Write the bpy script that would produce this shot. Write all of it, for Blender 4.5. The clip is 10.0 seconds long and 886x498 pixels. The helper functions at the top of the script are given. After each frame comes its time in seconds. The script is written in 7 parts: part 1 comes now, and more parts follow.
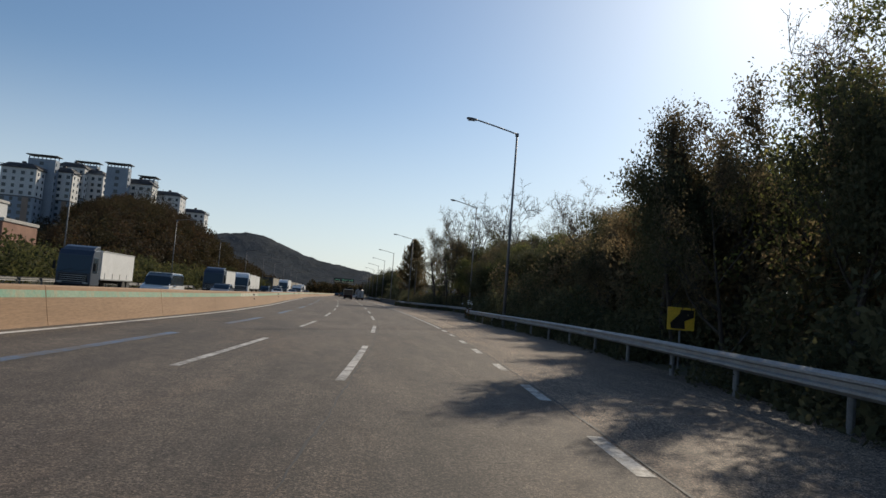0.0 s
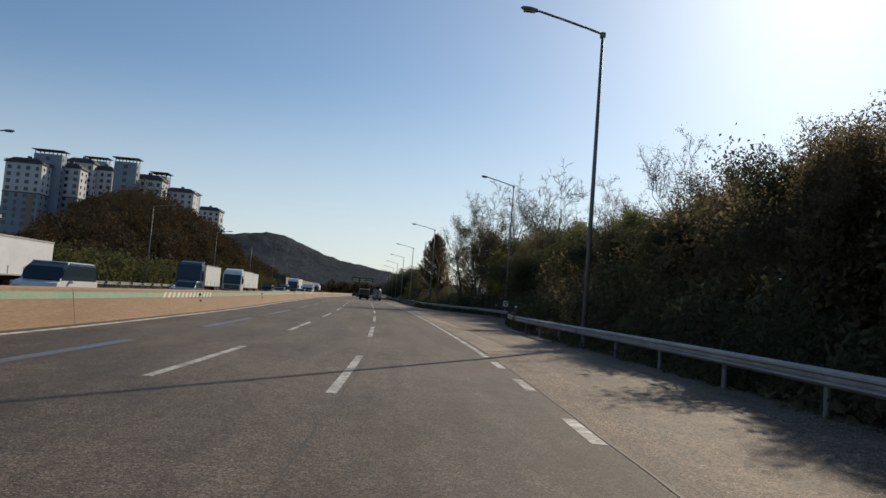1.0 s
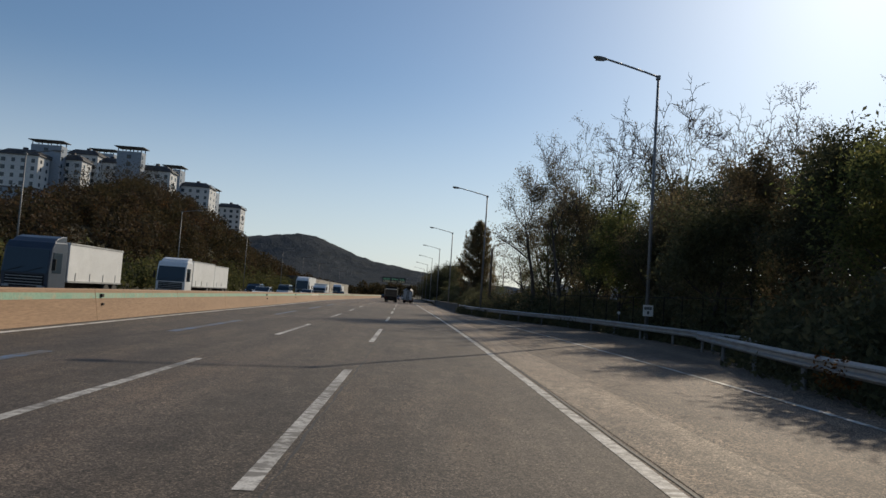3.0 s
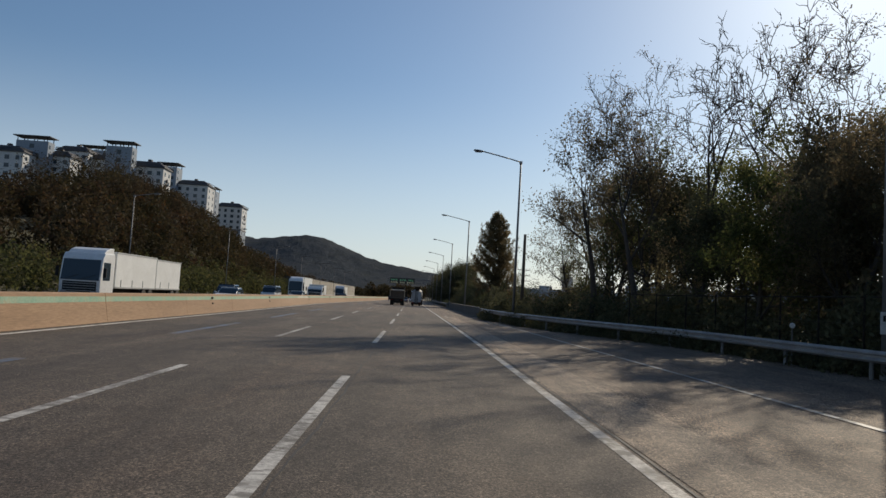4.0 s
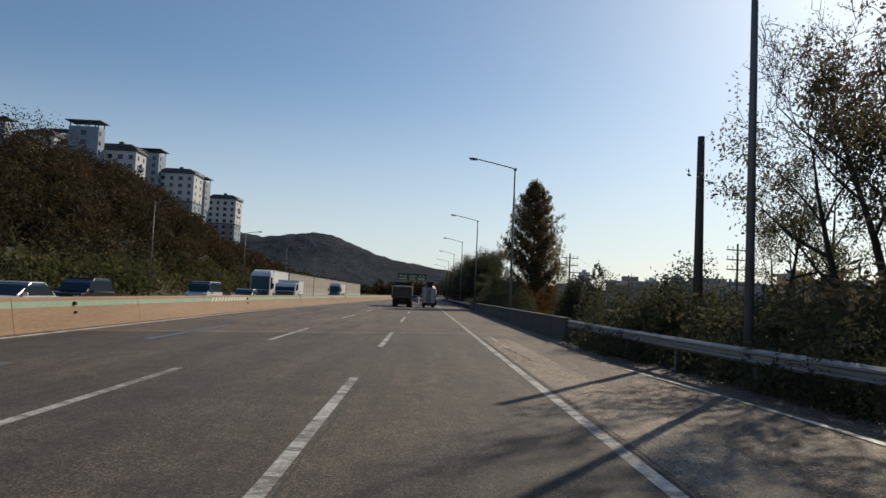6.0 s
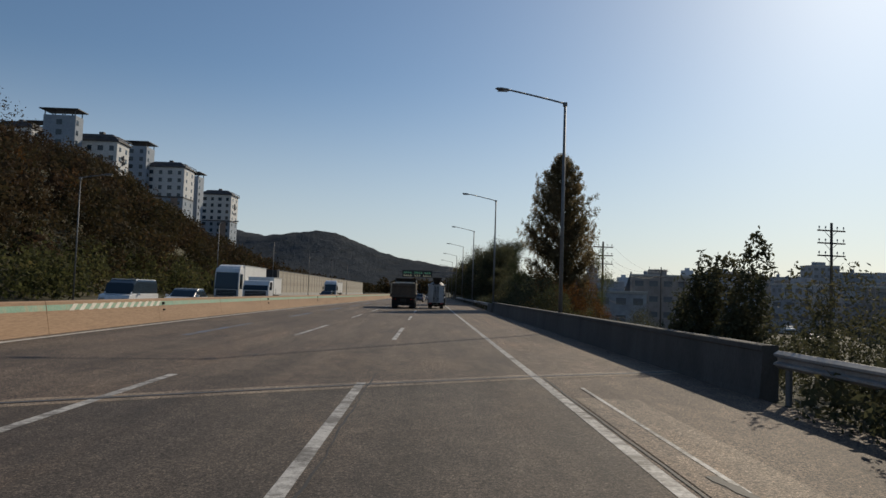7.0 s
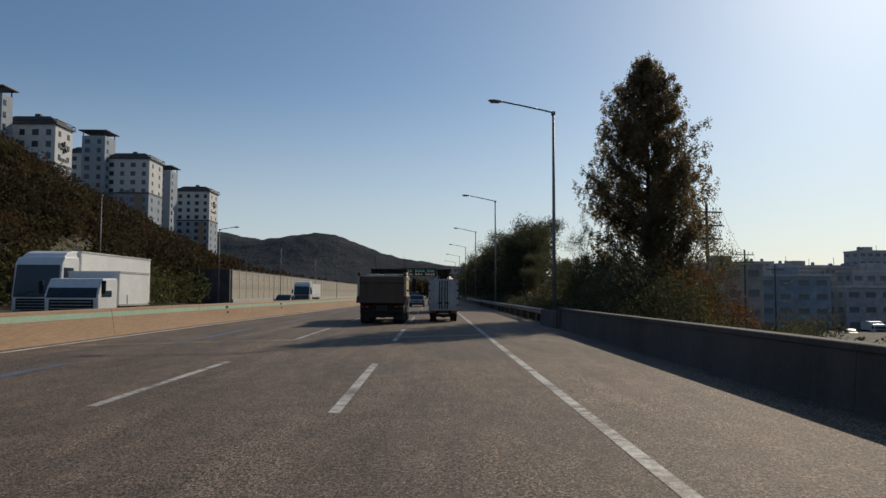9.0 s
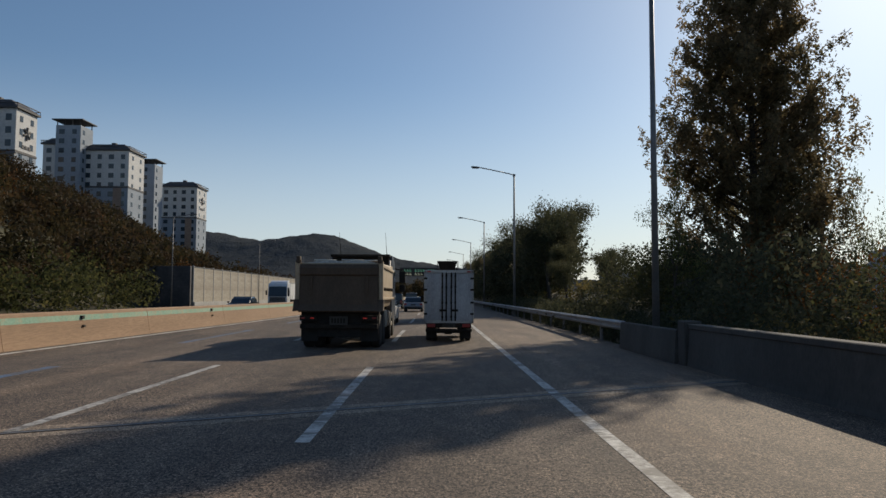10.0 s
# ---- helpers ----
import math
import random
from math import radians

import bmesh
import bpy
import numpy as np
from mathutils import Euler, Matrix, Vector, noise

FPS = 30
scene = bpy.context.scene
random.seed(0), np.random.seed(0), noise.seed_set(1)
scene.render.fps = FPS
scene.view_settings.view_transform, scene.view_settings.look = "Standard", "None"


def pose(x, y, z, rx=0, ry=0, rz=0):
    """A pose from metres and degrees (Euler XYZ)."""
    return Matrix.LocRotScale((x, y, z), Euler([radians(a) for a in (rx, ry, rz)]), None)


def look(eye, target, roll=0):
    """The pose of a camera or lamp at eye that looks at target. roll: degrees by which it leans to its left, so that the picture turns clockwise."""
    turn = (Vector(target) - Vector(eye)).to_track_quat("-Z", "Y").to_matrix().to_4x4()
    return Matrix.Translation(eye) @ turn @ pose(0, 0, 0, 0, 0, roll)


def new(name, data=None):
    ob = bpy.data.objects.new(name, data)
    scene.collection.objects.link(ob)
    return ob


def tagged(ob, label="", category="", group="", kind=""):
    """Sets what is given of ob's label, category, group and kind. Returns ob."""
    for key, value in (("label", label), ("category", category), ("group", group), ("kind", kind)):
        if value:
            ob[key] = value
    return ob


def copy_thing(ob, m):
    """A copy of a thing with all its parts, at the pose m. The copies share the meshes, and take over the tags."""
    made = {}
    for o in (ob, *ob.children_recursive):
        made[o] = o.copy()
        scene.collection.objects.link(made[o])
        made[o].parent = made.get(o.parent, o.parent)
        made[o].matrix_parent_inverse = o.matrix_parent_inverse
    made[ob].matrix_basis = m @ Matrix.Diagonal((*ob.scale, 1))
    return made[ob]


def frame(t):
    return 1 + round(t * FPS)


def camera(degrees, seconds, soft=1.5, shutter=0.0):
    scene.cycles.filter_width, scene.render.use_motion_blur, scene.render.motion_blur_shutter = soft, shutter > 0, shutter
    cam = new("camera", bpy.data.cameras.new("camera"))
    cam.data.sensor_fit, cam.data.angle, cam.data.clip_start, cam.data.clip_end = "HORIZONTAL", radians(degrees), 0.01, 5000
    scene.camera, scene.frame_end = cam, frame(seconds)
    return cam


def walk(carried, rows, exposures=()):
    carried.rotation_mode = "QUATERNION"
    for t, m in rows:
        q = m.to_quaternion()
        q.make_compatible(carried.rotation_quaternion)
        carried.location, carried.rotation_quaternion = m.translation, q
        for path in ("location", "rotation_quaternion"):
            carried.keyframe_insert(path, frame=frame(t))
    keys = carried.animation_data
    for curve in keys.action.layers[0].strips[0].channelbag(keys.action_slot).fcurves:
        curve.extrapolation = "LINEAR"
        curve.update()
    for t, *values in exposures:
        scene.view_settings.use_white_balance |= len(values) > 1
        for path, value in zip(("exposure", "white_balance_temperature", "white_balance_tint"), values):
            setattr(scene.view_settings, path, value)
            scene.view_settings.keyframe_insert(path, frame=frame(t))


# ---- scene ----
cam = camera(62.6, 10.0)
PATH = [
    (0, (-4.177, -180.569, 1.474), (-3.922, -178.591, 1.617), 4.6),
    (0.5, (-3.263, -171.478, 1.547), (-3.039, -169.496, 1.686), 4.7),
    (1, (-2.523, -162.45, 1.555), (-2.327, -160.465, 1.693), 4.5),
    (1.5, (-1.898, -153.215, 1.581), (-1.73, -151.227, 1.716), 4.3),
    (2, (-1.492, -143.984, 1.555), (-1.347, -141.994, 1.692), 4.3),
    (2.5, (-1.14, -134.776, 1.556), (-1.019, -132.784, 1.69), 4.2),
    (4, (-0.551, -107.326, 1.578), (-0.476, -105.332, 1.714), 3.4),
    (4.5, (-0.459, -98.206, 1.609), (-0.391, -96.212, 1.745), 3.4),
    (5, (-0.38, -89.18, 1.645), (-0.32, -87.185, 1.777), 3.0),
    (5.5, (-0.375, -80.333, 1.657), (-0.324, -78.338, 1.788), 2.9),
    (7, (-0.473, -53.746, 1.748), (-0.443, -51.75, 1.868), 1.9),
    (7.5, (-0.422, -44.873, 1.694), (-0.396, -42.876, 1.815), 1.5),
    (8, (-0.396, -35.957, 1.679), (-0.37, -33.961, 1.799), 0.9),
    (8.5, (-0.362, -27.086, 1.679), (-0.337, -25.09, 1.8), 0.6),
    (9, (-0.363, -18.352, 1.669), (-0.342, -16.355, 1.791), 0.2),
    (9.5, (-0.33, -9.677, 1.66), (-0.313, -7.68, 1.783), -0.1),
    (10, (-0.301, -0.81, 1.638), (-0.284, 1.186, 1.765), 0.2),
]
EXPOSURES = [(0, 0.26), (2.5, 0.14), (4.0, 0.12), (5.5, 0.26), (7.0, -0.06), (9.0, -0.04), (10.0, 0.1)]
walk(cam, [(t, look(eye, target, roll)) for t, eye, target, roll in PATH], EXPOSURES)

# ---- world and sun ----
SUN = Vector((0.483, 0.740, 0.469)).normalized()
ELEV = math.asin(SUN.z)
AZIM = math.atan2(SUN.x, SUN.y)
world = bpy.data.worlds.new("sky")
scene.world = world
world.use_nodes = True
wn = world.node_tree
sky = wn.nodes.new("ShaderNodeTexSky")
sky.sky_type = "NISHITA"
sky.sun_disc = False
sky.sun_elevation = ELEV
sky.sun_rotation = AZIM
sky.altitude = 50
sky.air_density = 1.0
sky.dust_density = 0.62
sky.ozone_density = 2.7
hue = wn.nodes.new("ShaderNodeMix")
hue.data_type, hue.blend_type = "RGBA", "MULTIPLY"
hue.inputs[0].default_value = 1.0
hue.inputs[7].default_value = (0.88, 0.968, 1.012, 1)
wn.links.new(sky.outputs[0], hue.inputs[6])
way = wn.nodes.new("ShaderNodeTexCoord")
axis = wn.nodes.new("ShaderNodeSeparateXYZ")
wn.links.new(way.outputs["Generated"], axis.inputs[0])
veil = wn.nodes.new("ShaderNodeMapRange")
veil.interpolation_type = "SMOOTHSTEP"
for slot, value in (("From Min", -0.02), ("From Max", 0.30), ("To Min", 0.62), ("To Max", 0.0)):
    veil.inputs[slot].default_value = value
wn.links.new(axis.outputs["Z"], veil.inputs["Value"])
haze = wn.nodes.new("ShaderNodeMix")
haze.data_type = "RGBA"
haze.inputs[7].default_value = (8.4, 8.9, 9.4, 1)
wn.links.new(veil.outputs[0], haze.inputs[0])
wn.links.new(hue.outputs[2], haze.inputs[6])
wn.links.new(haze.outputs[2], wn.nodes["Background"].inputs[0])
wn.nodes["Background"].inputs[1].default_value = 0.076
sun_data = bpy.data.lights.new("sun", "SUN")
sun_data.energy = 3.3
sun_data.angle = radians(0.55)
sun_data.color = (1.0, 0.87, 0.68)
sun = new("sun", sun_data)
sun.matrix_world = look(SUN * 300, (0, 0, 0))


# ---- materials ----
def principled(name):
    m = bpy.data.materials.new(name)
    m.use_nodes = True
    return m, m.node_tree, m.node_tree.nodes["Principled BSDF"]


def ramp(t, fac, a, b, lo=0.35, hi=0.65):
    r = t.nodes.new("ShaderNodeValToRGB")
    r.color_ramp.elements[0].position, r.color_ramp.elements[1].position = lo, hi
    r.color_ramp.elements[0].color = (*a, 1)
    r.color_ramp.elements[1].color = (*b, 1)
    t.links.new(fac, r.inputs[0])
    return r.outputs[0]


def noise_tex(t, scale, detail=4.0, rough=0.6, space="Object", stretch=(1, 1, 1)):
    c = t.nodes.new("ShaderNodeTexCoord")
    mp = t.nodes.new("ShaderNodeMapping")
    mp.inputs["Scale"].default_value = stretch
    n = t.nodes.new("ShaderNodeTexNoise")
    n.inputs["Scale"].default_value = scale
    n.inputs["Detail"].default_value = detail
    n.inputs["Roughness"].default_value = rough
    t.links.new(c.outputs[space], mp.inputs[0])
    t.links.new(mp.outputs[0], n.inputs["Vector"])
    return n.outputs["Fac"]


def blend(t, fac, a, b, mode="MIX"):
    x = t.nodes.new("ShaderNodeMix")
    x.data_type, x.blend_type = "RGBA", mode
    for socket, value in ((x.inputs[0], fac), (x.inputs[6], a), (x.inputs[7], b)):
        if isinstance(value, bpy.types.NodeSocket):
            t.links.new(value, socket)
        elif isinstance(value, (int, float)):
            socket.default_value = value
        else:
            socket.default_value = (*value, 1)
    return x.outputs[2]


def bump(t, p, height, strength=0.2, distance=0.02):
    b = t.nodes.new("ShaderNodeBump")
    b.inputs["Strength"].default_value = strength
    b.inputs["Distance"].default_value = distance
    t.links.new(height, b.inputs["Height"])
    t.links.new(b.outputs[0], p.inputs["Normal"])


def surface(name, a, b, rough=0.7, metal=0.0, coarse=0.6, fine=18.0, grime=None, grime_amount=0.4, relief=0.15,
            stretch=(1, 1, 1), space="Object", spec=0.5):
    """Two tones mixed by a coarse noise, a fine grain over them, and grime in patches."""
    m, t, p = principled(name)
    big = noise_tex(t, coarse, 5, 0.65, space, stretch)
    small = noise_tex(t, fine, 3, 0.7, space, stretch)
    c = ramp(t, big, a, b)
    g = ramp(t, small, (0.8, 0.8, 0.8), (1.15, 1.15, 1.15), 0.3, 0.7)
    c = blend(t, 1.0, c, g, "MULTIPLY")
    if grime:
        d = noise_tex(t, coarse * 2.7, 6, 0.75, space, stretch)
        f = ramp(t, d, (0, 0, 0), (grime_amount,) * 3, 0.48, 0.72)
        c = blend(t, f, c, grime)
    t.links.new(c, p.inputs["Base Color"])
    p.inputs["Roughness"].default_value = rough
    p.inputs["Metallic"].default_value = metal
    p.inputs["Specular IOR Level"].default_value = spec
    if relief:
        bump(t, p, small, relief)
    return m


def asphalt(name, a, b, patch, open_grain=1.0):
    m, t, p = principled(name)
    broad = noise_tex(t, 0.16, 4, 0.6, "Object", (1.0, 0.25, 1))
    wheel = noise_tex(t, 0.9, 3, 0.5, "Object", (1.0, 0.03, 1))
    grain = noise_tex(t, 42.0, 2, 0.8)
    pebble = t.nodes.new("ShaderNodeTexVoronoi")
    pebble.inputs["Scale"].default_value = 62.0
    tc = t.nodes.new("ShaderNodeTexCoord")
    t.links.new(tc.outputs["Object"], pebble.inputs["Vector"])
    c = ramp(t, broad, a, b, 0.3, 0.7)
    c = blend(t, ramp(t, wheel, (0, 0, 0), (0.45,) * 3, 0.4, 0.7), c, patch)
    dirt = noise_tex(t, 0.42, 7, 0.72, "Object", (1.0, 0.22, 1))
    c = blend(t, ramp(t, dirt, (0, 0, 0), (0.55,) * 3, 0.5, 0.68), c, (b[0] * 1.12, b[1] * 0.98, b[2] * 0.86))
    soot = noise_tex(t, 0.8, 5, 0.7, "Object", (1.0, 0.06, 1))
    c = blend(t, 1.0, c, ramp(t, soot, (0.78,) * 3, (1.1,) * 3, 0.36, 0.58), "MULTIPLY")
    c = blend(t, 1.0, c, ramp(t, grain, (0.38,) * 3, (1.62,) * 3, 0.33, 0.67), "MULTIPLY")
    speck = noise_tex(t, 13.0, 5, 0.9)
    c = blend(t, 1.0, c, ramp(t, speck, (0.6,) * 3, (1.4,) * 3, 0.38, 0.62), "MULTIPLY")
    worn = noise_tex(t, 0.31, 5, 0.65, "Object", (1.0, 0.16, 1))
    pits = blend(t, 0.5, grain, speck)
    coarse = ramp(t, pits, (0.42, 0.42, 0.44), (1.12, 1.1, 1.08), 0.42, 0.6)
    c = blend(t, ramp(t, worn, (0, 0, 0), (0.75,) * 3, 0.5, 0.62), c, blend(t, 1.0, c, coarse, "MULTIPLY"))
    mid = noise_tex(t, 3.1, 4, 0.7, "Object", (1.0, 0.6, 1))
    c = blend(t, 1.0, c, ramp(t, mid, (0.8,) * 3, (1.2, 1.19, 1.17), 0.36, 0.64), "MULTIPLY")
    stain = noise_tex(t, 0.55, 6, 0.7, "Object", (1.0, 0.35, 1))
    c = blend(t, 1.0, c, ramp(t, stain, (0.72, 0.72, 0.74), (1.14, 1.13, 1.1), 0.36, 0.6), "MULTIPLY")
    stone = t.nodes.new("ShaderNodeSeparateColor")
    t.links.new(pebble.outputs["Color"], stone.inputs[0])
    c = blend(t, 1.0, c, ramp(t, stone.outputs[0], (0.55,) * 3, (1.48, 1.45, 1.42), 0.1, 0.95), "MULTIPLY")
    chip = t.nodes.new("ShaderNodeTexVoronoi")
    chip.inputs["Scale"].default_value = 90.0
    t.links.new(tc.outputs["Object"], chip.inputs["Vector"])
    flake = t.nodes.new("ShaderNodeSeparateColor")
    t.links.new(chip.outputs["Color"], flake.inputs[0])
    c = blend(t, 1.0, c, ramp(t, flake.outputs[0], (0.75,) * 3, (1.25,) * 3, 0.0, 1.0), "MULTIPLY")
    gravel = noise_tex(t, 58.0, 3, 0.75, "Object", (1.0, 0.7, 1))
    c = blend(t, open_grain, c, blend(t, 1.0, c, ramp(t, gravel, (0.35, 0.35, 0.36), (1.6, 1.58, 1.55), 0.38, 0.62), "MULTIPLY"))
    sparse = noise_tex(t, 0.5, 4, 0.6, "Object", (1.0, 0.3, 1))
    hole = noise_tex(t, 27.0, 2, 0.7, "Object", (1.0, 0.6, 1))
    dots = ramp(t, hole, (0.10, 0.10, 0.10), (1.26, 1.26, 1.27), 0.42, 0.475)
    c = blend(t, ramp(t, sparse, (0.55 * open_grain,) * 3, (1.0 * open_grain,) * 3, 0.38, 0.6), c, blend(t, 1.0, c, dots, "MULTIPLY"))
    t.links.new(c, p.inputs["Base Color"])
    p.inputs["Roughness"].default_value = 0.82
    p.inputs["Specular IOR Level"].default_value = 0.35
    bump(t, p, grain, 0.45, 0.012)
    return m


def road_paint(name, colour, under, lo=0.42, hi=0.6):
    m, t, p = principled(name)
    wear = noise_tex(t, 7.0, 6, 0.78)
    wide = noise_tex(t, 0.7, 3, 0.5)
    w = blend(t, 0.4, wear, wide)
    grain = noise_tex(t, 45.0, 2, 0.8)
    c = ramp(t, w, under, colour, lo, hi)
    c = blend(t, 1.0, c, ramp(t, grain, (0.8,) * 3, (1.1,) * 3), "MULTIPLY")
    across = noise_tex(t, 2.6, 4, 0.7, "Object", (0.35, 1.0, 1))
    chipped = noise_tex(t, 1.1, 3, 0.6)
    gone = blend(t, 1.0, ramp(t, across, (1, 1, 1), (0, 0, 0), 0.44, 0.475), ramp(t, chipped, (0.1,) * 3, (0.9,) * 3, 0.40, 0.54), "MULTIPLY")
    c = blend(t, gone, c, under)
    t.links.new(c, p.inputs["Base Color"])
    p.inputs["Roughness"].default_value = 0.7
    bump(t, p, grain, 0.3, 0.008)
    return m


def foliage(name, a, b, c2, through_light=0.45, patch=None):
    """Leaves: each blade has its own tone; some light goes through them."""
    m = bpy.data.materials.new(name)
    m.use_nodes = True
    t = m.node_tree
    t.nodes.clear()
    out = t.nodes.new("ShaderNodeOutputMaterial")
    geo = t.nodes.new("ShaderNodeNewGeometry")
    info = t.nodes.new("ShaderNodeObjectInfo")
    r = t.nodes.new("ShaderNodeValToRGB")
    r.color_ramp.elements[0].color = (*a, 1)
    r.color_ramp.elements[1].color = (*b, 1)
    e = r.color_ramp.elements.new(0.8)
    e.color = (*b, 1)
    r.color_ramp.elements[2].color = (*c2, 1)
    t.links.new(geo.outputs["Random Per Island"], r.inputs[0])
    tone = ramp(t, info.outputs["Random"], (0.75, 0.75, 0.75), (1.2, 1.12, 1.0), 0.0, 1.0)
    broad = noise_tex(t, 0.25, 3, 0.6)
    col = blend(t, 1.0, r.outputs[0], tone, "MULTIPLY")
    col = blend(t, 1.0, col, ramp(t, broad, (0.65, 0.7, 0.65), (1.25, 1.15, 1.1)), "MULTIPLY")
    if patch:
        where = noise_tex(t, 0.16, 4, 0.55)
        col = blend(t, ramp(t, where, (0, 0, 0), (0.85,) * 3, 0.5, 0.62), col, blend(t, 0.35, patch, r.outputs[0]))
    d = t.nodes.new("ShaderNodeBsdfPrincipled")
    d.inputs["Roughness"].default_value = 0.8
    d.inputs["Specular IOR Level"].default_value = 0.15
    tr = t.nodes.new("ShaderNodeBsdfTranslucent")
    mx = t.nodes.new("ShaderNodeMixShader")
    mx.inputs[0].default_value = through_light
    t.links.new(col, d.inputs["Base Color"])
    t.links.new(col, tr.inputs["Color"])
    t.links.new(d.outputs[0], mx.inputs[1])
    t.links.new(tr.outputs[0], mx.inputs[2])
    t.links.new(mx.outputs[0], out.inputs[0])
    return m


def glass(name, tint=(0.03, 0.04, 0.05)):
    m, t, p = principled(name)
    p.inputs["Base Color"].default_value = (*tint, 1)
    p.inputs["Roughness"].default_value = 0.08
    p.inputs["Specular IOR Level"].default_value = 0.35
    return m


def lamp_glow(name, colour, strength):
    m, t, p = principled(name)
    p.inputs["Base Color"].default_value = (*colour, 1)
    p.inputs["Emission Color"].default_value = (*colour, 1)
    p.inputs["Emission Strength"].default_value = strength
    p.inputs["Roughness"].default_value = 0.25
    return m


M_ROAD_OLD = asphalt("dark smooth asphalt", (0.084, 0.068, 0.055), (0.122, 0.099, 0.080), (0.064, 0.053, 0.044), 0.5)
M_ROAD = asphalt("worn asphalt", (0.122, 0.093, 0.070), (0.178, 0.138, 0.106), (0.092, 0.072, 0.057))
M_ROAD_FAR = asphalt("far lanes asphalt", (0.10, 0.098, 0.095), (0.15, 0.145, 0.135), (0.085, 0.082, 0.08))
M_SHOULDER = asphalt("shoulder asphalt", (0.150, 0.113, 0.083), (0.217, 0.166, 0.125), (0.115, 0.088, 0.068))
M_STRIP = asphalt("worn concrete gutter strip", (0.25, 0.20, 0.15), (0.32, 0.255, 0.195), (0.20, 0.16, 0.122), 0.35)
M_WHITE = road_paint("worn white road paint", (0.60, 0.575, 0.53), (0.15, 0.135, 0.115), 0.41, 0.56)
M_EDGE = road_paint("bright white edge paint", (0.68, 0.66, 0.62), (0.2, 0.18, 0.155), 0.30, 0.46)
M_BLUE = road_paint("worn blue road paint", (0.06, 0.20, 0.42), (0.11, 0.10, 0.09), 0.45, 0.66)
M_TAR = surface("tar seam", (0.02, 0.02, 0.02), (0.045, 0.04, 0.038), 0.75, 0, 2, 30)
M_BARRIER = surface("tan concrete barrier", (0.285, 0.178, 0.102), (0.355, 0.228, 0.136), 0.85, 0, 0.5, 16, (0.20, 0.125, 0.075), 0.4, 0.15, (1, 0.16, 1.6))
M_GREEN_BAND = surface("faded green band paint", (0.20, 0.36, 0.26), (0.28, 0.40, 0.29), 0.8, 0, 0.8, 14, (0.42, 0.32, 0.20), 0.8, 0.15)
M_HATCH = surface("cream hatch paint", (0.62, 0.58, 0.48), (0.72, 0.68, 0.58), 0.75, 0, 1.4, 20, (0.40, 0.33, 0.24), 0.5, 0.1)
# Grimy concrete, darkened further so the colour holds the road face's shade.
M_PARAPET_SHADED = surface("weathered grey concrete parapet, shade-darkened", (0.06, 0.056, 0.05), (0.105, 0.097, 0.087), 0.92, 0, 0.5, 18, (0.06, 0.057, 0.052), 0.55, 0.3, (1, 1, 0.5))
M_CONCRETE = surface("pale concrete", (0.36, 0.35, 0.33), (0.46, 0.44, 0.41), 0.85, 0, 0.6, 20, (0.2, 0.19, 0.18), 0.4, 0.2)
M_STEEL = surface("galvanised steel", (0.25, 0.25, 0.25), (0.36, 0.36, 0.355), 0.6, 0.4, 1.2, 25, (0.25, 0.20, 0.15), 0.35, 0.05)
M_POLE = surface("grey painted steel pole", (0.14, 0.143, 0.147), (0.20, 0.203, 0.207), 0.55, 0.3, 1.2, 25, (0.13, 0.11, 0.09), 0.3, 0.04)
M_WOODPOLE = surface("dark wooden utility pole", (0.07, 0.055, 0.042), (0.12, 0.095, 0.075), 0.85, 0, 1.0, 22, None, 0, 0.3, (1, 1, 0.1))
M_GROUND = surface("dry grass and earth", (0.045, 0.043, 0.02), (0.085, 0.07, 0.037), 0.95, 0, 0.12, 3.0, (0.06, 0.07, 0.028), 0.7, 0.6)
# Blue-grey base colour carries the aerial haze over the far woods.
M_RIDGE_HAZED = surface("haze-tinted distant wooded ridge", (0.060, 0.068, 0.076), (0.086, 0.092, 0.096), 0.95, 0, 0.02, 0.32, (0.066, 0.066, 0.06), 0.7, 0.6, spec=0.0)
for nd in M_RIDGE_HAZED.node_tree.nodes:
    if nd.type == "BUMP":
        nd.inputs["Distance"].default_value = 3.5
M_BARK = surface("dark bark", (0.035, 0.029, 0.024), (0.075, 0.062, 0.05), 0.9, 0, 1.5, 16, None, 0, 0.5, (1, 1, 0.2))
M_LEAF = foliage("green autumn leaves", (0.085, 0.104, 0.047), (0.150, 0.179, 0.072), (0.234, 0.208, 0.091), 0.68)
M_LEAF_DRY = foliage("olive drying leaves", (0.117, 0.107, 0.070), (0.195, 0.169, 0.109), (0.247, 0.182, 0.111), 0.66)
M_LEAF_RUST = foliage("rust orange leaves", (0.10, 0.048, 0.02), (0.20, 0.092, 0.028), (0.28, 0.155, 0.045), 0.36)
M_LEAF_DARK = foliage("dark evergreen leaves", (0.07, 0.078, 0.048), (0.112, 0.12, 0.072), (0.135, 0.13, 0.08), 0.42)
M_LEAF_HILL = foliage("brown-green hillside leaves", (0.030, 0.030, 0.017), (0.058, 0.050, 0.027), (0.085, 0.06, 0.031), 0.4, (0.085, 0.052, 0.028))
M_LEAF_BROWN = foliage("brown oak leaves on the hill", (0.05, 0.036, 0.024), (0.085, 0.058, 0.037), (0.11, 0.072, 0.04), 0.4, (0.05, 0.052, 0.028))
M_LEAF_RUST_DULL = foliage("dull rust leaves on the hill", (0.075, 0.042, 0.02), (0.13, 0.07, 0.028), (0.17, 0.1, 0.04), 0.4)
M_LEAF_VERGE = foliage("dark olive verge shrubs", (0.050, 0.060, 0.028), (0.085, 0.096, 0.044), (0.115, 0.108, 0.05), 0.5)
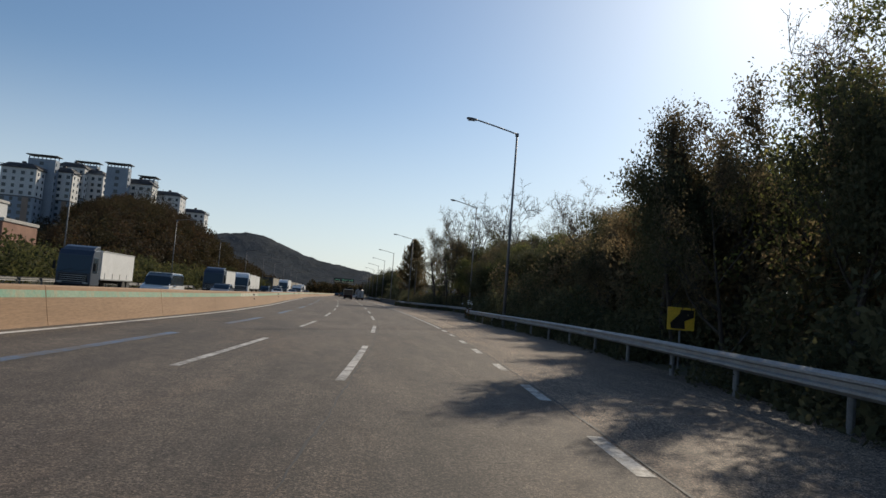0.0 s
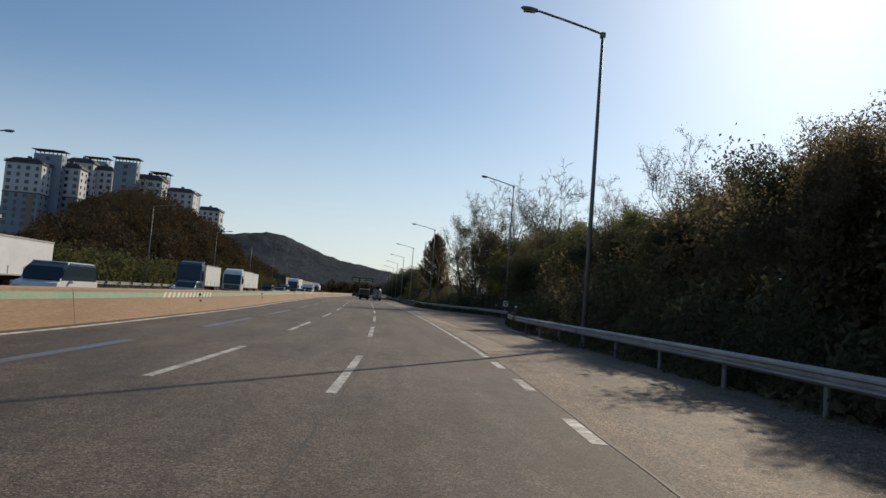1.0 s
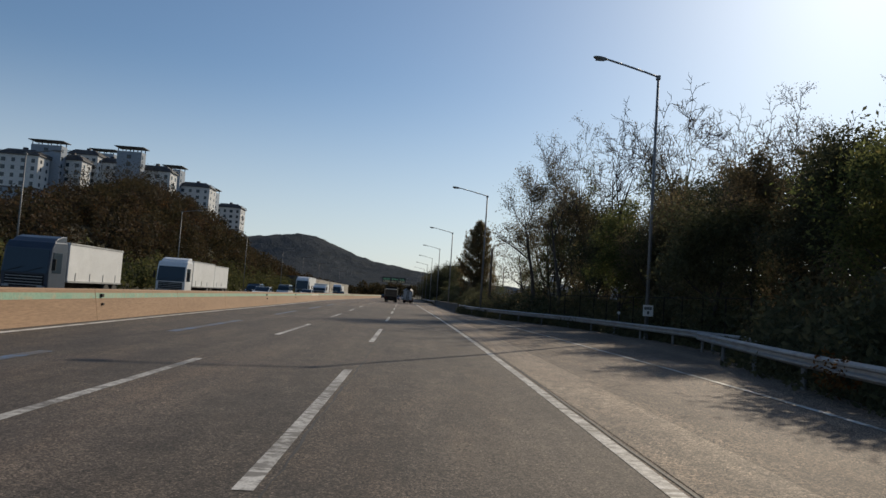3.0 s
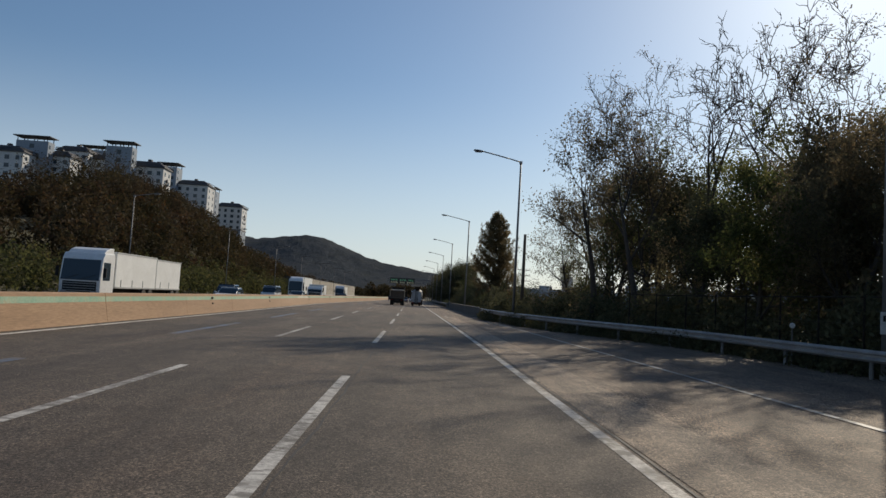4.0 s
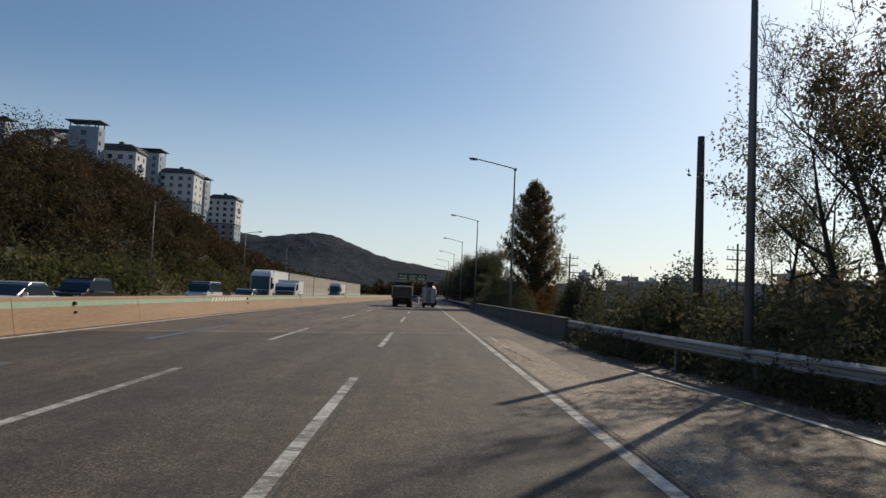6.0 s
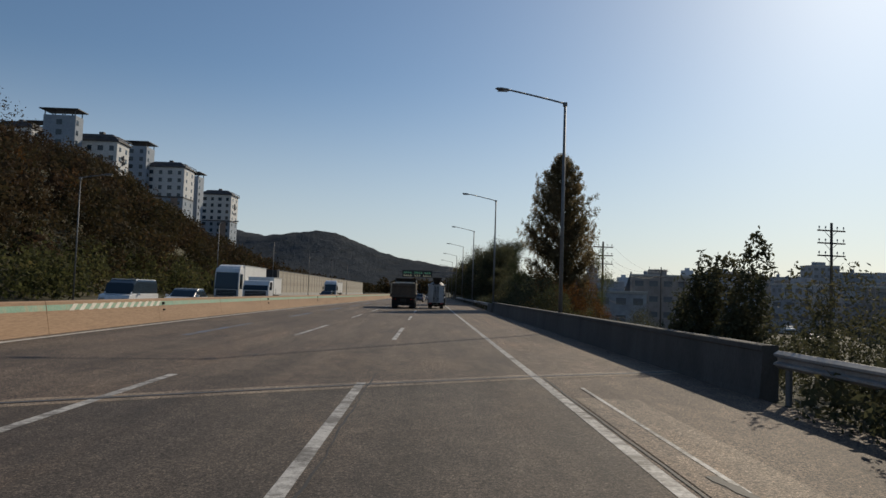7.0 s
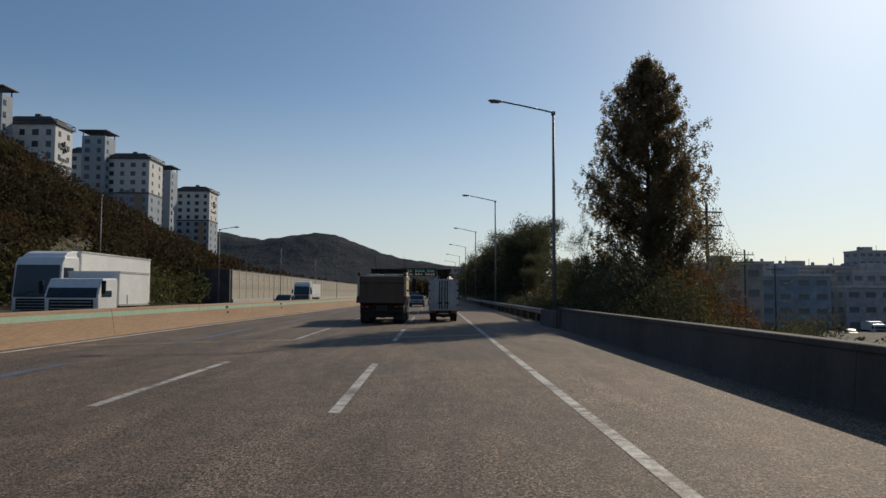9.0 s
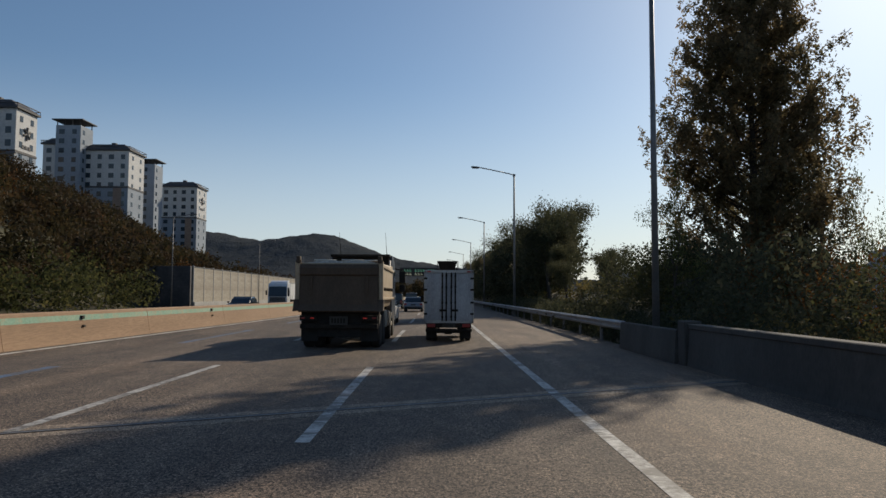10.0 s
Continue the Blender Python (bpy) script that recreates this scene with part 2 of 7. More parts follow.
M_GRASS = foliage("dry roadside grass blades", (0.10, 0.10, 0.035), (0.20, 0.175, 0.075), (0.26, 0.21, 0.11), 0.4)
M_APT_WHITE = surface("off-white rendered wall", (0.50, 0.50, 0.495), (0.60, 0.60, 0.59), 0.8, 0, 0.08, 2.0, (0.45, 0.43, 0.41), 0.35, 0.05)
M_APT_GREY = surface("blue-grey rendered wall", (0.23, 0.27, 0.32), (0.29, 0.33, 0.38), 0.8, 0, 0.08, 2.0, (0.19, 0.22, 0.26), 0.4, 0.05)
M_APT_BROWN = surface("brown rendered wall", (0.25, 0.18, 0.14), (0.31, 0.23, 0.18), 0.8, 0, 0.08, 2.0, None, 0, 0.05)
M_APT_ROOF = surface("dark roof tiles", (0.045, 0.045, 0.05), (0.085, 0.08, 0.08), 0.7, 0, 0.5, 4.0, None, 0, 0.3)
M_WINDOW = glass("dark window glass", (0.03, 0.045, 0.06))
# Town glass is paled towards the walls, haze included in its colour.
M_TOWN_GLASS = surface("haze-paled window glass", (0.07, 0.08, 0.095), (0.13, 0.14, 0.155), 0.35, 0, 0.3, 5.0, None, 0, 0)
# The three town wall colours are lifted to include distance haze.
M_TOWN = surface("hazy town wall", (0.25, 0.27, 0.30), (0.42, 0.43, 0.45), 0.9, 0, 0.06, 1.0, (0.24, 0.24, 0.26), 0.5, 0.05, spec=0.1)
M_TOWN_BROWN = surface("dull brown town wall", (0.27, 0.235, 0.215), (0.40, 0.355, 0.32), 0.9, 0, 0.06, 1.0, (0.21, 0.19, 0.18), 0.5, 0.05, spec=0.1)
M_TOWN_BLUE = surface("blue-grey town wall", (0.20, 0.24, 0.29), (0.31, 0.355, 0.41), 0.9, 0, 0.06, 1.0, (0.19, 0.21, 0.24), 0.5, 0.05, spec=0.1)
M_FAR_TOWER = surface("far pale tower wall", (0.42, 0.46, 0.52), (0.50, 0.53, 0.58), 0.9, 0, 0.02, 0.4, None, 0, 0)
M_BRICK = surface("red-brown brick wall", (0.22, 0.11, 0.075), (0.30, 0.16, 0.11), 0.85, 0, 0.3, 6.0, (0.14, 0.08, 0.06), 0.4, 0.2)
M_PANEL = surface("weathered noise-barrier panel", (0.30, 0.26, 0.20), (0.46, 0.41, 0.33), 0.8, 0, 0.35, 6.0, (0.20, 0.17, 0.13), 0.6, 0.15, (1, 0.25, 1.6))
M_SIGN_FACE = surface("dark display panel", (0.012, 0.014, 0.014), (0.022, 0.024, 0.024), 0.5, 0, 1, 10)
M_LED_GREEN = lamp_glow("green display bars", (0.20, 0.55, 0.32), 0.22)
M_LED_AMBER = lamp_glow("amber display bars", (0.60, 0.56, 0.36), 0.22)
M_YELLOW = surface("yellow sign sheet", (0.68, 0.43, 0.03), (0.76, 0.50, 0.05), 0.5, 0, 1.2, 15, (0.4, 0.28, 0.05), 0.3, 0.02)
M_BLACK = surface("black plastic", (0.012, 0.0115, 0.011), (0.025, 0.023, 0.021), 0.7, 0, 3, 30, (0.04, 0.034, 0.028), 0.3, 0.05, spec=0.25)
M_RUBBER = surface("dusty tyre rubber", (0.02, 0.019, 0.018), (0.045, 0.042, 0.038), 0.85, 0, 4, 40, (0.10, 0.085, 0.065), 0.4, 0.25)
M_RIM = surface("dusty steel rim", (0.20, 0.19, 0.175), (0.32, 0.30, 0.27), 0.5, 0.6, 5, 40, (0.16, 0.13, 0.10), 0.5, 0.05)
M_CHASSIS = surface("dirty truck chassis", (0.016, 0.014, 0.012), (0.034, 0.029, 0.024), 0.88, 0.0, 2, 25, (0.06, 0.048, 0.036), 0.45, 0.15, spec=0.2)
M_BED = surface("dusty beige dump bed paint", (0.40, 0.31, 0.205), (0.50, 0.40, 0.275), 0.62, 0.1, 0.9, 22, (0.20, 0.15, 0.10), 0.55, 0.08, (1, 1, 0.5))
# Dusty brown, with the backlit rear's shade mixed into the tone.
M_GATE_SHADED = surface("dusty brown tailgate, shade-darkened", (0.075, 0.050, 0.032), (0.11, 0.076, 0.05), 0.85, 0.0, 0.8, 22, (0.06, 0.042, 0.03), 0.55, 0.08, (1, 1, 0.4))
M_TARP = surface("cream load cover cloth", (0.52, 0.48, 0.42), (0.66, 0.62, 0.55), 0.85, 0, 1.6, 14, (0.28, 0.24, 0.19), 0.5, 0.3)
M_CAB_BLUE = surface("dark blue cab paint", (0.03, 0.045, 0.07), (0.045, 0.06, 0.09), 0.35, 0.1, 1, 20, (0.08, 0.075, 0.07), 0.3, 0.02)
M_TANK = surface("cream fuel tank paint", (0.56, 0.50, 0.42), (0.66, 0.60, 0.50), 0.55, 0.1, 1.4, 22, (0.3, 0.25, 0.19), 0.5, 0.05)
M_CAR_WHITE = surface("white car paint", (0.70, 0.70, 0.69), (0.78, 0.78, 0.77), 0.28, 0.0, 1, 20, (0.5, 0.48, 0.45), 0.25, 0.0)
M_CAR_GREY = surface("grey-blue car paint", (0.16, 0.19, 0.23), (0.20, 0.23, 0.27), 0.28, 0.3, 1, 20, (0.16, 0.15, 0.14), 0.25, 0.0)
M_CAR_DARK = surface("black car paint", (0.018, 0.019, 0.021), (0.03, 0.031, 0.034), 0.25, 0.2, 1, 20, (0.07, 0.065, 0.06), 0.2, 0.0)
M_BOX = surface("pale blue-grey box panel", (0.30, 0.32, 0.34), (0.42, 0.44, 0.46), 0.55, 0.1, 1.1, 25, (0.16, 0.16, 0.155), 0.6, 0.02, (1, 1, 0.4))
M_BOX_TRIM = surface("scuffed aluminium trim", (0.30, 0.30, 0.30), (0.42, 0.42, 0.41), 0.5, 0.6, 2, 30, (0.25, 0.24, 0.22), 0.4, 0.03)
M_CARGO = surface("white cargo box panel", (0.68, 0.68, 0.66), (0.76, 0.76, 0.74), 0.45, 0, 0.5, 20, (0.5, 0.48, 0.44), 0.3, 0.02)
M_DRUM = surface("grey mixer drum paint", (0.20, 0.205, 0.21), (0.29, 0.29, 0.29), 0.6, 0.2, 1.0, 20, (0.38, 0.36, 0.33), 0.6, 0.1)
M_RED_LAMP = lamp_glow("lit red tail lamp", (0.6, 0.03, 0.02), 0.12)
M_RED_DULL = surface("dull red lens", (0.28, 0.02, 0.018), (0.34, 0.03, 0.025), 0.3, 0, 4, 30)
M_PLATE = surface("dusty number plate", (0.035, 0.034, 0.029), (0.052, 0.05, 0.044), 0.7, 0, 4, 30, (0.05, 0.045, 0.035), 0.5)
M_WIRE = surface("black cable", (0.02, 0.02, 0.02), (0.03, 0.03, 0.03), 0.6, 0, 4, 30, None, 0, 0)


# ---- building helpers ----
def thing(name, label, category, group="", at=None, kind=""):
    ob = new(name)
    ob.empty_display_size = 0.3
    if at is not None:
        ob.matrix_world = at
    return tagged(ob, label, category, group, kind)


def link_mesh(name, me, material, parent=None, label=""):
    if material:
        me.materials.append(material)
    ob = new(name, me)
    if parent:
        ob.parent = parent
    if label:
        ob["label"] = label
    return ob


def part(name, bm, material, parent=None, label="", smooth=False):
    me = bpy.data.meshes.new(name)
    bmesh.ops.recalc_face_normals(bm, faces=bm.faces[:])
    bm.to_mesh(me)
    bm.free()
    if smooth:
        me.shade_smooth()
    return link_mesh(name, me, material, parent, label)


def raw(name, verts, faces, material, parent=None, label="", smooth=False):
    me = bpy.data.meshes.new(name)
    me.from_pydata([tuple(v) for v in verts], [], faces)
    if smooth:
        me.shade_smooth()
    return link_mesh(name, me, material, parent, label)


def block(bm, x0, x1, y0, y1, z0, z1, bevel=0.0):
    """A box between two corners, its edges bevelled."""
    vs = [bm.verts.new((x, y, z)) for z in (z0, z1) for y in (y0, y1) for x in (x0, x1)]
    fs = [bm.faces.new([vs[i] for i in q]) for q in ((0, 2, 3, 1), (4, 5, 7, 6), (0, 1, 5, 4), (2, 6, 7, 3), (0, 4, 6, 2), (1, 3, 7, 5))]
    if bevel:
        es = list({e for f in fs for e in f.edges})
        bmesh.ops.bevel(bm, geom=es, offset=bevel, segments=2, affect="EDGES", profile=0.6)
    return bm


def loft(bm, rings, caps=True):
    """Skin a list of rings, each a list of points, all of one length."""
    rs = [[bm.verts.new(p) for p in r] for r in rings]
    n = len(rs[0])
    for a, b in zip(rs, rs[1:]):
        for i in range(n):
            bm.faces.new((a[i], a[(i + 1) % n], b[(i + 1) % n], b[i]))
    if caps:
        bm.faces.new(rs[0][::-1])
        bm.faces.new(rs[-1])
    return bm


def rod(bm, a, b, r0, r1=None, n=8):
    a, b = Vector(a), Vector(b)
    r1 = r0 if r1 is None else r1
    q = (b - a).to_track_quat("Z", "Y")
    rings = []
    for p, r in ((a, r0), (b, r1)):
        rings.append([p + q @ Vector((r * math.cos(i * math.tau / n), r * math.sin(i * math.tau / n), 0)) for i in range(n)])
    return loft(bm, rings)


def lathe(bm, profile, centre, axis="X", n=24):
    """Turn (along, radius) pairs round an axis through centre."""
    rings = []
    for s, r in profile:
        ring = []
        for i in range(n):
            c, d = r * math.cos(i * math.tau / n), r * math.sin(i * math.tau / n)
            v = {"X": (s, c, d), "Y": (c, s, d), "Z": (c, d, s)}[axis]
            ring.append(Vector(centre) + Vector(v))
        rings.append(ring)
    return loft(bm, rings)


def extrude_x(bm, outline, x0, x1, bevel=0.0):
    """A side outline of (y, z) pairs given depth from x0 to x1."""
    loft(bm, [[(x, y, z) for y, z in outline] for x in (x0, x1)])
    if bevel:
        bmesh.ops.bevel(bm, geom=bm.edges[:], offset=bevel, segments=2, affect="EDGES", profile=0.6)
    return bm


def mesh():
    return bmesh.new()


# ---- the road's plan ----
def curve(points):
    """A smooth function through (y, value) pairs."""
    ys = np.array([p[0] for p in points], float)
    vs = np.array([p[1] for p in points], float)
    slope = np.gradient(vs, ys)

    def at(y):
        if y <= ys[0]:
            return vs[0] + slope[0] * (y - ys[0])
        if y >= ys[-1]:
            return vs[-1]
        i = int(np.searchsorted(ys, y)) - 1
        i = max(0, min(i, len(ys) - 2))
        h = ys[i + 1] - ys[i]
        s = (y - ys[i]) / h
        a, b = 2 * s ** 3 - 3 * s ** 2 + 1, s ** 3 - 2 * s ** 2 + s
        c, d = -2 * s ** 3 + 3 * s ** 2, s ** 3 - s ** 2
        return float(a * vs[i] + b * h * slope[i] + c * vs[i + 1] + d * h * slope[i + 1])
    return at


edge_r = curve([(-260, -13.5), (-215, -6.0), (-190, -2.9), (-174, -1.25), (-162, -0.22), (-152, 0.47), (-143, 0.98), (-128, 1.42), (-105, 1.82), (-76, 1.95), (-40, 1.85), (-10, 1.75), (600, 1.75)])
lane_u = curve([(-260, -3.3), (-168, -3.42), (-128, -3.55), (-80, -3.65), (-30, -3.55), (0, -3.5), (600, -3.5)])
lane2_u = curve([(-260, -6.3), (-162, -6.35), (-100, -6.75), (-76, -6.98), (-42, -7.25), (0, -7.1), (600, -7.0)])
blue_u = curve([(-260, -8.6), (-167, -8.75), (-121, -9.35), (-80, -9.95), (-25, -10.75), (15, -10.6), (600, -10.4)])
white_u = curve([(-260, -11.1), (-160, -11.3), (-117, -12.0), (-90, -12.9), (-60, -13.4), (-20, -14.1), (15, -13.8), (50, -12.9), (600, -12.6)])
rail_near = curve([(-260, -9.5), (-215, -2.2), (-190, 0.9), (-170, 3.0), (-163, 4.0), (-149, 5.3), (-139, 5.75), (-132, 5.95), (-125, 6.15), (-119, 6.5), (-112, 7.4), (-105, 8.9), (-98, 10.6)])
rail_far = curve([(-101, 11.5), (-95, 11.4), (-88, 11.1), (-82, 10.8), (-77, 10.2), (-72, 8.9), (-66, 7.4), (-60, 6.45), (-53, 5.95), (-47.5, 5.75)])


def lane_x(y):
    return edge_r(y) + lane_u(y)


def pavement_right(y):
    if y < -104:
        return rail_near(y) + 0.5
    if y < -98:
        return rail_near(-104) + 0.5 + (y + 104) / 6 * (rail_far(-98) - rail_near(-104))
    if y < -48:
        return rail_far(y) + 0.5
    return 5.65 if y < 13.5 else 5.9


def median_x(y):
    return edge_r(y) + white_u(y) - 0.45


def strip(name, left, right, z, ys, material, parent=None, label="", climb=0.0):
    verts, faces = [], []
    for y in ys:
        verts += [(left(y), y, z), (right(y), y, z + climb * (right(y) - left(y)) * (1 - smooth01(-60, -45, y)))]
    for i in range(len(ys) - 1):
        a = 2 * i
        faces.append((a, a + 1, a + 3, a + 2))
    return raw(name, verts, faces, material, parent, label)


def steps(a, b, d):
    n = max(1, int(round((b - a) / d)))
    return [a + (b - a) * i / n for i in range(n + 1)]


def smooth01(a, b, v):
    s = max(0.0, min(1.0, (v - a) / (b - a)))
    return s * s * (3 - 2 * s)


HILL = [(33.0, curve([(-300, 5.5), (700, 5.5)])),
        (50.0, curve([(-300, 5), (-90, 5.5), (-60, 8), (-48, 11), (-33, 13), (-18, 15), (10, 18), (45, 19), (62, 19), (80, 17), (100, 14), (138, 11), (180, 8), (300, 6), (700, 6)])),
        (65.0, curve([(-300, 5), (-60, 5.5), (-19, 9), (-4, 14), (8, 17), (25, 21), (47, 25), (75, 26), (90, 25), (105, 22), (131, 20), (155, 17), (190, 12), (240, 8), (320, 7), (700, 7)])),
        (80.0, curve([(-300, 5), (-20, 6), (10, 9), (25, 13), (40, 18), (65, 24), (92, 31), (112, 31), (126, 28), (145, 26), (170, 24), (186, 21), (205, 18), (235, 12), (290, 9), (700, 8)])),
        (95.0, curve([(-300, 5), (10, 7), (40, 10), (62, 14), (80, 23), (105, 30), (137, 35), (152, 31), (172, 29), (205, 28), (235, 24), (262, 18), (300, 12), (360, 10), (700, 9)]))]


def hill_top(x, y):
    """The height of the treetops over the hillside across the road."""
    u = -x
    if u >= 95:
        return HILL[-1][1](y - 1.6 * min(u - 95, 60)) * (1 - smooth01(150, 420, u))
    for (u0, f0), (u1, f1) in zip(HILL, HILL[1:]):
        if u < u1:
            s = max(0.0, (u - u0) / (u1 - u0))
            return f0(y) * (1 - s) + f1(y) * s
    return 0.0


def bank_height(x, y):
    """The lie of the land beside the road."""
    z = -0.06
    if x < -29.5:
        z += max(0.0, hill_top(x, y) - 6.6) + 0.8 * noise.noise(Vector((x * 0.05, y * 0.05, 0))) * smooth01(-31, -45, x)
    edge = pavement_right(y) + 0.4
    if x > edge:
        valley = smooth01(-41.5, -36.5, y) * (1 - smooth01(12, 19, y))
        out = x - edge
        bank = (0.12 + 0.8 * smooth01(0.5, 6, out)) * (1 - valley)
        low = -7.0 * (smooth01(0.3, 8, out) * valley + (1 - valley) * (smooth01(16, 40, out) * smooth01(-60, -30, y) if y < -20 else smooth01(3.5, 13 + 9 * smooth01(30, 60, y), out)))
        rise = 1.6 * smooth01(1.0, 7, out) * smooth01(18, 40, y) * (1 - smooth01(13, 22, out))
        z += bank + low + rise + 0.25 * noise.noise(Vector((x * 0.2, y * 0.2, 3))) * smooth01(0.5, 3, out)
    return z


def terrain():
    xs = sorted(set([-2500, -1600, -1000, -700, -500, -380] + [v for v in range(-300, -120, 15)] + [v for v in range(-120, -28, 5)]
                    + [-28.5, -20, -10, 0, 3] + [v * 0.75 + 4 for v in range(0, 50)] + [v for v in range(44, 120, 8)] + [150, 200, 300, 450, 700, 1000, 1600, 2500]))
    ys = sorted(set([-1500, -800, -500, -350] + [v for v in range(-270, 130, 4)] + [v for v in range(130, 460, 12)] + [520, 620, 760, 900, 1200, 1700, 2400, 3200]))
    verts = [(x, y, bank_height(x, y)) for y in ys for x in xs]
    n = len(xs)
    faces = [(j * n + i, j * n + i + 1, (j + 1) * n + i + 1, (j + 1) * n + i) for j in range(len(ys) - 1) for i in range(n - 1)]
    tagged(raw("ground", verts, faces, M_GROUND, smooth=True), "dry grass and earth banks beside the road", "ground", kind="structure")


terrain()
YS = steps(-262, 130, 4) + steps(140, 620, 20)
JOINT = [(5.6, -35.9), (1.75, -38.0), (-1.7, -40.2), (-6.4, -43.4), (-13.6, -48.4)]


def road_sheet(name, ys, end, material, label):
    """The carriageway along ys, run on from its last row to the slanting joint across the deck."""
    verts = [p for y in ys for p in ((median_x(y) - 0.1, y, 0.0), (edge_r(y) + 0.10, y, 0.0))]
    faces = [(2 * i, 2 * i + 1, 2 * i + 3, 2 * i + 2) for i in range(len(ys) - 1)]
    n = len(verts)
    cut = [(1.95, -37.9)] + JOINT[1:4] + [(median_x(-48.1) - 0.1, -48.1)]
    verts += [(x, y, 0.0) for x, y in cut]
    row = (n - 2, n - 1) if end == "last" else (1, 0)
    tip = list(range(n, n + 5)) if end == "last" else list(range(n + 4, n - 1, -1))
    faces.append((*row, *tip))
    tagged(raw(name, verts, faces, material), label, "road", kind="structure")


road_sheet("road", steps(-262, -52, 4), "last", M_ROAD_OLD, "dark worn asphalt carriageway of three lanes")
road_sheet("road_bridge", steps(-32, 132, 4) + steps(140, 620, 20), "first", M_ROAD, "worn brown asphalt carriageway over the bridge")
tagged(strip("road_opposite", lambda y: -28.6, lambda y: median_x(y) - 0.1, -0.004, YS, M_ROAD_FAR), "asphalt carriageway for oncoming traffic", "road", kind="structure")
tagged(strip("road_shoulder", lambda y: edge_r(y) + 0.10, pavement_right, -0.002, YS, M_SHOULDER, climb=0.018), "pale patched asphalt shoulder beside the road", "shoulder", kind="structure")
tagged(strip("gutter_strip", lambda y: edge_r(y) + 0.22, lambda y: edge_r(y) + 1.35, 0.006, steps(-140, -41, 4), M_STRIP, climb=0.022), "pale concrete strip along the edge line", "concrete strip", kind="structure")


def marking(name, u_of, spans, width, material, label):
    root = thing(name, label, "road marking", kind="structure")
    for a, b in spans:
        strip("dash", lambda y: edge_r(y) + u_of(y) - width / 2, lambda y: edge_r(y) + u_of(y) + width / 2, 0.005, steps(a, b, 2.5), material, root)
    return root


DASH = [(-252, -243), (-235, -226), (-218.5, -209.5), (-202, -193), (-185, -176), (-168, -159), (-151.1, -144), (-135.8, -127.5), (-119.9, -110.8), (-102, -93.2), (-83.2, -74.9), (-65.9, -57), (-48.5, -39.8),
        (-27.3, -18.6), (-8.1, -0.9), (7.4, 15.9), (25, 33.5), (42.5, 51)] + [(60 + 17.5 * i, 68.5 + 17.5 * i) for i in range(18)]
marking("lane_line", lane_u, DASH, 0.17, M_WHITE, "worn white dashed lane line on asphalt")
marking("lane_line", lane2_u, [(a + 0.6, b + 0.4) for a, b in DASH], 0.17, M_WHITE, "white dashed lane line between the fast lanes")
marking("blue_line", blue_u, [(a - 1.0, b) for a, b in DASH], 0.28, M_BLUE, "worn blue dashed bus lane line")
marking("edge_line", white_u, [(-262, 600)], 0.21, M_EDGE, "white edge line beside the median barrier")
marking("edge_line", lambda y: 0.0, [(-141.5, 600)], 0.18, M_WHITE, "worn white solid edge line beside the shoulder")
marking("merge_line", lambda y: 0.0, [(-174 - 5 * i, -172 - 5 * i) for i in range(1, 14)] + [(-174, -172), (-168.9, -166.7), (-164, -162.2), (-158.8, -156.8), (-154, -152.2), (-149.1, -147.2), (-144.9, -143.1)], 0.2, M_WHITE, "short white merging dashes on asphalt")
slip_u = curve([(-124, 4.35), (-111, 4.55), (-96, 4.3), (-85, 4.05), (-72, 3.8), (-60, 3.45), (-53, 2.9)])
slip = marking("slip_line", slip_u, [(-124, -53)], 0.14, M_WHITE, "thin white line of the slip lane")
for dash in slip.children:
    for v in dash.data.vertices:
        v.co.z += 0.018 * (v.co.x - edge_r(v.co.y)) * (1 - smooth01(-60, -45, v.co.y)) + 0.004

strip("strip_edge", lambda y: 2.47, lambda y: 2.54, 0.011, steps(-47, -39.6, 2), M_WHITE)
tagged(bpy.data.objects["strip_edge"], "short white line beside the bridge joint", "road marking", kind="structure")


def seams():
    """Tar seams and cracks in the asphalt."""
    rng = np.random.default_rng(5)
    root = thing("tar_seam", "dark tar-filled crack along the lane line", "road crack", kind="structure")
    wob = lambda y: 0.02 * math.sin(y * 0.5) + 0.014 * math.sin(y * 1.9 + 1) + 0.012 * math.sin(y * 6.1)
    wide = lambda y: 0.008 + 0.010 * (0.5 + 0.5 * math.sin(y * 1.7 + 0.6))
    strip("crack", lambda y: lane_x(y) + 0.17 + wob(y) - wide(y), lambda y: lane_x(y) + 0.17 + wob(y) + wide(y), 0.006, steps(-200, -38, 0.4), M_TAR, root)
    strip("crack", lambda y: edge_r(y) + 0.16 + 0.5 * wob(y) - 0.02, lambda y: edge_r(y) + 0.16 + 0.5 * wob(y) + 0.02, 0.006, steps(-200, -38, 0.5), M_TAR, root)
    for k in range(16):
        y0, x0, ang = rng.uniform(-185, 60), rng.uniform(-4.8, 1.4), rng.uniform(-0.5, 0.5) + rng.choice([0, math.pi / 2])
        pts, x, y = [], x0, y0
        for i in range(14):
            pts.append((x, y))
            ang += rng.uniform(-0.45, 0.45)
            x, y = x + 0.16 * math.cos(ang), y + 0.16 * math.sin(ang)
        verts, faces = [], []
        for i, (x, y) in enumerate(pts):
            w = 0.005 * (1 - abs(i / 13 - 0.5)) + 0.002
            verts += [(x + edge_r(y) - 1.75, y - w, 0.006), (x + edge_r(y) - 1.75 + w, y + w, 0.006)]
        for i in range(13):
            faces.append((2 * i, 2 * i + 1, 2 * i + 3, 2 * i + 2))
        raw("crack", verts, faces, M_TAR, root)


seams()


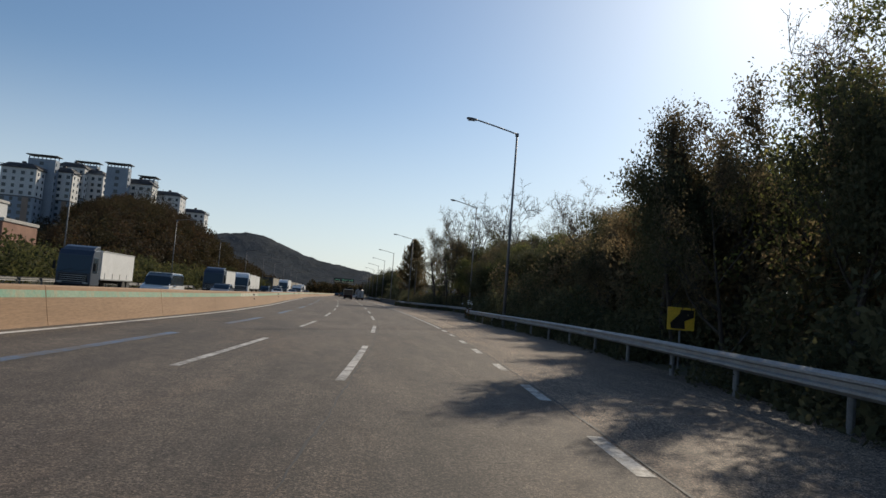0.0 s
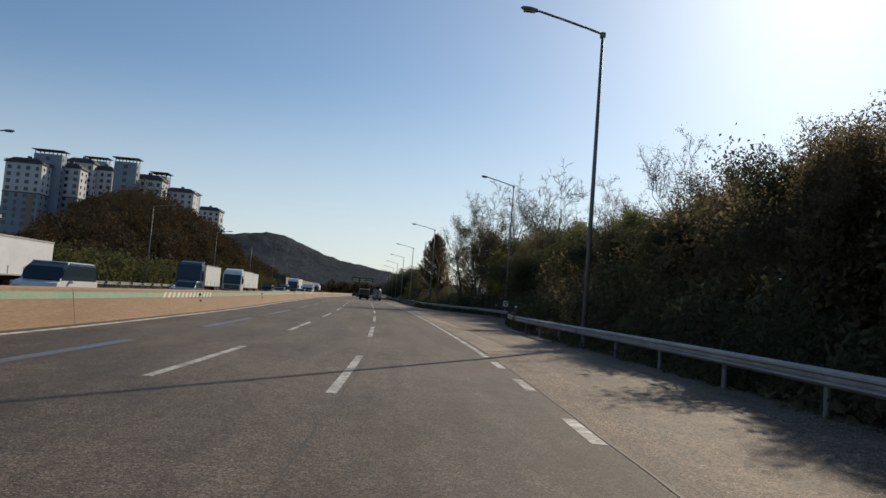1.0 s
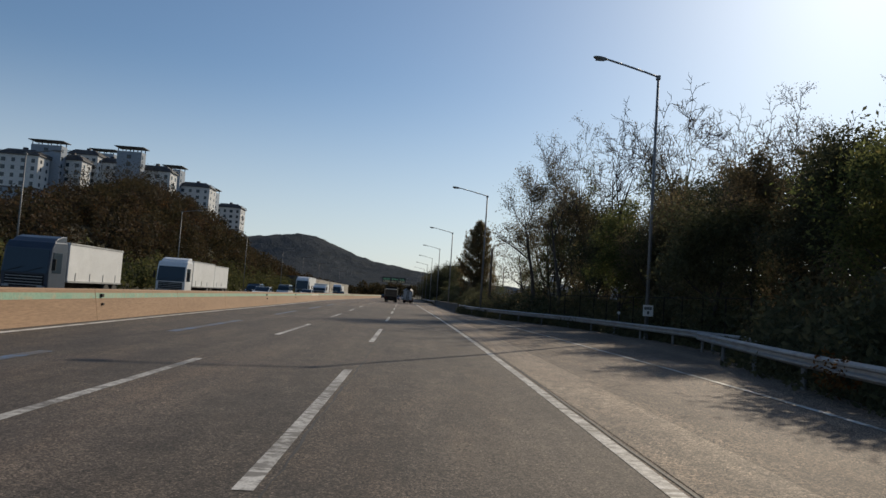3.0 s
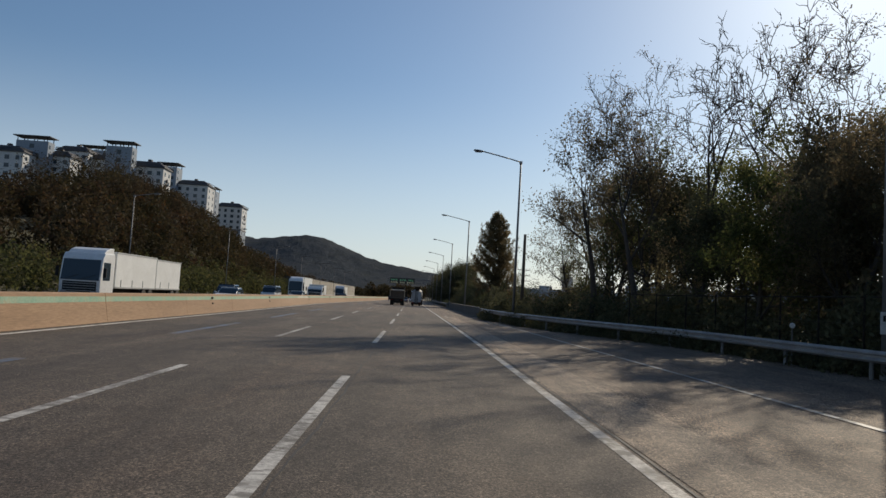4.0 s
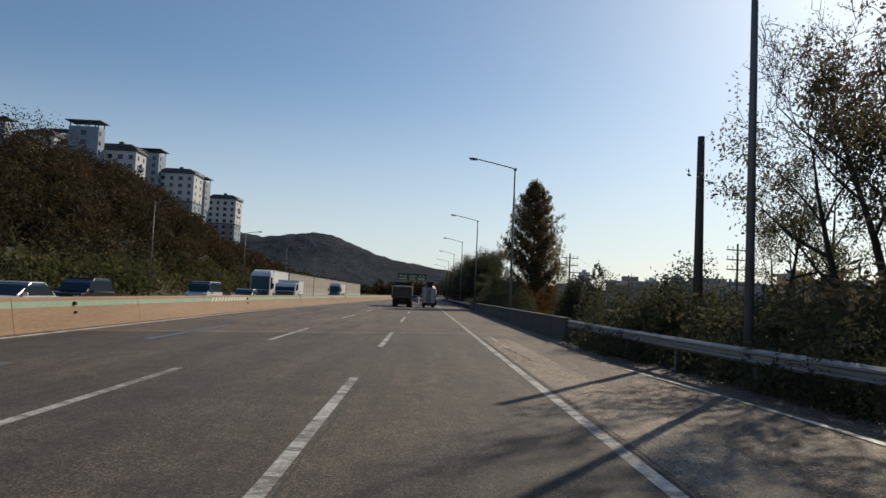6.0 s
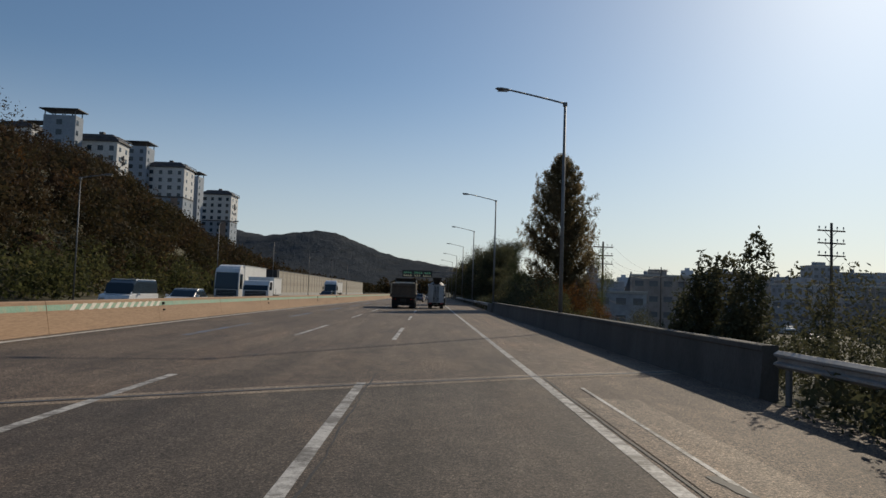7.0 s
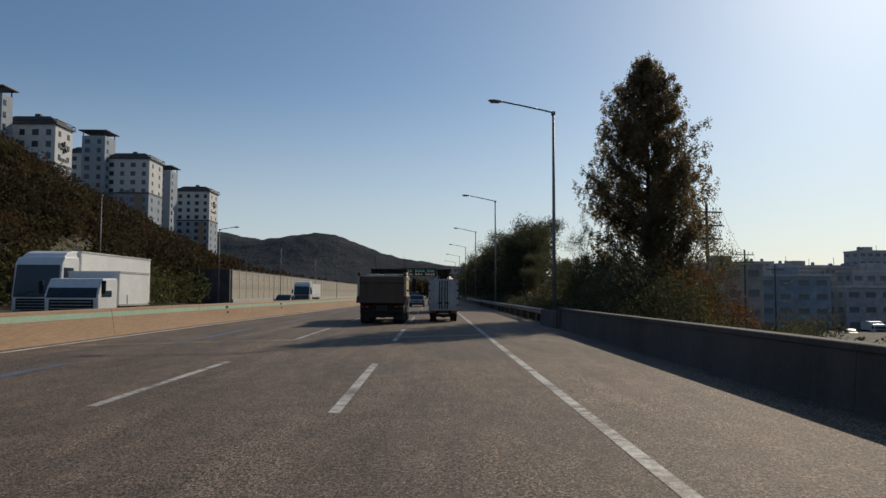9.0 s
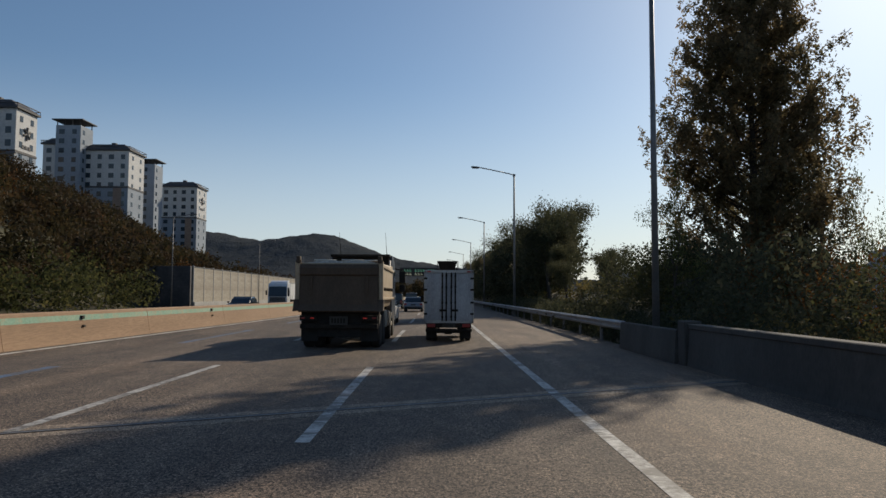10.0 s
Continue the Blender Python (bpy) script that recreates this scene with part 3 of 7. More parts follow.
def broken_edge():
    """The ragged dark lip where the patched shoulder has broken away."""
    root = thing("broken_edge", "ragged dark broken lip in the patched asphalt", "road crack", kind="structure")
    verts, faces = [], []
    ys = steps(-51.5, -46.4, 0.2)
    for i, y in enumerate(ys):
        x = 2.43 + 0.19 * (-46.4 - y) / 4.2 + 0.03 * math.sin(y * 5.3) + 0.02 * math.sin(y * 13)
        w = 0.025 + 0.035 * abs(math.sin(y * 2.1 + 0.4)) + 0.05 * smooth01(-47.4, -46.6, y)
        verts += [(x - w, y, 0.013), (x + w * 0.7, y, 0.013)]
        if i:
            faces.append((2 * i - 2, 2 * i - 1, 2 * i + 1, 2 * i))
    raw("crack", verts, faces, M_TAR, root)


broken_edge()


def joint(line, label):
    """A steel joint along a bent line of (x, y) across the deck, its pale bedding under the paint."""
    root = thing("expansion_joint", label, "expansion joint", kind="structure")
    for off, w, m, z in ((-0.34, 0.32, M_STRIP, 0.003), (0.0, 0.05, M_TAR, 0.008), (0.05, 0.06, M_POLE, 0.009), (0.12, 0.05, M_TAR, 0.008), (0.18, 0.34, M_STRIP, 0.003)):
        verts = [(x, y + off + d, z) for x, y in line for d in (0, w)]
        faces = [(2 * i, 2 * i + 1, 2 * i + 3, 2 * i + 2) for i in range(len(line) - 1)]
        raw("joint_bar", verts, faces, m, root)


joint(JOINT, "steel expansion joint across the bridge deck")
joint([(5.6, 13.3), (-3.1, 8.95), (-5.6, 7.7), (-9.5, 5.8), (-13.6, 3.7)], "steel expansion joint at the bridge's far end")


# ---- barriers, rails and the bridge parapet ----
def median_barrier():
    root = thing("median_barrier", "tan concrete median barrier with a faded green band", "barrier", kind="structure")
    prof = [(0.29, 0.0), (0.265, 0.09), (0.10, 1.02), (0.07, 1.06), (-0.07, 1.06), (-0.10, 1.02), (-0.265, 0.09), (-0.29, 0.0)]
    cuts = steps(-260, 140, 10) + steps(156, 600, 24)
    for a, b in zip(cuts, cuts[1:]):
        bm = mesh()
        rings = []
        for y in steps(a + 0.012, b - 0.012, 3.4):
            rings.append([(median_x(y) - 0.32 + px, y, pz) for px, pz in prof])
        loft(bm, rings)
        seg = part("barrier_segment", bm, M_BARRIER, root)
        face = lambda z: -0.32 + 0.265 - 0.165 * (z - 0.09) / 0.93 + 0.004
        ys = steps(a + 0.03, b - 0.03, 3.4)
        verts, faces = [], []
        for y in ys:
            verts += [(median_x(y) + face(0.74), y, 0.74), (median_x(y) + face(0.93), y, 0.93)]
        for i in range(len(ys) - 1):
            faces.append((2 * i, 2 * i + 2, 2 * i + 3, 2 * i + 1))
        raw("green_band", verts, faces, M_GREEN_BAND, seg, "faded green paint band")
    for y0, y1 in ((-131, -122), (-28.5, -20)):
        y = y0
        while y < y1:
            verts = [(median_x(y) - 0.32 + 0.265 - 0.165 * (z - 0.09) / 0.93 + 0.009, y + d, z) for z, d in ((0.72, 0), (0.72, 0.34), (0.95, 0.72), (0.95, 0.38))]
            raw("hatch_mark", verts, [(0, 1, 2, 3)], M_HATCH, root, "cream slanted warning mark")
            y += 0.74
    bm = mesh()
    for y in (-124.3, -99.5, -65, -46, -19.4, 2.4, 24.6, 38):
        x = median_x(y) - 0.32 + 0.12
        block(bm, x - 0.02, x + 0.09, y - 0.09, y + 0.09, 0.78, 0.90, 0.02)
        block(bm, x + 0.03, x + 0.13, y - 0.05, y + 0.09, 0.50, 0.58, 0.02)
    part("reflector", bm, M_BLACK, root, "broken black delineator bracket")


median_barrier()


def guardrail(x_of, y0, y1, label, post_gap=4.0, height=0.92):
    root = thing("guardrail", label, "guardrail", kind="structure")
    wave = [(0.0, 0.155), (-0.035, 0.13), (-0.08, 0.10), (-0.08, 0.06), (-0.01, 0.03), (-0.01, -0.03), (-0.08, -0.06), (-0.08, -0.10), (-0.035, -0.13), (0.0, -0.155)]
    shell = wave + [(x + 0.012, z) for x, z in wave[::-1]]
    cuts = steps(y0, y1, post_gap)
    for a, b in zip(cuts, cuts[1:]):
        bm = mesh()
        loft(bm, [[(x_of(y) + px, y, height - 0.155 + pz) for px, pz in shell] for y in steps(a, b + 0.12, 1.0)])
        part("beam", bm, M_STEEL, root, smooth=False)
    for y in cuts:
        bm = mesh()
        x = x_of(y)
        rod(bm, (x + 0.14, y, -0.15), (x + 0.14, y, height - 0.05), 0.058, n=10)
        block(bm, x + 0.014, x + 0.09, y - 0.06, y + 0.06, height - 0.26, height - 0.05, 0.008)
        # Darker grey than the beam stands in for the shade beneath it.
        part("post", bm, M_POLE, root)
    return root


guardrail(rail_near, -236, -98, "galvanised steel guardrail along the shoulder")
guardrail(rail_far, -101, -40.9, "galvanised steel guardrail round the lay-by")
guardrail(lambda y: 5.7, 22.4, 122.4, "galvanised steel guardrail beyond the bridge", height=0.84)


guardrail(lambda y: -28.2, -170, -60, "galvanised steel guardrail beside the oncoming lanes", height=0.8)


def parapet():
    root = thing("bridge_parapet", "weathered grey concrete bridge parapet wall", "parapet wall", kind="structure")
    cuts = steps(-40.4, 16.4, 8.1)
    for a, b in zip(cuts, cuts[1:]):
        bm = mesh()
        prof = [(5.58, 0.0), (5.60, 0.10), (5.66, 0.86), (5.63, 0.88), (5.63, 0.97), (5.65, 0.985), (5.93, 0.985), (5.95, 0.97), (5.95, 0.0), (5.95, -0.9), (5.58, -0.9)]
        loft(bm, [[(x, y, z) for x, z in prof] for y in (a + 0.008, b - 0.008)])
        part("parapet_segment", bm, M_PARAPET_SHADED, root)
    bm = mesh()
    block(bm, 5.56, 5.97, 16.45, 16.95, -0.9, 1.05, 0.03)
    part("end_post", bm, M_PARAPET_SHADED, root)
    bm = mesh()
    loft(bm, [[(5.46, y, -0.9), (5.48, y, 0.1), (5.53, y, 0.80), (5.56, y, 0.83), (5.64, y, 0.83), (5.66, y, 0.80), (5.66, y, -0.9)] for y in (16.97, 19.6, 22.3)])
    part("low_wall", bm, M_PARAPET_SHADED, root, "lower grey concrete wall past the parapet")
    bm = mesh()
    block(bm, -29.0, 5.9, -42, 13.5, -1.5, -0.10, 0.0)
    deck = part("bridge_deck", bm, M_CONCRETE)
    tagged(deck, "concrete bridge deck under the carriageways", "bridge deck", kind="structure")


parapet()


def street_lamp(name="street_lamp", height=11.3, arm=3.25, rise=0.62, label="tall grey steel street lamp with one arm", slim=1.0):
    """One arm reaches towards -x."""
    root = thing(name, label, "street lamp", "street lamps along the road")
    bm = mesh()
    block(bm, -0.2, 0.2, -0.2, 0.2, 0, 0.03, 0.005)
    rod(bm, (0, 0, 0.0), (0, 0, 0.35), 0.13, 0.125, 14)
    part("base_plate", bm, M_POLE, root)
    bm = mesh()
    rod(bm, (0, 0, 0.3), (0, 0, height), 0.105 * slim, 0.062 * slim, 14)
    part("pole", bm, M_POLE, root, smooth=True)
    bm = mesh()
    block(bm, -0.10, 0.10, -0.10, 0.10, height - 0.14, height + 0.06, 0.03)
    part("bracket", bm, M_POLE, root)
    bm = mesh()
    pts = [(0, 0, height), (-0.25 * arm, 0, height + 0.30 * rise), (-0.6 * arm, 0, height + 0.68 * rise), (-arm + 0.5, 0, height + 0.93 * rise)]
    for p, q in zip(pts, pts[1:]):
        rod(bm, p, q, 0.045, 0.04, 10)
    part("arm", bm, M_POLE, root, smooth=True)
    bm = mesh()
    rings = []
    for s, w, h in ((0.0, 0.05, 0.04), (0.12, 0.11, 0.07), (0.4, 0.15, 0.085), (0.65, 0.13, 0.065), (0.75, 0.05, 0.02)):
        x, z = -arm + 0.55 - s, height + rise * (0.92 + 0.12 * s)
        rings.append([(x, w * math.cos(i * math.tau / 12), z + h * math.sin(i * math.tau / 12)) for i in range(12)])
    loft(bm, rings)
    head = part("lamp_head", bm, M_POLE, root, smooth=True)
    bm = mesh()
    block(bm, -arm - 0.08, -arm + 0.40, -0.10, 0.10, height + rise * 0.96 - 0.095, height + rise * 0.96 - 0.07, 0.008)
    part("lens", bm, M_BOX_TRIM, head, "clear lamp lens")
    return root


lamp = street_lamp()
lamp.matrix_world = pose(5.81, -18.6, -0.1)
for x, y, k in ((6.1, -134.2, 1.142), (11.5, -89.2, 1.221), (6.6, -55.9, 1.04), (5.84, 19.6, 1.003), (5.83, 56.7, 1.003), (5.88, 94.2, 1.0), (5.9, 131.8, 1.0), (5.9, 169.4, 1.0), (5.9, 207, 1.0), (5.9, 244.6, 1.0), (2.9, -176, 1.16)):
    copy_thing(lamp, pose(x, y, -0.1) @ Matrix.Diagonal((1, 1, k, 1)))
far_lamp = street_lamp(height=10.2, arm=2.4, rise=0.35, label="slim grey street lamp beside the oncoming lanes", slim=0.7)
far_lamp["group"] = "street lamps beside the oncoming lanes"
far_lamp.matrix_world = pose(-29.2, -112, -0.1, 0, 0, 180)
for y in (-152, -71, -33, 5.5, 44.5, 79, 118, 157, 196):
    copy_thing(far_lamp, pose(-29.2, y, -0.1, 0, 0, 180))


# ---- trees ----
def leaf_quads(centres, size, rng, squash=0.75):
    """A four-sided blade at every centre, each turned its own way."""
    n = len(centres)
    u = rng.normal(size=(n, 3))
    u /= np.linalg.norm(u, axis=1)[:, None]
    v = rng.normal(size=(n, 3))
    v -= (v * u).sum(1)[:, None] * u
    v /= np.linalg.norm(v, axis=1)[:, None]
    s = size * rng.uniform(0.6, 1.35, (n, 1))
    a, b = centres - u * s, centres + u * s
    c, d = centres - v * s * squash * 0.6 + u * s * 0.15, centres + v * s * squash * 0.6 + u * s * 0.15
    verts = np.stack([a, c, b, d], 1).reshape(-1, 3)
    faces = np.arange(4 * n).reshape(-1, 4)
    return verts, faces


def fast_mesh(name, verts, faces, material, parent=None, smooth=False):
    me = bpy.data.meshes.new(name)
    k = faces.shape[1]
    me.vertices.add(len(verts))
    me.vertices.foreach_set("co", np.ascontiguousarray(verts, np.float32).ravel())
    me.loops.add(faces.size)
    me.loops.foreach_set("vertex_index", np.ascontiguousarray(faces, np.int32).ravel())
    me.polygons.add(len(faces))
    me.polygons.foreach_set("loop_start", np.arange(0, faces.size, k, dtype=np.int32))
    me.update(calc_edges=True)
    if smooth:
        me.shade_smooth()
    return link_mesh(name, me, material, parent)


def grow(rng, height, spread, levels=4, fork=3, lean=0.35, start=0.25, drop=0.0, stout=1.0):
    """The stem and, limb by limb, all its wood as (from, to, radius, radius), and the places of the twigs."""
    stem, limbs, tips = [], [], []

    def branch(p, way, length, r, level):
        count = 7 if level == 0 else 3
        full = r
        for i in range(count):
            way = (way + Vector(rng.normal(0, 0.07 + 0.06 * level, 3)) + Vector((0, 0, 0.06 - drop * level))).normalized()
            q = p + way * (length / count)
            r2 = full * (1 - (0.9 if level == 0 else 0.62) * (i + 1) / count)
            (limbs[-1] if level else stem).append((p, q, r, r2))
            if level > 0 or (i + 1) / count > start:
                kids = fork if level < levels - 1 else 0
                for k in range(kids):
                    if rng.random() < (0.72 if level else 0.6):
                        side = Vector(rng.normal(0, 1, 3))
                        side -= side.dot(way) * way
                        side.normalize()
                        w = (way * rng.uniform(0.35, 0.8) + side * rng.uniform(0.5, 1.0) * spread + Vector((0, 0, lean * 0.4))).normalized()
                        share = rng.uniform(0.42, 0.62) * (1.0 if level else 0.95 - 0.5 * i / count)
                        if level == 0:
                            limbs.append([])
                        branch(q, w, length * share, max(0.011 * stout, min(r2, full * 0.7) * rng.uniform(0.5, 0.7)), level + 1)
            if level >= levels - 2:
                tips.append(q)
            p, r = q, r2
        tips.append(p)
    branch(Vector((0, 0, -0.3)), Vector((rng.normal(0, 0.05), rng.normal(0, 0.05), 1)).normalized(), height * 0.72, (height * 0.018 + 0.03) * (1.0 if stout == 1.0 else 0.85), 0)
    return stem, limbs, tips


def limb_mesh(limbs, least=0.0):
    verts, faces = [], []
    for a, b, r0, r1 in limbs:
        if r0 < least:
            continue
        n = 7 if r0 > 0.06 else 4 if r0 > 0.02 else 3
        q = (b - a).to_track_quat("Z", "Y")
        base = len(verts)
        for p, r in ((a, r0), (b, r1)):
            for i in range(n):
                verts.append(p + q @ Vector((r * math.cos(i * math.tau / n), r * math.sin(i * math.tau / n), 0)))
        for i in range(n):
            j = (i + 1) % n
            faces.append((base + i, base + j, base + n + j, base + n + i))
    return np.array([tuple(v) for v in verts]), np.array(faces)


def tree(label, seed, height, spread=0.9, leaves=9, leaf=0.13, scatter=0.45, levels=4, fork=2, material=None, start=0.2, category="tree", drop=0.0, group="", stout=1.0):
    rng = np.random.default_rng(seed)
    stem, limbs, tips = grow(rng, height, spread, levels, fork, start=start, drop=drop, stout=stout)
    root = thing("tree", label, category, group)
    v, f = limb_mesh(stem)
    fast_mesh("trunk", v, f, M_BARK, root, True)
    for limb in limbs:
        v, f = limb_mesh(limb)
        fast_mesh("limb", v, f, M_BARK, root, True)
    if leaves:
        t = np.repeat(np.array([tuple(p) for p in tips]), leaves, 0)
        t = t + rng.normal(0, scatter, t.shape) * np.array([1, 1, 0.8])
        t = t[t[:, 2] > 0.3]
        v, f = leaf_quads(t, leaf, rng)
        fast_mesh("crown", v, f, material or M_LEAF, root)
    return root


def conifer(label, seed, height, width, material):
    """A tall tapering tree with drooping side sprays."""
    rng = np.random.default_rng(seed)
    root = thing("tree", label, "tree")
    limbs = [(Vector((0, 0, i * height / 8 - 0.3)), Vector((0, 0, (i + 1) * height / 8 - 0.3)), 0.34 * (1 - i / 8.5), 0.34 * (1 - (i + 1) / 8.5)) for i in range(8)]
    pts = []
    z = 1.6
    while z < height - 0.3:
        s = z / height
        reach = width / 2 * (0.62 + 1.1 * s if s < 0.34 else 1.03 - ((s - 0.34) / 0.66) ** 2.1)
        for k in range(6):
            ang = rng.uniform(0, math.tau)
            r = reach * rng.uniform(0.70, 1.04) * (1.0 + 0.09 * math.sin(3 * ang + z))
            a = Vector((0, 0, z))
            b = Vector((r * math.cos(ang), r * math.sin(ang), z + r * rng.uniform(0.45, 0.95)))
            limbs.append((a, b, 0.07 * (1.1 - s), 0.012))
            for t in rng.uniform(0.10, 1.0, int(14 * (0.55 + reach / (width / 2)))) ** 0.75:
                p = a.lerp(b, float(t)) + Vector(rng.normal(0, 0.24, 3))
                m = rng.integers(16, 32)
                spray = rng.normal(0, 1, (m, 3)) * np.array([0.10, 0.10, 0.17]) + np.array([p.x, p.y, p.z - 0.1])
                pts.extend(map(tuple, spray))
        z += 0.36
    v, f = limb_mesh(limbs)
    fast_mesh("trunk", v, f, M_BARK, root, True)
    v, f = leaf_quads(np.array(pts), 0.10, rng, 0.7)
    fast_mesh("crown", v, f, material, root)
    return root


def thicket(name, label, category, spots, material, leaf, seed, per=900):
    """Uncountable low growth: leaf clumps round (x, y, z, radius, height) spots."""
    rng = np.random.default_rng(seed)
    out = []
    for x, y, z, r, h in spots:
        n = int(per * (r * h) / 3)
        d = rng.normal(size=(n, 3))
        d /= np.linalg.norm(d, axis=1)[:, None]
        rad = rng.uniform(0.45, 1.0, (n, 1)) ** 0.5
        lump = 1 + 0.28 * np.sin(d[:, :1] * 5 + x) * np.cos(d[:, 2:] * 4 + y) + rng.normal(0, 0.08, (n, 1))
        p = d * rad * lump * np.array([r, r, h / 2]) + np.array([x, y, z + h * 0.45])
        out.append(p[p[:, 2] > z - 0.1])
    v, f = leaf_quads(np.concatenate(out), leaf, rng)
    ob = fast_mesh(name, v, f, material)
    return tagged(ob, label, category, kind="stuff")


rng = np.random.default_rng(11)
LEAFY = [tree("leafy roadside tree with dark green crown", 3, 9.0, 0.9, 26, 0.078, 0.34, 4, 2, M_LEAF),
         tree("broad olive-green tree behind the guardrail", 8, 10.5, 1.0, 24, 0.08, 0.36, 4, 2, M_LEAF_DRY),
         tree("dense dark green tree behind the guardrail", 21, 8.0, 1.1, 25, 0.08, 0.36, 4, 2, M_LEAF_DARK)]
BARE = [tree("half-bare tree with thinning yellow leaves", 63, 12.0, 0.8, 2, 0.07, 0.22, 5, 2, M_LEAF_DRY, 0.5, stout=1.45),
        tree("bare autumn tree with bent limbs and twigs", 31, 12.5, 0.8, 0, 0.075, 0.2, 5, 2, M_LEAF_DRY, 0.35, stout=1.8),
        tree("bare tree with a few dry leaves", 47, 13.5, 0.75, 1, 0.055, 0.18, 5, 2, M_LEAF_DRY, 0.4, stout=1.7)]
AIRY = [tree("airy olive tree with sky showing through its crown", 84, 10.0, 1.05, 7, 0.085, 0.28, 4, 2, M_LEAF_DRY, 0.12, stout=1.3),
        tree("open green tree with bent visible limbs", 92, 11.0, 1.0, 7, 0.085, 0.28, 4, 2, M_LEAF, 0.12, stout=1.3)]


def plant(src, x, y, k=1.0, turn=0.0, first=set()):
    m = pose(x, y, bank_height(x, y) - 0.05, 0, 0, turn) @ Matrix.Diagonal((k, k, k, 1))
    if src.name in first:
        return copy_thing(src, m)
    first.add(src.name)
    src.matrix_world = m
    return src


def top_of(src):
    return max(v.co.z for c in src.children for v in c.data.vertices)


def plant_to(src, x, y, top, wide=1.0):
    """Plant a copy whose highest leaf stands at that height."""
    k = (top - bank_height(x, y)) / TOPS[src.name]
    m = pose(x, y, bank_height(x, y) - 0.05, 0, 0, rng.uniform(0, 360)) @ Matrix.Diagonal((k * wide, k * wide, k, 1))
    ob = copy_thing(src, m)
    return ob


plant(AIRY[0], 18.5, -49.5, 1.0, 60)
plant(AIRY[1], 19.5, -61.5, 1.15, 200)
TOPS = {t.name: top_of(t) for t in LEAFY + BARE + AIRY}
# the wood beside the first stretch
for x, y, i, top, wide in ((15.0, -145.8, 0, 10.2, 1.0), (15.8, -138, 1, 10.2, 0.85), (8.3, -158.0, 3, 10.4, 0.8), (7.0, -156.2, 1, 9.6, 0.7), (6.3, -158.6, 2, 7.2, 0.7), (9.0, -151.5, 1, 6.8, 1.1), (9.5, -147.4, 0, 7.0, 1.1), (9.4, -143.4, 1, 7.8, 0.9), (9.3, -162.6, 4, 10.4, 0.85), (6.2, -166.5, 2, 7.4, 0.75), (16.2, -129.5, 0, 9.4, 0.95), (17.0, -121, 1, 11.0, 0.95), (18, -152.5, 0, 11.5, 1), (12, -150, 2, 8.6, 1.2), (11.2, -157, 2, 8.2, 1.2), (15, -160, 1, 12.0, 1), (12.2, -144, 1, 8.6, 1.1), (14.5, -167, 0, 12.5, 1), (9.5, -170, 2, 9.5, 1), (12, -176, 1, 11, 1), (6.5, -184, 0, 10.5, 1), (3.5, -197, 2, 10, 1), (15, -184, 1, 12, 1),
                           (12.0, -138, 2, 8.6, 1), (10.8, -133, 2, 6.6, 1.15), (14.0, -132, 1, 9.4, 1), (11.2, -126.5, 2, 6.6, 1.2), (14.0, -121, 0, 8.3, 1), (11.4, -116, 2, 7.6, 1.15), (16, -113, 1, 9.2, 1), (13.2, -108, 0, 8.8, 1.1), (15.5, -101, 2, 9.0, 1.1), (18, -103, 0, 10.8, 1),
                           (17, -94, 1, 10.2, 1.1), (17.5, -87, 2, 10.2, 1.1), (20.5, -90, 0, 12, 1), (17.6, -80, 1, 10.6, 1.1), (17, -73.5, 0, 10.6, 1.1), (21.5, -76, 2, 13, 1), (14.2, -69.5, 3, 7.4, 1.1), (18.5, -68, 4, 12, 1), (18.5, -58, 2, 12.4, 1),
                           (14.2, -83, 1, 9.2, 1.0), (13.4, -92, 2, 7.6, 1.0), (13.2, -78.5, 0, 8.4, 1.0), (12.6, -73.5, 2, 7.8, 1.0), (19.5, -53, 0, 13, 1), (18.5, -46, 2, 11, 1), (23, -58, 1, 14, 1), (24, -70, 0, 14, 1)):
    plant_to((LEAFY + AIRY)[i], x, y, top, wide)
for x, y, i, top, wide in ((9.9, -65.0, 0, 13.9, 1.0), (11.8, -68, 2, 14.8, 0.9), (15.8, -65.6, 1, 19.8, 0.95), (16.8, -57, 2, 19.8, 0.9), (22.5, -62, 1, 23.0, 1), (24.5, -80, 2, 18.5, 1), (19, -84, 1, 14.6, 0.9), (18, -97, 2, 13.2, 0.9), (14.8, -107, 1, 10.2, 0.9), (13.8, -117.5, 2, 8.2, 0.9),
                           (12.0, -129, 1, 9.6, 0.9), (14.2, -138, 2, 9.6, 0.9), (17, -149.8, 2, 11.5, 0.9), (9.2, -160.6, 2, 11.2, 0.9), (8.6, -154.0, 1, 8.2, 0.8), (18, -134, 1, 11.5, 1), (20, -73, 2, 16.8, 1), (13.4, -57.5, 0, 13.2, 0.9), (14.8, -48.5, 2, 13.4, 0.9), (16, -122, 2, 12.6, 0.9), (16, -91, 1, 12.6, 0.9)):
    plant_to(BARE[i], x, y, top, wide)
for x, y, i, top, wide in ((7.4, -164.8, 1, 8.6, 0.8), (5.9, -162.4, 0, 6.8, 0.7), (12.0, -50.6, 0, 10.4, 0.85), (11.8, -46.4, 1, 7.4, 0.85), (14.2, -52.6, 0, 12.8, 0.85), (13.6, -46.3, 1, 8.2, 0.8), (13.4, -43.6, 0, 6.0, 0.9), (15.5, -49.5, 1, 10.5, 0.9), (15.0, -56.5, 1, 13.8, 0.9),
                           (12.4, -58.5, 0, 11.0, 0.8), (15.0, -61.5, 0, 11.6, 1.0), (12.2, -62.5, 1, 9.2, 0.6)):
    plant_to(AIRY[i], x, y, top, wide)
spots = []
y = -210.0
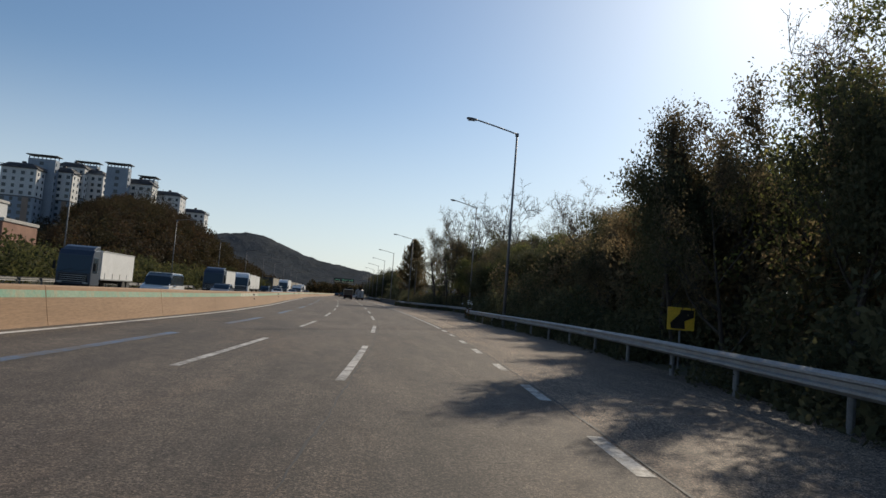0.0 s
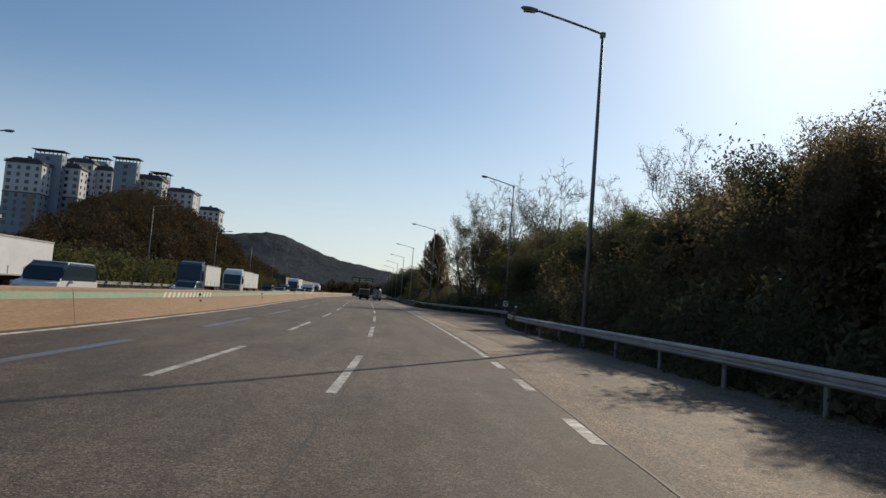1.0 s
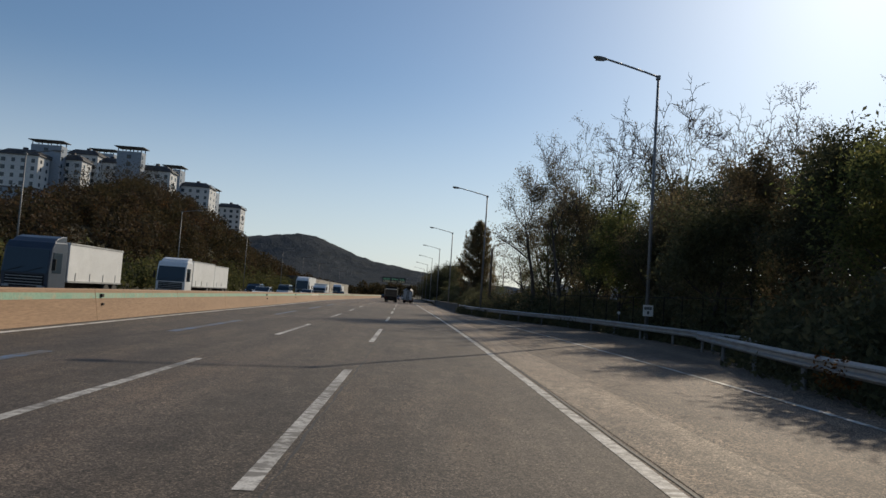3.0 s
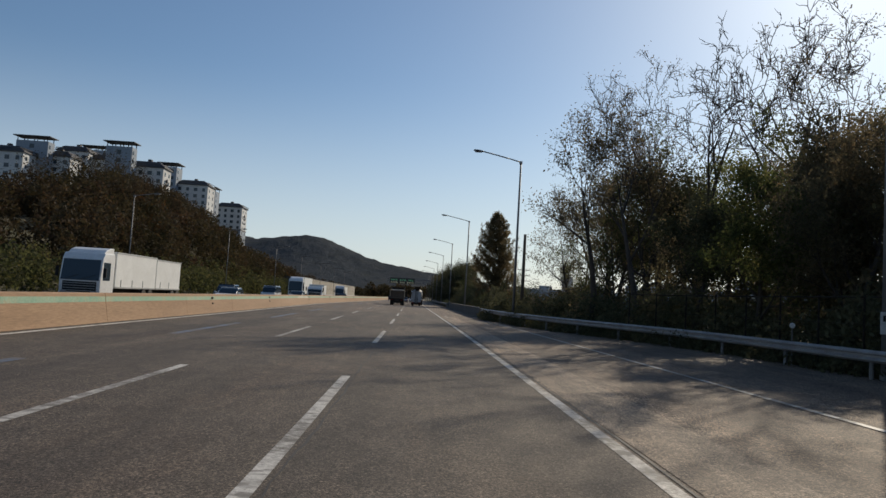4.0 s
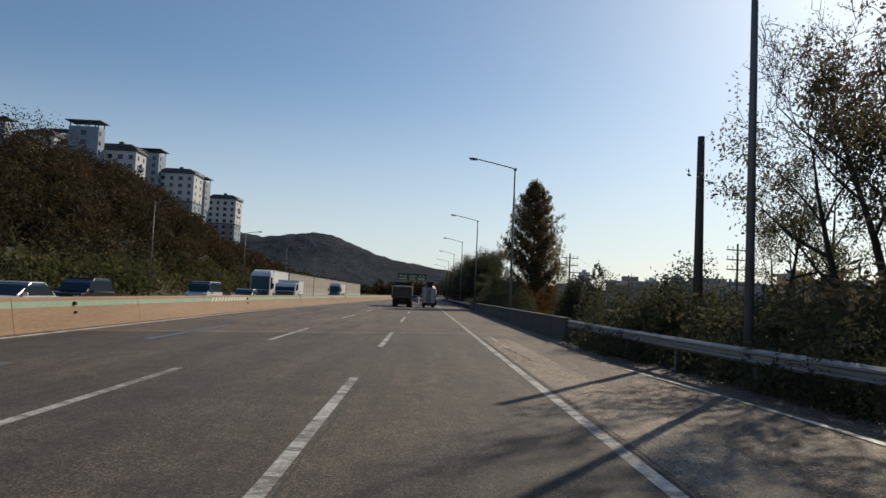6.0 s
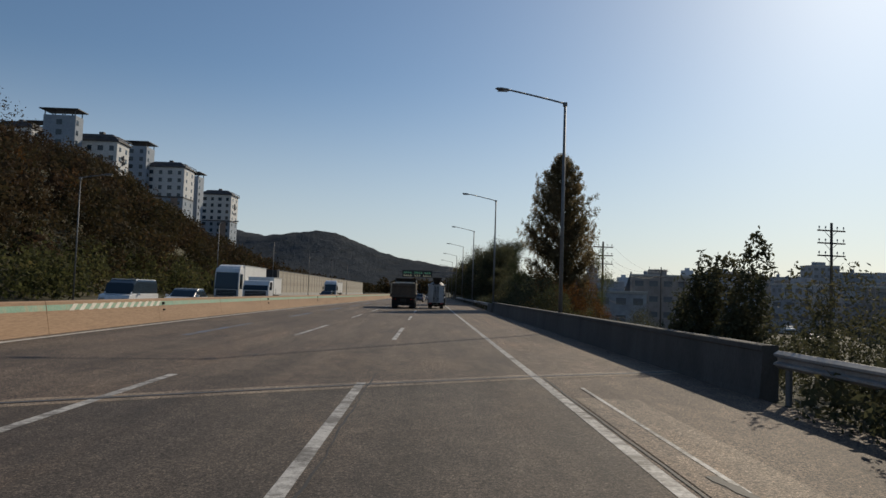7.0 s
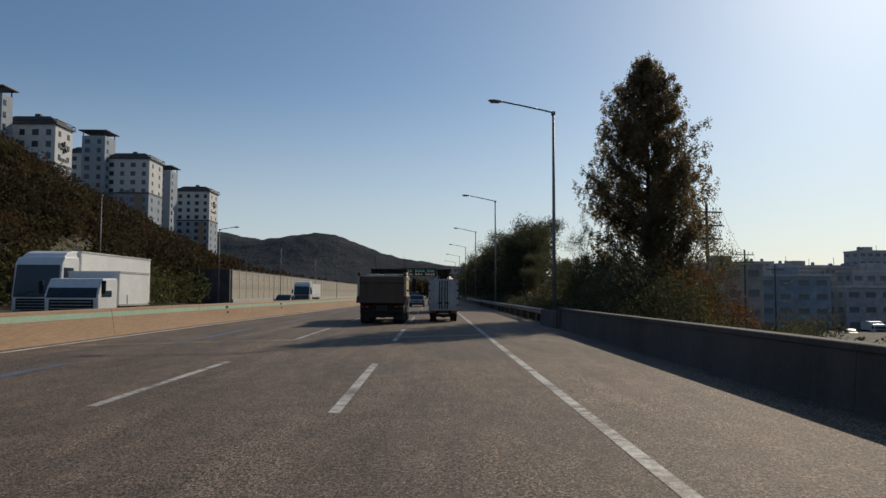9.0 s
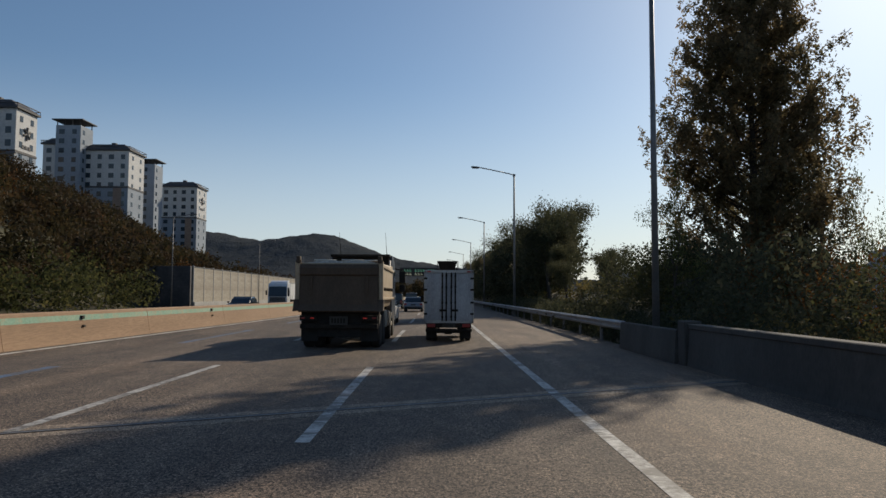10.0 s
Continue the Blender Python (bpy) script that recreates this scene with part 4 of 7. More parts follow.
while y < -44:
    e = pavement_right(y)
    for _ in range(2):
        x = e + rng.uniform(0.9, 4.2)
        if -166 < y < -158.5 and x < 6.6:
            continue
        spots.append((x, y + rng.uniform(-1, 1), bank_height(x, y), rng.uniform(0.9, 1.7), rng.uniform(1.3, 3.0)))
    y += 1.7
y = -205.0
while y < -44:
    e = pavement_right(y) - 0.2
    for _ in range(2):
        x = e + rng.uniform(-0.1, 0.9)
        if -165 < y < -159:
            continue
        spots.append((x, y + rng.uniform(-0.5, 0.5), bank_height(e + 0.6, y) - 0.05, rng.uniform(0.25, 0.55), rng.uniform(0.3, 0.75)))
    y += 1.1
thicket("thicket", "dense dark undergrowth and ivy behind the guardrail", "undergrowth", spots, M_LEAF_DARK, 0.11, 5, 620)
spots = []
y = -205.0
while y < -46:
    e = pavement_right(y)
    x = e + rng.uniform(3.0, 8.0)
    tall = 1.0 if y < -68 else 0.5
    spots.append((x, y, bank_height(x, y), rng.uniform(1.3, 2.2), rng.uniform(3.0, 5.5) * tall))
    y += 2.3
for _ in range(26):
    y = rng.uniform(-166, -134)
    x = pavement_right(y) + rng.uniform(3.2, 8)
    spots.append((x, y, bank_height(x, y) - 0.2, rng.uniform(1.4, 2.2), rng.uniform(5.0, 7.5)))
thicket("shrub_belt", "tall mixed shrubs in autumn colour below the trees", "shrubs", spots, M_LEAF_DRY, 0.13, 6, 420)

spots = []
for _ in range(150):
    y = rng.uniform(-170, -46)
    x = pavement_right(y) + rng.uniform(8, 20)
    spots.append((x, y, bank_height(x, y) - 0.3, rng.uniform(1.8, 2.8), rng.uniform(3.5, 6.0) * (1.0 if y < -68 else 0.55)))
thicket("thicket", "dark undergrowth deeper in the roadside wood", "undergrowth", spots, M_LEAF_DARK, 0.2, 15, 110)

# unbroken low growth right behind the guardrail
hedge = np.random.default_rng(33)
spots = []
for y in np.arange(-232, -42, 0.55):
    if -163.5 < y < -158.5:
        continue
    for off in (0.08, 0.6, 1.15):
        x = pavement_right(y) + off - 0.15 + hedge.uniform(-0.12, 0.2)
        spots.append((x, y, bank_height(x, y) - 0.15, hedge.uniform(0.38, 0.6), hedge.uniform(0.7, 1.25)))
thicket("hedge", "low ivy and weeds crowding the guardrail's foot", "undergrowth", spots, M_LEAF_DARK, 0.085, 34, 560)
vine = []
for y in (-119.0, -118.6, -118.2, -112.6, -112.0, -111.5):
    vine.append((rail_near(y) + 0.06, y, 0.3, 0.26, 0.75))
for y in np.concatenate([np.arange(-61.5, -56.8, 0.5), np.arange(-50.5, -47.2, 0.5), np.arange(-78.5, -75.5, 0.6)]):
    vine_x = rail_far(y)
    spots.append((vine_x + 0.1, y, -0.05, 0.42, hedge.uniform(0.8, 1.15)))
thicket("ivy", "dark ivy grown over the guardrail", "ivy", spots[-22:], M_LEAF_DARK, 0.06, 36, 1500)
thicket("vine", "dry brown vines hanging over the guardrail", "vine", vine, M_LEAF_RUST, 0.05, 35, 1800)

# by the bridge and beyond it
plant(BARE[0], 12.4, 72, 0.7, 30)
big = conifer("tall pointed tree with thinning brown-green crown", 4, 23.7, 9.4, M_LEAF_DRY)
big.matrix_world = pose(15.2, 34.5, -4.6)
for x, y, i, top, wide in ((13.0, 56, 2, 5.2, 0.6), (9.8, 64, 2, 9.6, 0.9), (10.2, 69, 2, 10.9, 0.8), (12.0, 76, 2, 12.6, 0.9), (10, 86, 2, 10.0, 1), (12.4, 95, 2, 12.5, 1), (13.6, 86, 2, 11.5, 0.9),
                           (10, 108, 2, 11.5, 1), (13, 118, 0, 13.0, 1), (10.5, 130, 1, 12.0, 1), (10.2, 146, 2, 12.0, 1), (13.5, 140, 0, 13.5, 1), (10.6, 165, 0, 12.5, 1), (10.6, 185, 2, 12.5, 1), (10.8, 205, 1, 12.5, 1), (11, 230, 0, 12.5, 1)):
    plant_to(LEAFY[i], x, y, top, wide)
for x, y, top, wide in ((11.0, 46, 4.7, 1.1), (12.6, 50.5, 5.4, 1.1), (9.6, 54, 4.6, 1.0), (13.8, 44, 4.2, 1.1), (10.4, 59, 6.4, 0.9)):
    plant_to(LEAFY[2], x, y, top, wide)
plant_to(AIRY[1], 8.6, 27.5, 6.2, 0.65)
plant_to(AIRY[0], 19.2, 35.0, 9.2, 0.5)
plant_to(AIRY[1], 20.4, 33.6, 6.6, 0.5)
for x, y, i, k in ((11.6, 70, 0, 0.5), (14.0, 82, 1, 0.7)):
    plant(BARE[i + 1], x, y, k, rng.uniform(0, 360))
for x, y, i, k in ((14, 102, 0, 0.9), (16, 126, 1, 0.9), (15, 152, 2, 1.0)):
    plant(LEAFY[i], x, y, k, rng.uniform(0, 360))
thicket("shrub", "rust-orange shrub beside the pointed tree", "shrub", [(11.6, 25, -3.0, 1.9, 7.0), (14.0, 24, -3.6, 2.2, 7.6), (16.6, 25, -4.5, 2.0, 8.2), (18.4, 26.5, -5, 1.6, 6.4)], M_LEAF_RUST, 0.08, 7, 900)
thicket("shrub", "dark green shrubs at the foot of the pointed tree", "shrub", [(9.2, 24, -1.6, 1.8, 4.6), (10.8, 29, -1.2, 2.2, 6.0), (8.2, 20.5, -1.5, 1.5, 3.6), (13, 31, -3, 2.6, 7.0), (17, 31, -4, 2.6, 7.5), (9.4, 35, 0, 1.8, 4.2), (8.0, 17.2, -0.8, 1.3, 2.6), (11.5, 20, -3.5, 2.2, 4.6), (14.5, 20, -5, 2.2, 5.2), (18.5, 21, -6, 2.4, 5.6), (22, 25, -6.5, 2.6, 7.0), (24, 31, -6.5, 2.6, 7.4), (12, 38, -0.5, 2.2, 5.0), (16, 40, -3, 2.6, 6.5), (21, 40, -6, 2.8, 7.0)], M_LEAF_DARK, 0.085, 8, 800)
thicket("shrub", "leafy dark shrubs at the start of the parapet", "shrub", [(6.95, -39.4, -1.6, 0.8, 4.3), (7.5, -42.5, -0.8, 1.1, 2.6), (7.3, -45.5, -0.3, 1.1, 2.4), (8.2, -47.5, 0.2, 1.2, 3.0), (9.6, -44, -0.5, 1.6, 4.2), (10.4, -40, -2.5, 1.6, 5.0)], M_LEAF_DARK, 0.06, 9, 1500)
r7 = np.random.default_rng(19)
thicket("shrub", "tangled low shrubs beside the end of the guardrail", "shrub", [(6.7 + r7.uniform(0, 3.6), y, bank_height(8.0, y) - 0.5, r7.uniform(0.7, 1.1), r7.uniform(1.3, 2.4) + 0.9 * smooth01(-52, -46, y)) for y in np.arange(-60, -37, 0.8)], M_LEAF_DARK, 0.045, 20, 3200)
for spread, sd in (((7.5, -32.0), 71), ((8.15, -33.5), 72)):
    r6 = np.random.default_rng(sd)
    cx, cy = spread
    tall = 3.1 if sd == 71 else 3.6
    lobes = [(cx, cy, -5, 0.95, 7.4)] + [(cx + r6.uniform(-0.5, 0.5), cy + r6.uniform(-0.5, 0.5), z, 0.62 * (1.25 - 0.11 * i), 1.7) for i, z in enumerate(np.linspace(-0.6, tall - 1.5, 6))]
    thicket("shrub", "tall leafy tree growing up behind the parapet", "tree", lobes, M_LEAF_DARK, 0.075, sd, 2600)
for nm, lab, mt, sd in (("shrub", "tangled dark shrubs on the slope below the bridge", M_LEAF_DARK, 61), ("shrub", "olive shrubs on the slope below the bridge", M_LEAF_VERGE, 62)):
    r5 = np.random.default_rng(sd)
    places = []
    for _ in range(34):
        x, y = r5.uniform(8, 25), r5.uniform(15, 44)
        places.append((x, y, bank_height(x, y) - 0.2, r5.uniform(1.2, 2.3), r5.uniform(1.8, 3.8)))
    thicket(nm, lab, "shrub", places, mt, 0.085, sd, 620)
spots = []
for y in np.arange(17.5, 84, 0.6):
    for off in (0.75, 1.5, 2.3):
        x = 5.75 + off + hedge.uniform(-0.2, 0.2)
        spots.append((x, y, bank_height(x, y) - 0.2, hedge.uniform(0.5, 0.8), hedge.uniform(0.7, 1.2) + 0.5 * smooth01(26, 40, y)))
thicket("hedge", "dark weeds on the bank behind the far guardrail", "undergrowth", spots, M_LEAF_DARK, 0.08, 37, 620)
spots = []
for _ in range(70):
    y = rng.uniform(17, 110)
    x = 6.9 + rng.uniform(0, 5.5)
    spots.append((x, y, bank_height(x, y), rng.uniform(0.5, 1.1), rng.uniform(0.5, 1.1)))
thicket("bank_grass", "dry grass and weeds on the roadside bank", "grass", spots, M_GRASS, 0.12, 10, 900)


# ---- the hillside across the road ----
def woodland(name, label, seed, count, xr, yr, material, leaf, low, high, dense=25):
    r = np.random.default_rng(seed)
    places = []
    for _ in range(count):
        x, y = r.uniform(*xr), r.uniform(*yr)
        h = r.uniform(low, high)
        if x < -33 and dense > 5:
            h = min(h, max(2.0, hill_top(x, y) + 0.4 - bank_height(x, y)))
        places.append((x, y, bank_height(x, y), h * r.uniform(0.30, 0.42), h))
    n_each = [int(dense * p[3] * p[4]) for p in places]
    out = []
    for (x, y, z, rad, h), n in zip(places, n_each):
        d = r.normal(size=(n, 3))
        d /= np.linalg.norm(d, axis=1)[:, None]
        lump = 1 + 0.25 * np.sin(d[:, :1] * 6 + x) * np.cos(d[:, 1:2] * 5 + y) + r.normal(0, 0.1, (n, 1))
        out.append(d * (r.uniform(0.5, 1, (n, 1)) ** 0.4) * lump * np.array([rad, rad, h * 0.46]) + np.array([x, y, z + h * 0.55]))
    v, f = leaf_quads(np.concatenate(out), leaf, r)
    return tagged(fast_mesh(name, v, f, material), label, "woodland", kind="stuff")


woodland("hillside_wood", "dark autumn woodland covering the hillside", 41, 620, (-130, -36), (-30, 380), M_LEAF_HILL, 0.31, 4.5, 8.5, 26)
woodland("hillside_wood", "brown and olive autumn trees on the hillside", 42, 440, (-115, -36), (-60, 320), M_LEAF_BROWN, 0.30, 4.0, 8.0, 26)
woodland("hillside_wood", "rust-coloured trees on the hillside", 43, 60, (-75, -36), (-20, 200), M_LEAF_RUST_DULL, 0.24, 3.5, 6.0, 40)
woodland("verge_wood", "olive shrubs along the far verge", 44, 420, (-38, -30.8), (-130, 80), M_LEAF_VERGE, 0.22, 2.2, 4.6)
woodland("verge_wood", "dark shrubs at the foot of the hillside", 48, 420, (-62, -33.5), (0, 210), M_LEAF_HILL, 0.24, 2.6, 5.2, 34)
woodland("roadside_wood", "dense dark trees beside the road beyond the bridge", 49, 240, (8.6, 13), (66, 250), M_LEAF_DARK, 0.24, 3.5, 8.5, 26)
woodland("hillside_wood", "low scrub and young trees at the hill's foot", 53, 300, (-72, -38), (-50, 30), M_LEAF_HILL, 0.26, 2.6, 5.0, 30)
woodland("low_wood", "dark trees beyond the oncoming lanes", 45, 150, (-75, -38), (-200, -30), M_LEAF_HILL, 0.3, 2.6, 4.8)


for x, y, i, k in ((-59.5, 21, 0, 1.0), (-58, 25.5, 1, 0.95), (-62, 30, 0, 0.9), (-63, 15, 1, 0.95), (-56, 33, 1, 0.8), (-67, 40, 0, 0.85), (-61, 46, 1, 0.8), (-70, 30, 1, 0.9)):
    copy_thing(BARE[i + 1], pose(x, y, bank_height(x, y) - 0.2, 0, 0, rng.uniform(0, 360)) @ Matrix.Diagonal((k * 1.1, k * 1.1, k * 0.8, 1)))


woodland("crest_trees", "thin half-bare trees along the hill's crest", 52, 34, (-67, -54), (13, 50), M_LEAF_HILL, 0.2, 9.0, 10.5, 5)


def ridge():
    """The wooded hills that close the view ahead, and the trees on them."""
    prof = curve([(-1500, 40), (-900, 72), (-520, 88), (-380, 84), (-282, 82), (-240, 75), (-150, 80), (-94, 64), (-38, 48), (4, 41), (60, 34), (140, 26), (260, 20), (420, 16), (800, 14), (1500, 12)])
    shape = curve([(0, 0.0), (80, 0.22), (180, 0.55), (260, 0.9), (310, 1.0), (360, 0.9), (430, 0.5), (520, 0.0)])

    def height(x, d):
        s = max(0.0, shape(d))
        return prof(x) * s + 6 * s * noise.noise(Vector((x * 0.012, d * 0.01, 1))) + 2 * s * noise.noise(Vector((x * 0.06, d * 0.05, 4))) - 2

    xs = list(range(-1500, -640, 20)) + list(range(-640, 440, 4)) + list(range(440, 1501, 20))
    ds = list(range(0, 340, 5)) + list(range(340, 521, 20))

    def treetops(x, d):
        p = Vector((x * 0.17, d * 0.12, 0))
        return 1.8 * abs(noise.noise(p)) + 1.4 * noise.noise(p * 2.3)

    verts = [(x, 640 + d, height(x, d) + treetops(x, d)) for d in ds for x in xs]
    n = len(xs)
    faces = [(j * n + i, j * n + i + 1, (j + 1) * n + i + 1, (j + 1) * n + i) for j in range(len(ds) - 1) for i in range(n - 1)]
    ob = raw("hill", verts, faces, M_RIDGE_HAZED, smooth=True)
    tagged(ob, "haze-tinted distant wooded ridge closing the view", "hill", kind="structure")


ridge()
woodland("far_wood", "dark trees beside the road far ahead", 46, 330, (-150, -34), (190, 620), M_LEAF_HILL, 0.75, 6.0, 11.0, 8)
woodland("far_wood", "dark trees on both sides where the road bends away", 47, 260, (-60, 70), (420, 640), M_LEAF_HILL, 0.9, 6.0, 11.0, 7)


# ---- apartment towers on the hill ----
def window_mesh(material):
    bm = mesh()
    block(bm, -0.7, 0.7, -0.06, 0.10, -0.75, 0.75)
    me = bpy.data.meshes.new("window")
    bm.to_mesh(me)
    bm.free()
    me.materials.append(material)
    return me


WINDOW = window_mesh(M_WINDOW)
TOWN_WINDOW = window_mesh(M_TOWN_GLASS)


def tower(x, y, w, d, base, top, label, grey_from=0.0, crown=True, cols=4, slab=False, yaw=0.0, logo=False):
    """A block whose road side looks towards -y and +x."""
    root = thing("apartment_tower", label, "apartment building", "apartment towers on the hill", at=pose(x, y, base, 0, 0, yaw))
    h = top - base
    split = h * grey_from
    bm = mesh()
    block(bm, -w / 2, w / 2, -d / 2, d / 2, split, h, 0.15)
    part("upper_wall", bm, M_APT_WHITE if not slab else M_APT_GREY, root)
    if split:
        bm = mesh()
        block(bm, -w / 2 + 0.02, w / 2 - 0.02, -d / 2 + 0.02, d / 2 - 0.02, -8, split - 0.3, 0.0)
        part("lower_wall", bm, M_APT_GREY, root, "blue-grey lower storeys")
        bm = mesh()
        block(bm, -w / 2 - 0.12, w / 2 + 0.12, -d / 2 - 0.12, d / 2 + 0.12, split - 0.3, split + 0.25, 0.04)
        part("string_course", bm, M_APT_ROOF, root, "dark string course")
        bm = mesh()
        block(bm, w * 0.18, w * 0.36, -d / 2 - 0.14, -d / 2 + 0.1, -8, split - 0.35, 0.0)
        part("stair_strip", bm, M_APT_BROWN, root, "brown stair strip")
    else:
        bm = mesh()
        block(bm, -w / 2 + 0.02, w / 2 - 0.02, -d / 2 + 0.02, d / 2 - 0.02, -8, 0.05, 0.0)
        part("lower_wall", bm, M_APT_GREY, root)
    bm = mesh()
    if crown and not slab:
        a, b = 0.9, 0.55
        loft(bm, [[(sx * (w / 2 + a * 0.6), sy * (d / 2 + a * 0.6), h) for sx, sy in ((-1, -1), (1, -1), (1, 1), (-1, 1))],
                  [(sx * (w / 2 + a * 0.6), sy * (d / 2 + a * 0.6), h + 0.35) for sx, sy in ((-1, -1), (1, -1), (1, 1), (-1, 1))],
                  [(sx * w * 0.34, sy * d * 0.34, h + 2.3) for sx, sy in ((-1, -1), (1, -1), (1, 1), (-1, 1))],
                  [(sx * w * 0.30, sy * d * 0.30, h + 2.4) for sx, sy in ((-1, -1), (1, -1), (1, 1), (-1, 1))]])
        roof = part("roof", bm, M_APT_ROOF, root, "dark hipped roof with railing")
        bm = mesh()
        for s in (-1, 1):
            rod(bm, (-w / 2 - 0.4, s * (d / 2 + 0.4), h + 1.2), (w / 2 + 0.4, s * (d / 2 + 0.4), h + 1.2), 0.12, n=5)
            rod(bm, (s * (w / 2 + 0.4), -d / 2 - 0.4, h + 1.2), (s * (w / 2 + 0.4), d / 2 + 0.4, h + 1.2), 0.12, n=5)
        for i in range(7):
            for s in (-1, 1):
                px = -w / 2 - 0.4 + (w + 0.8) * i / 6
                rod(bm, (px, s * (d / 2 + 0.4), h + 0.3), (px, s * (d / 2 + 0.4), h + 1.2), 0.08, n=4)
        part("railing", bm, M_APT_ROOF, roof)
        bm = mesh()
        block(bm, -0.7, 0.7, -0.7, 0.7, h + 2.2, h + 3.5, 0.1)
        part("vent_stack", bm, M_APT_ROOF, roof)
    else:
        block(bm, -w / 2 - 0.9, w / 2 + 0.9, -d / 2 - 0.9, d / 2 + 0.9, h + 1.5, h + 1.8, 0.05)
        roof = part("roof", bm, M_APT_ROOF, root, "flat dark roof canopy")
        for sx in (-1, -0.33, 0.33, 1):
            for sy in (-1, 1):
                bm = mesh()
                rod(bm, (sx * w * 0.46, sy * d * 0.46, h - 0.1), (sx * w * 0.46, sy * d * 0.46, h + 1.6), 0.18, n=6)
                part("roof_post", bm, M_APT_ROOF, roof)
    z = h - 2.0
    k = 0
    while z > 1.0 and k < 9:
        for c in range(cols):
            px = -w / 2 + w * (c + 0.5) / cols
            o = new("window", WINDOW)
            o.parent = root
            o.matrix_local = pose(px, -d / 2 - 0.02, z) @ Matrix.Diagonal((0.9 if c % 2 else 1.15, 1, 1.0, 1))
        for c in range(2 if not slab else 1):
            o = new("window", WINDOW)
            o.parent = root
            o.matrix_local = pose(w / 2 + 0.02, -d / 2 + d * (c + 0.5) / 2, z, 0, 0, 90) @ Matrix.Diagonal((0.8, 1, 0.9, 1))
        z -= 2.9
        k += 1
    if logo:
        bm = mesh()
        for a in range(3):
            c, s = math.cos(a * math.pi / 3 + 0.4), math.sin(a * math.pi / 3 + 0.4)
            rod(bm, (w / 2 + 0.1, -1.5 * c, h - 5 - 1.5 * s), (w / 2 + 0.1, 1.5 * c, h - 5 + 1.5 * s), 0.28, n=6)
        for i in range(3):
            block(bm, w / 2 + 0.04, w / 2 + 0.14, -1.8 + 1.3 * i, -0.9 + 1.3 * i, h - 8.6, h - 7.8)
        part("emblem", bm, M_APT_ROOF, root, "dark emblem and lettering bars")
    return root


tower(-101.0, 289, 13.8, 12, 6, 43.6, "white apartment tower with brown strip on the hill", 0.68, cols=4, yaw=0, logo=True)
tower(-107, 268, 7.0, 8, 14, 49.2, "slim grey stair tower on the hill", 0.0, slab=True, cols=1)
tower(-103.2, 230, 14.4, 12, 10, 46.2, "white apartment tower with dark roof on the hill", 0.685, cols=4, yaw=0)
tower(-113, 224, 7.6, 8, 12, 53.2, "slim grey stair tower behind white flats", 0.0, slab=True, cols=2)
tower(-120.5, 236, 12, 10, 14, 49.5, "white apartment block between the stair towers", 0.4, cols=3)
tower(-100.6, 164.4, 13, 8.6, 12, 43.0, "white apartment tower with an emblem on its end wall", 0.69, cols=4, logo=True)
tower(-107.4, 154.6, 9.2, 4.6, 12, 48.6, "tall plain grey stair tower on the hill", 0.0, slab=True, cols=1)
tower(-147.8, 157, 14.6, 9, 8, 44.3, "white apartment tower above blue-grey storeys", 0.66, cols=4)
tower(-142.8, 164.5, 11.6, 5, 8, 50.4, "tall plain grey stair tower among white flats", 0.0, slab=True, cols=1)
tower(-136.2, 171, 11, 9, 8, 45.8, "white apartment block joined to a stair tower", 0.66, cols=3)
tower(-137.0, 186, 12, 10, 8, 50.6, "white and blue-grey apartment tower behind the first row", 0.66, cols=4)
tower(-135.2, 198, 9.4, 5, 8, 54.2, "grey stair tower behind the first row", 0.0, slab=True, cols=1)
tower(-128.4, 190, 9.4, 9, 8, 48.6, "low white apartment block behind the stair tower", 0.6, cols=3)
tower(-172, 160, 14, 12, 6, 47, "white apartment tower at the end of the row", 0.6, cols=4)


# ---- vehicles ----
def wheel(parent, x, y, r, width, side, material=None, n=24):
    """A tyre with its rim as a sub-part; side is +1 or -1, the way that the rim faces."""
    bm = mesh()
    w = width / 2
    lathe(bm, [(-w, r * 0.62), (-w, r * 0.9), (-w * 0.8, r * 0.985), (-w * 0.3, r), (w * 0.3, r), (w * 0.8, r * 0.985), (w, r * 0.9), (w, r * 0.62)], (x, y, r), "X", n)
    tyre = part("wheel", bm, M_RUBBER, parent)
    bm = mesh()
    o = side * w
    lathe(bm, [(o * 0.2, r * 0.6), (o * 0.98, r * 0.63), (o * 0.99, r * 0.56), (o * 0.55, r * 0.46), (o * 0.5, r * 0.24), (o * 0.95, r * 0.2), (o * 0.98, r * 0.10)], (x, y, r), "X", n)
    for i in range(8):
        a = i * math.tau / 8
        rod(bm, (x + o * 0.5, y + r * 0.33 * math.cos(a), r + r * 0.33 * math.sin(a)), (x + o * 0.66, y + r * 0.33 * math.cos(a), r + r * 0.33 * math.sin(a)), r * 0.035, n=6)
    part("rim", bm, material or M_RIM, tyre)
    return tyre


def plate(parent, x, y, z, w=0.5, h=0.22):
    bm = mesh()
    block(bm, x - w / 2, x + w / 2, y - 0.02, y, z - h / 2, z + h / 2, 0.006)
    p = part("number_plate", bm, M_PLATE, parent, "dusty number plate")
    for i in range(5):
        bm = mesh()
        block(bm, x - w * 0.4 + i * w * 0.165, x - w * 0.4 + i * w * 0.165 + w * 0.09, y - 0.026, y - 0.02, z - h * 0.28, z + h * 0.28)
        part("plate_bar", bm, M_CHASSIS, p)


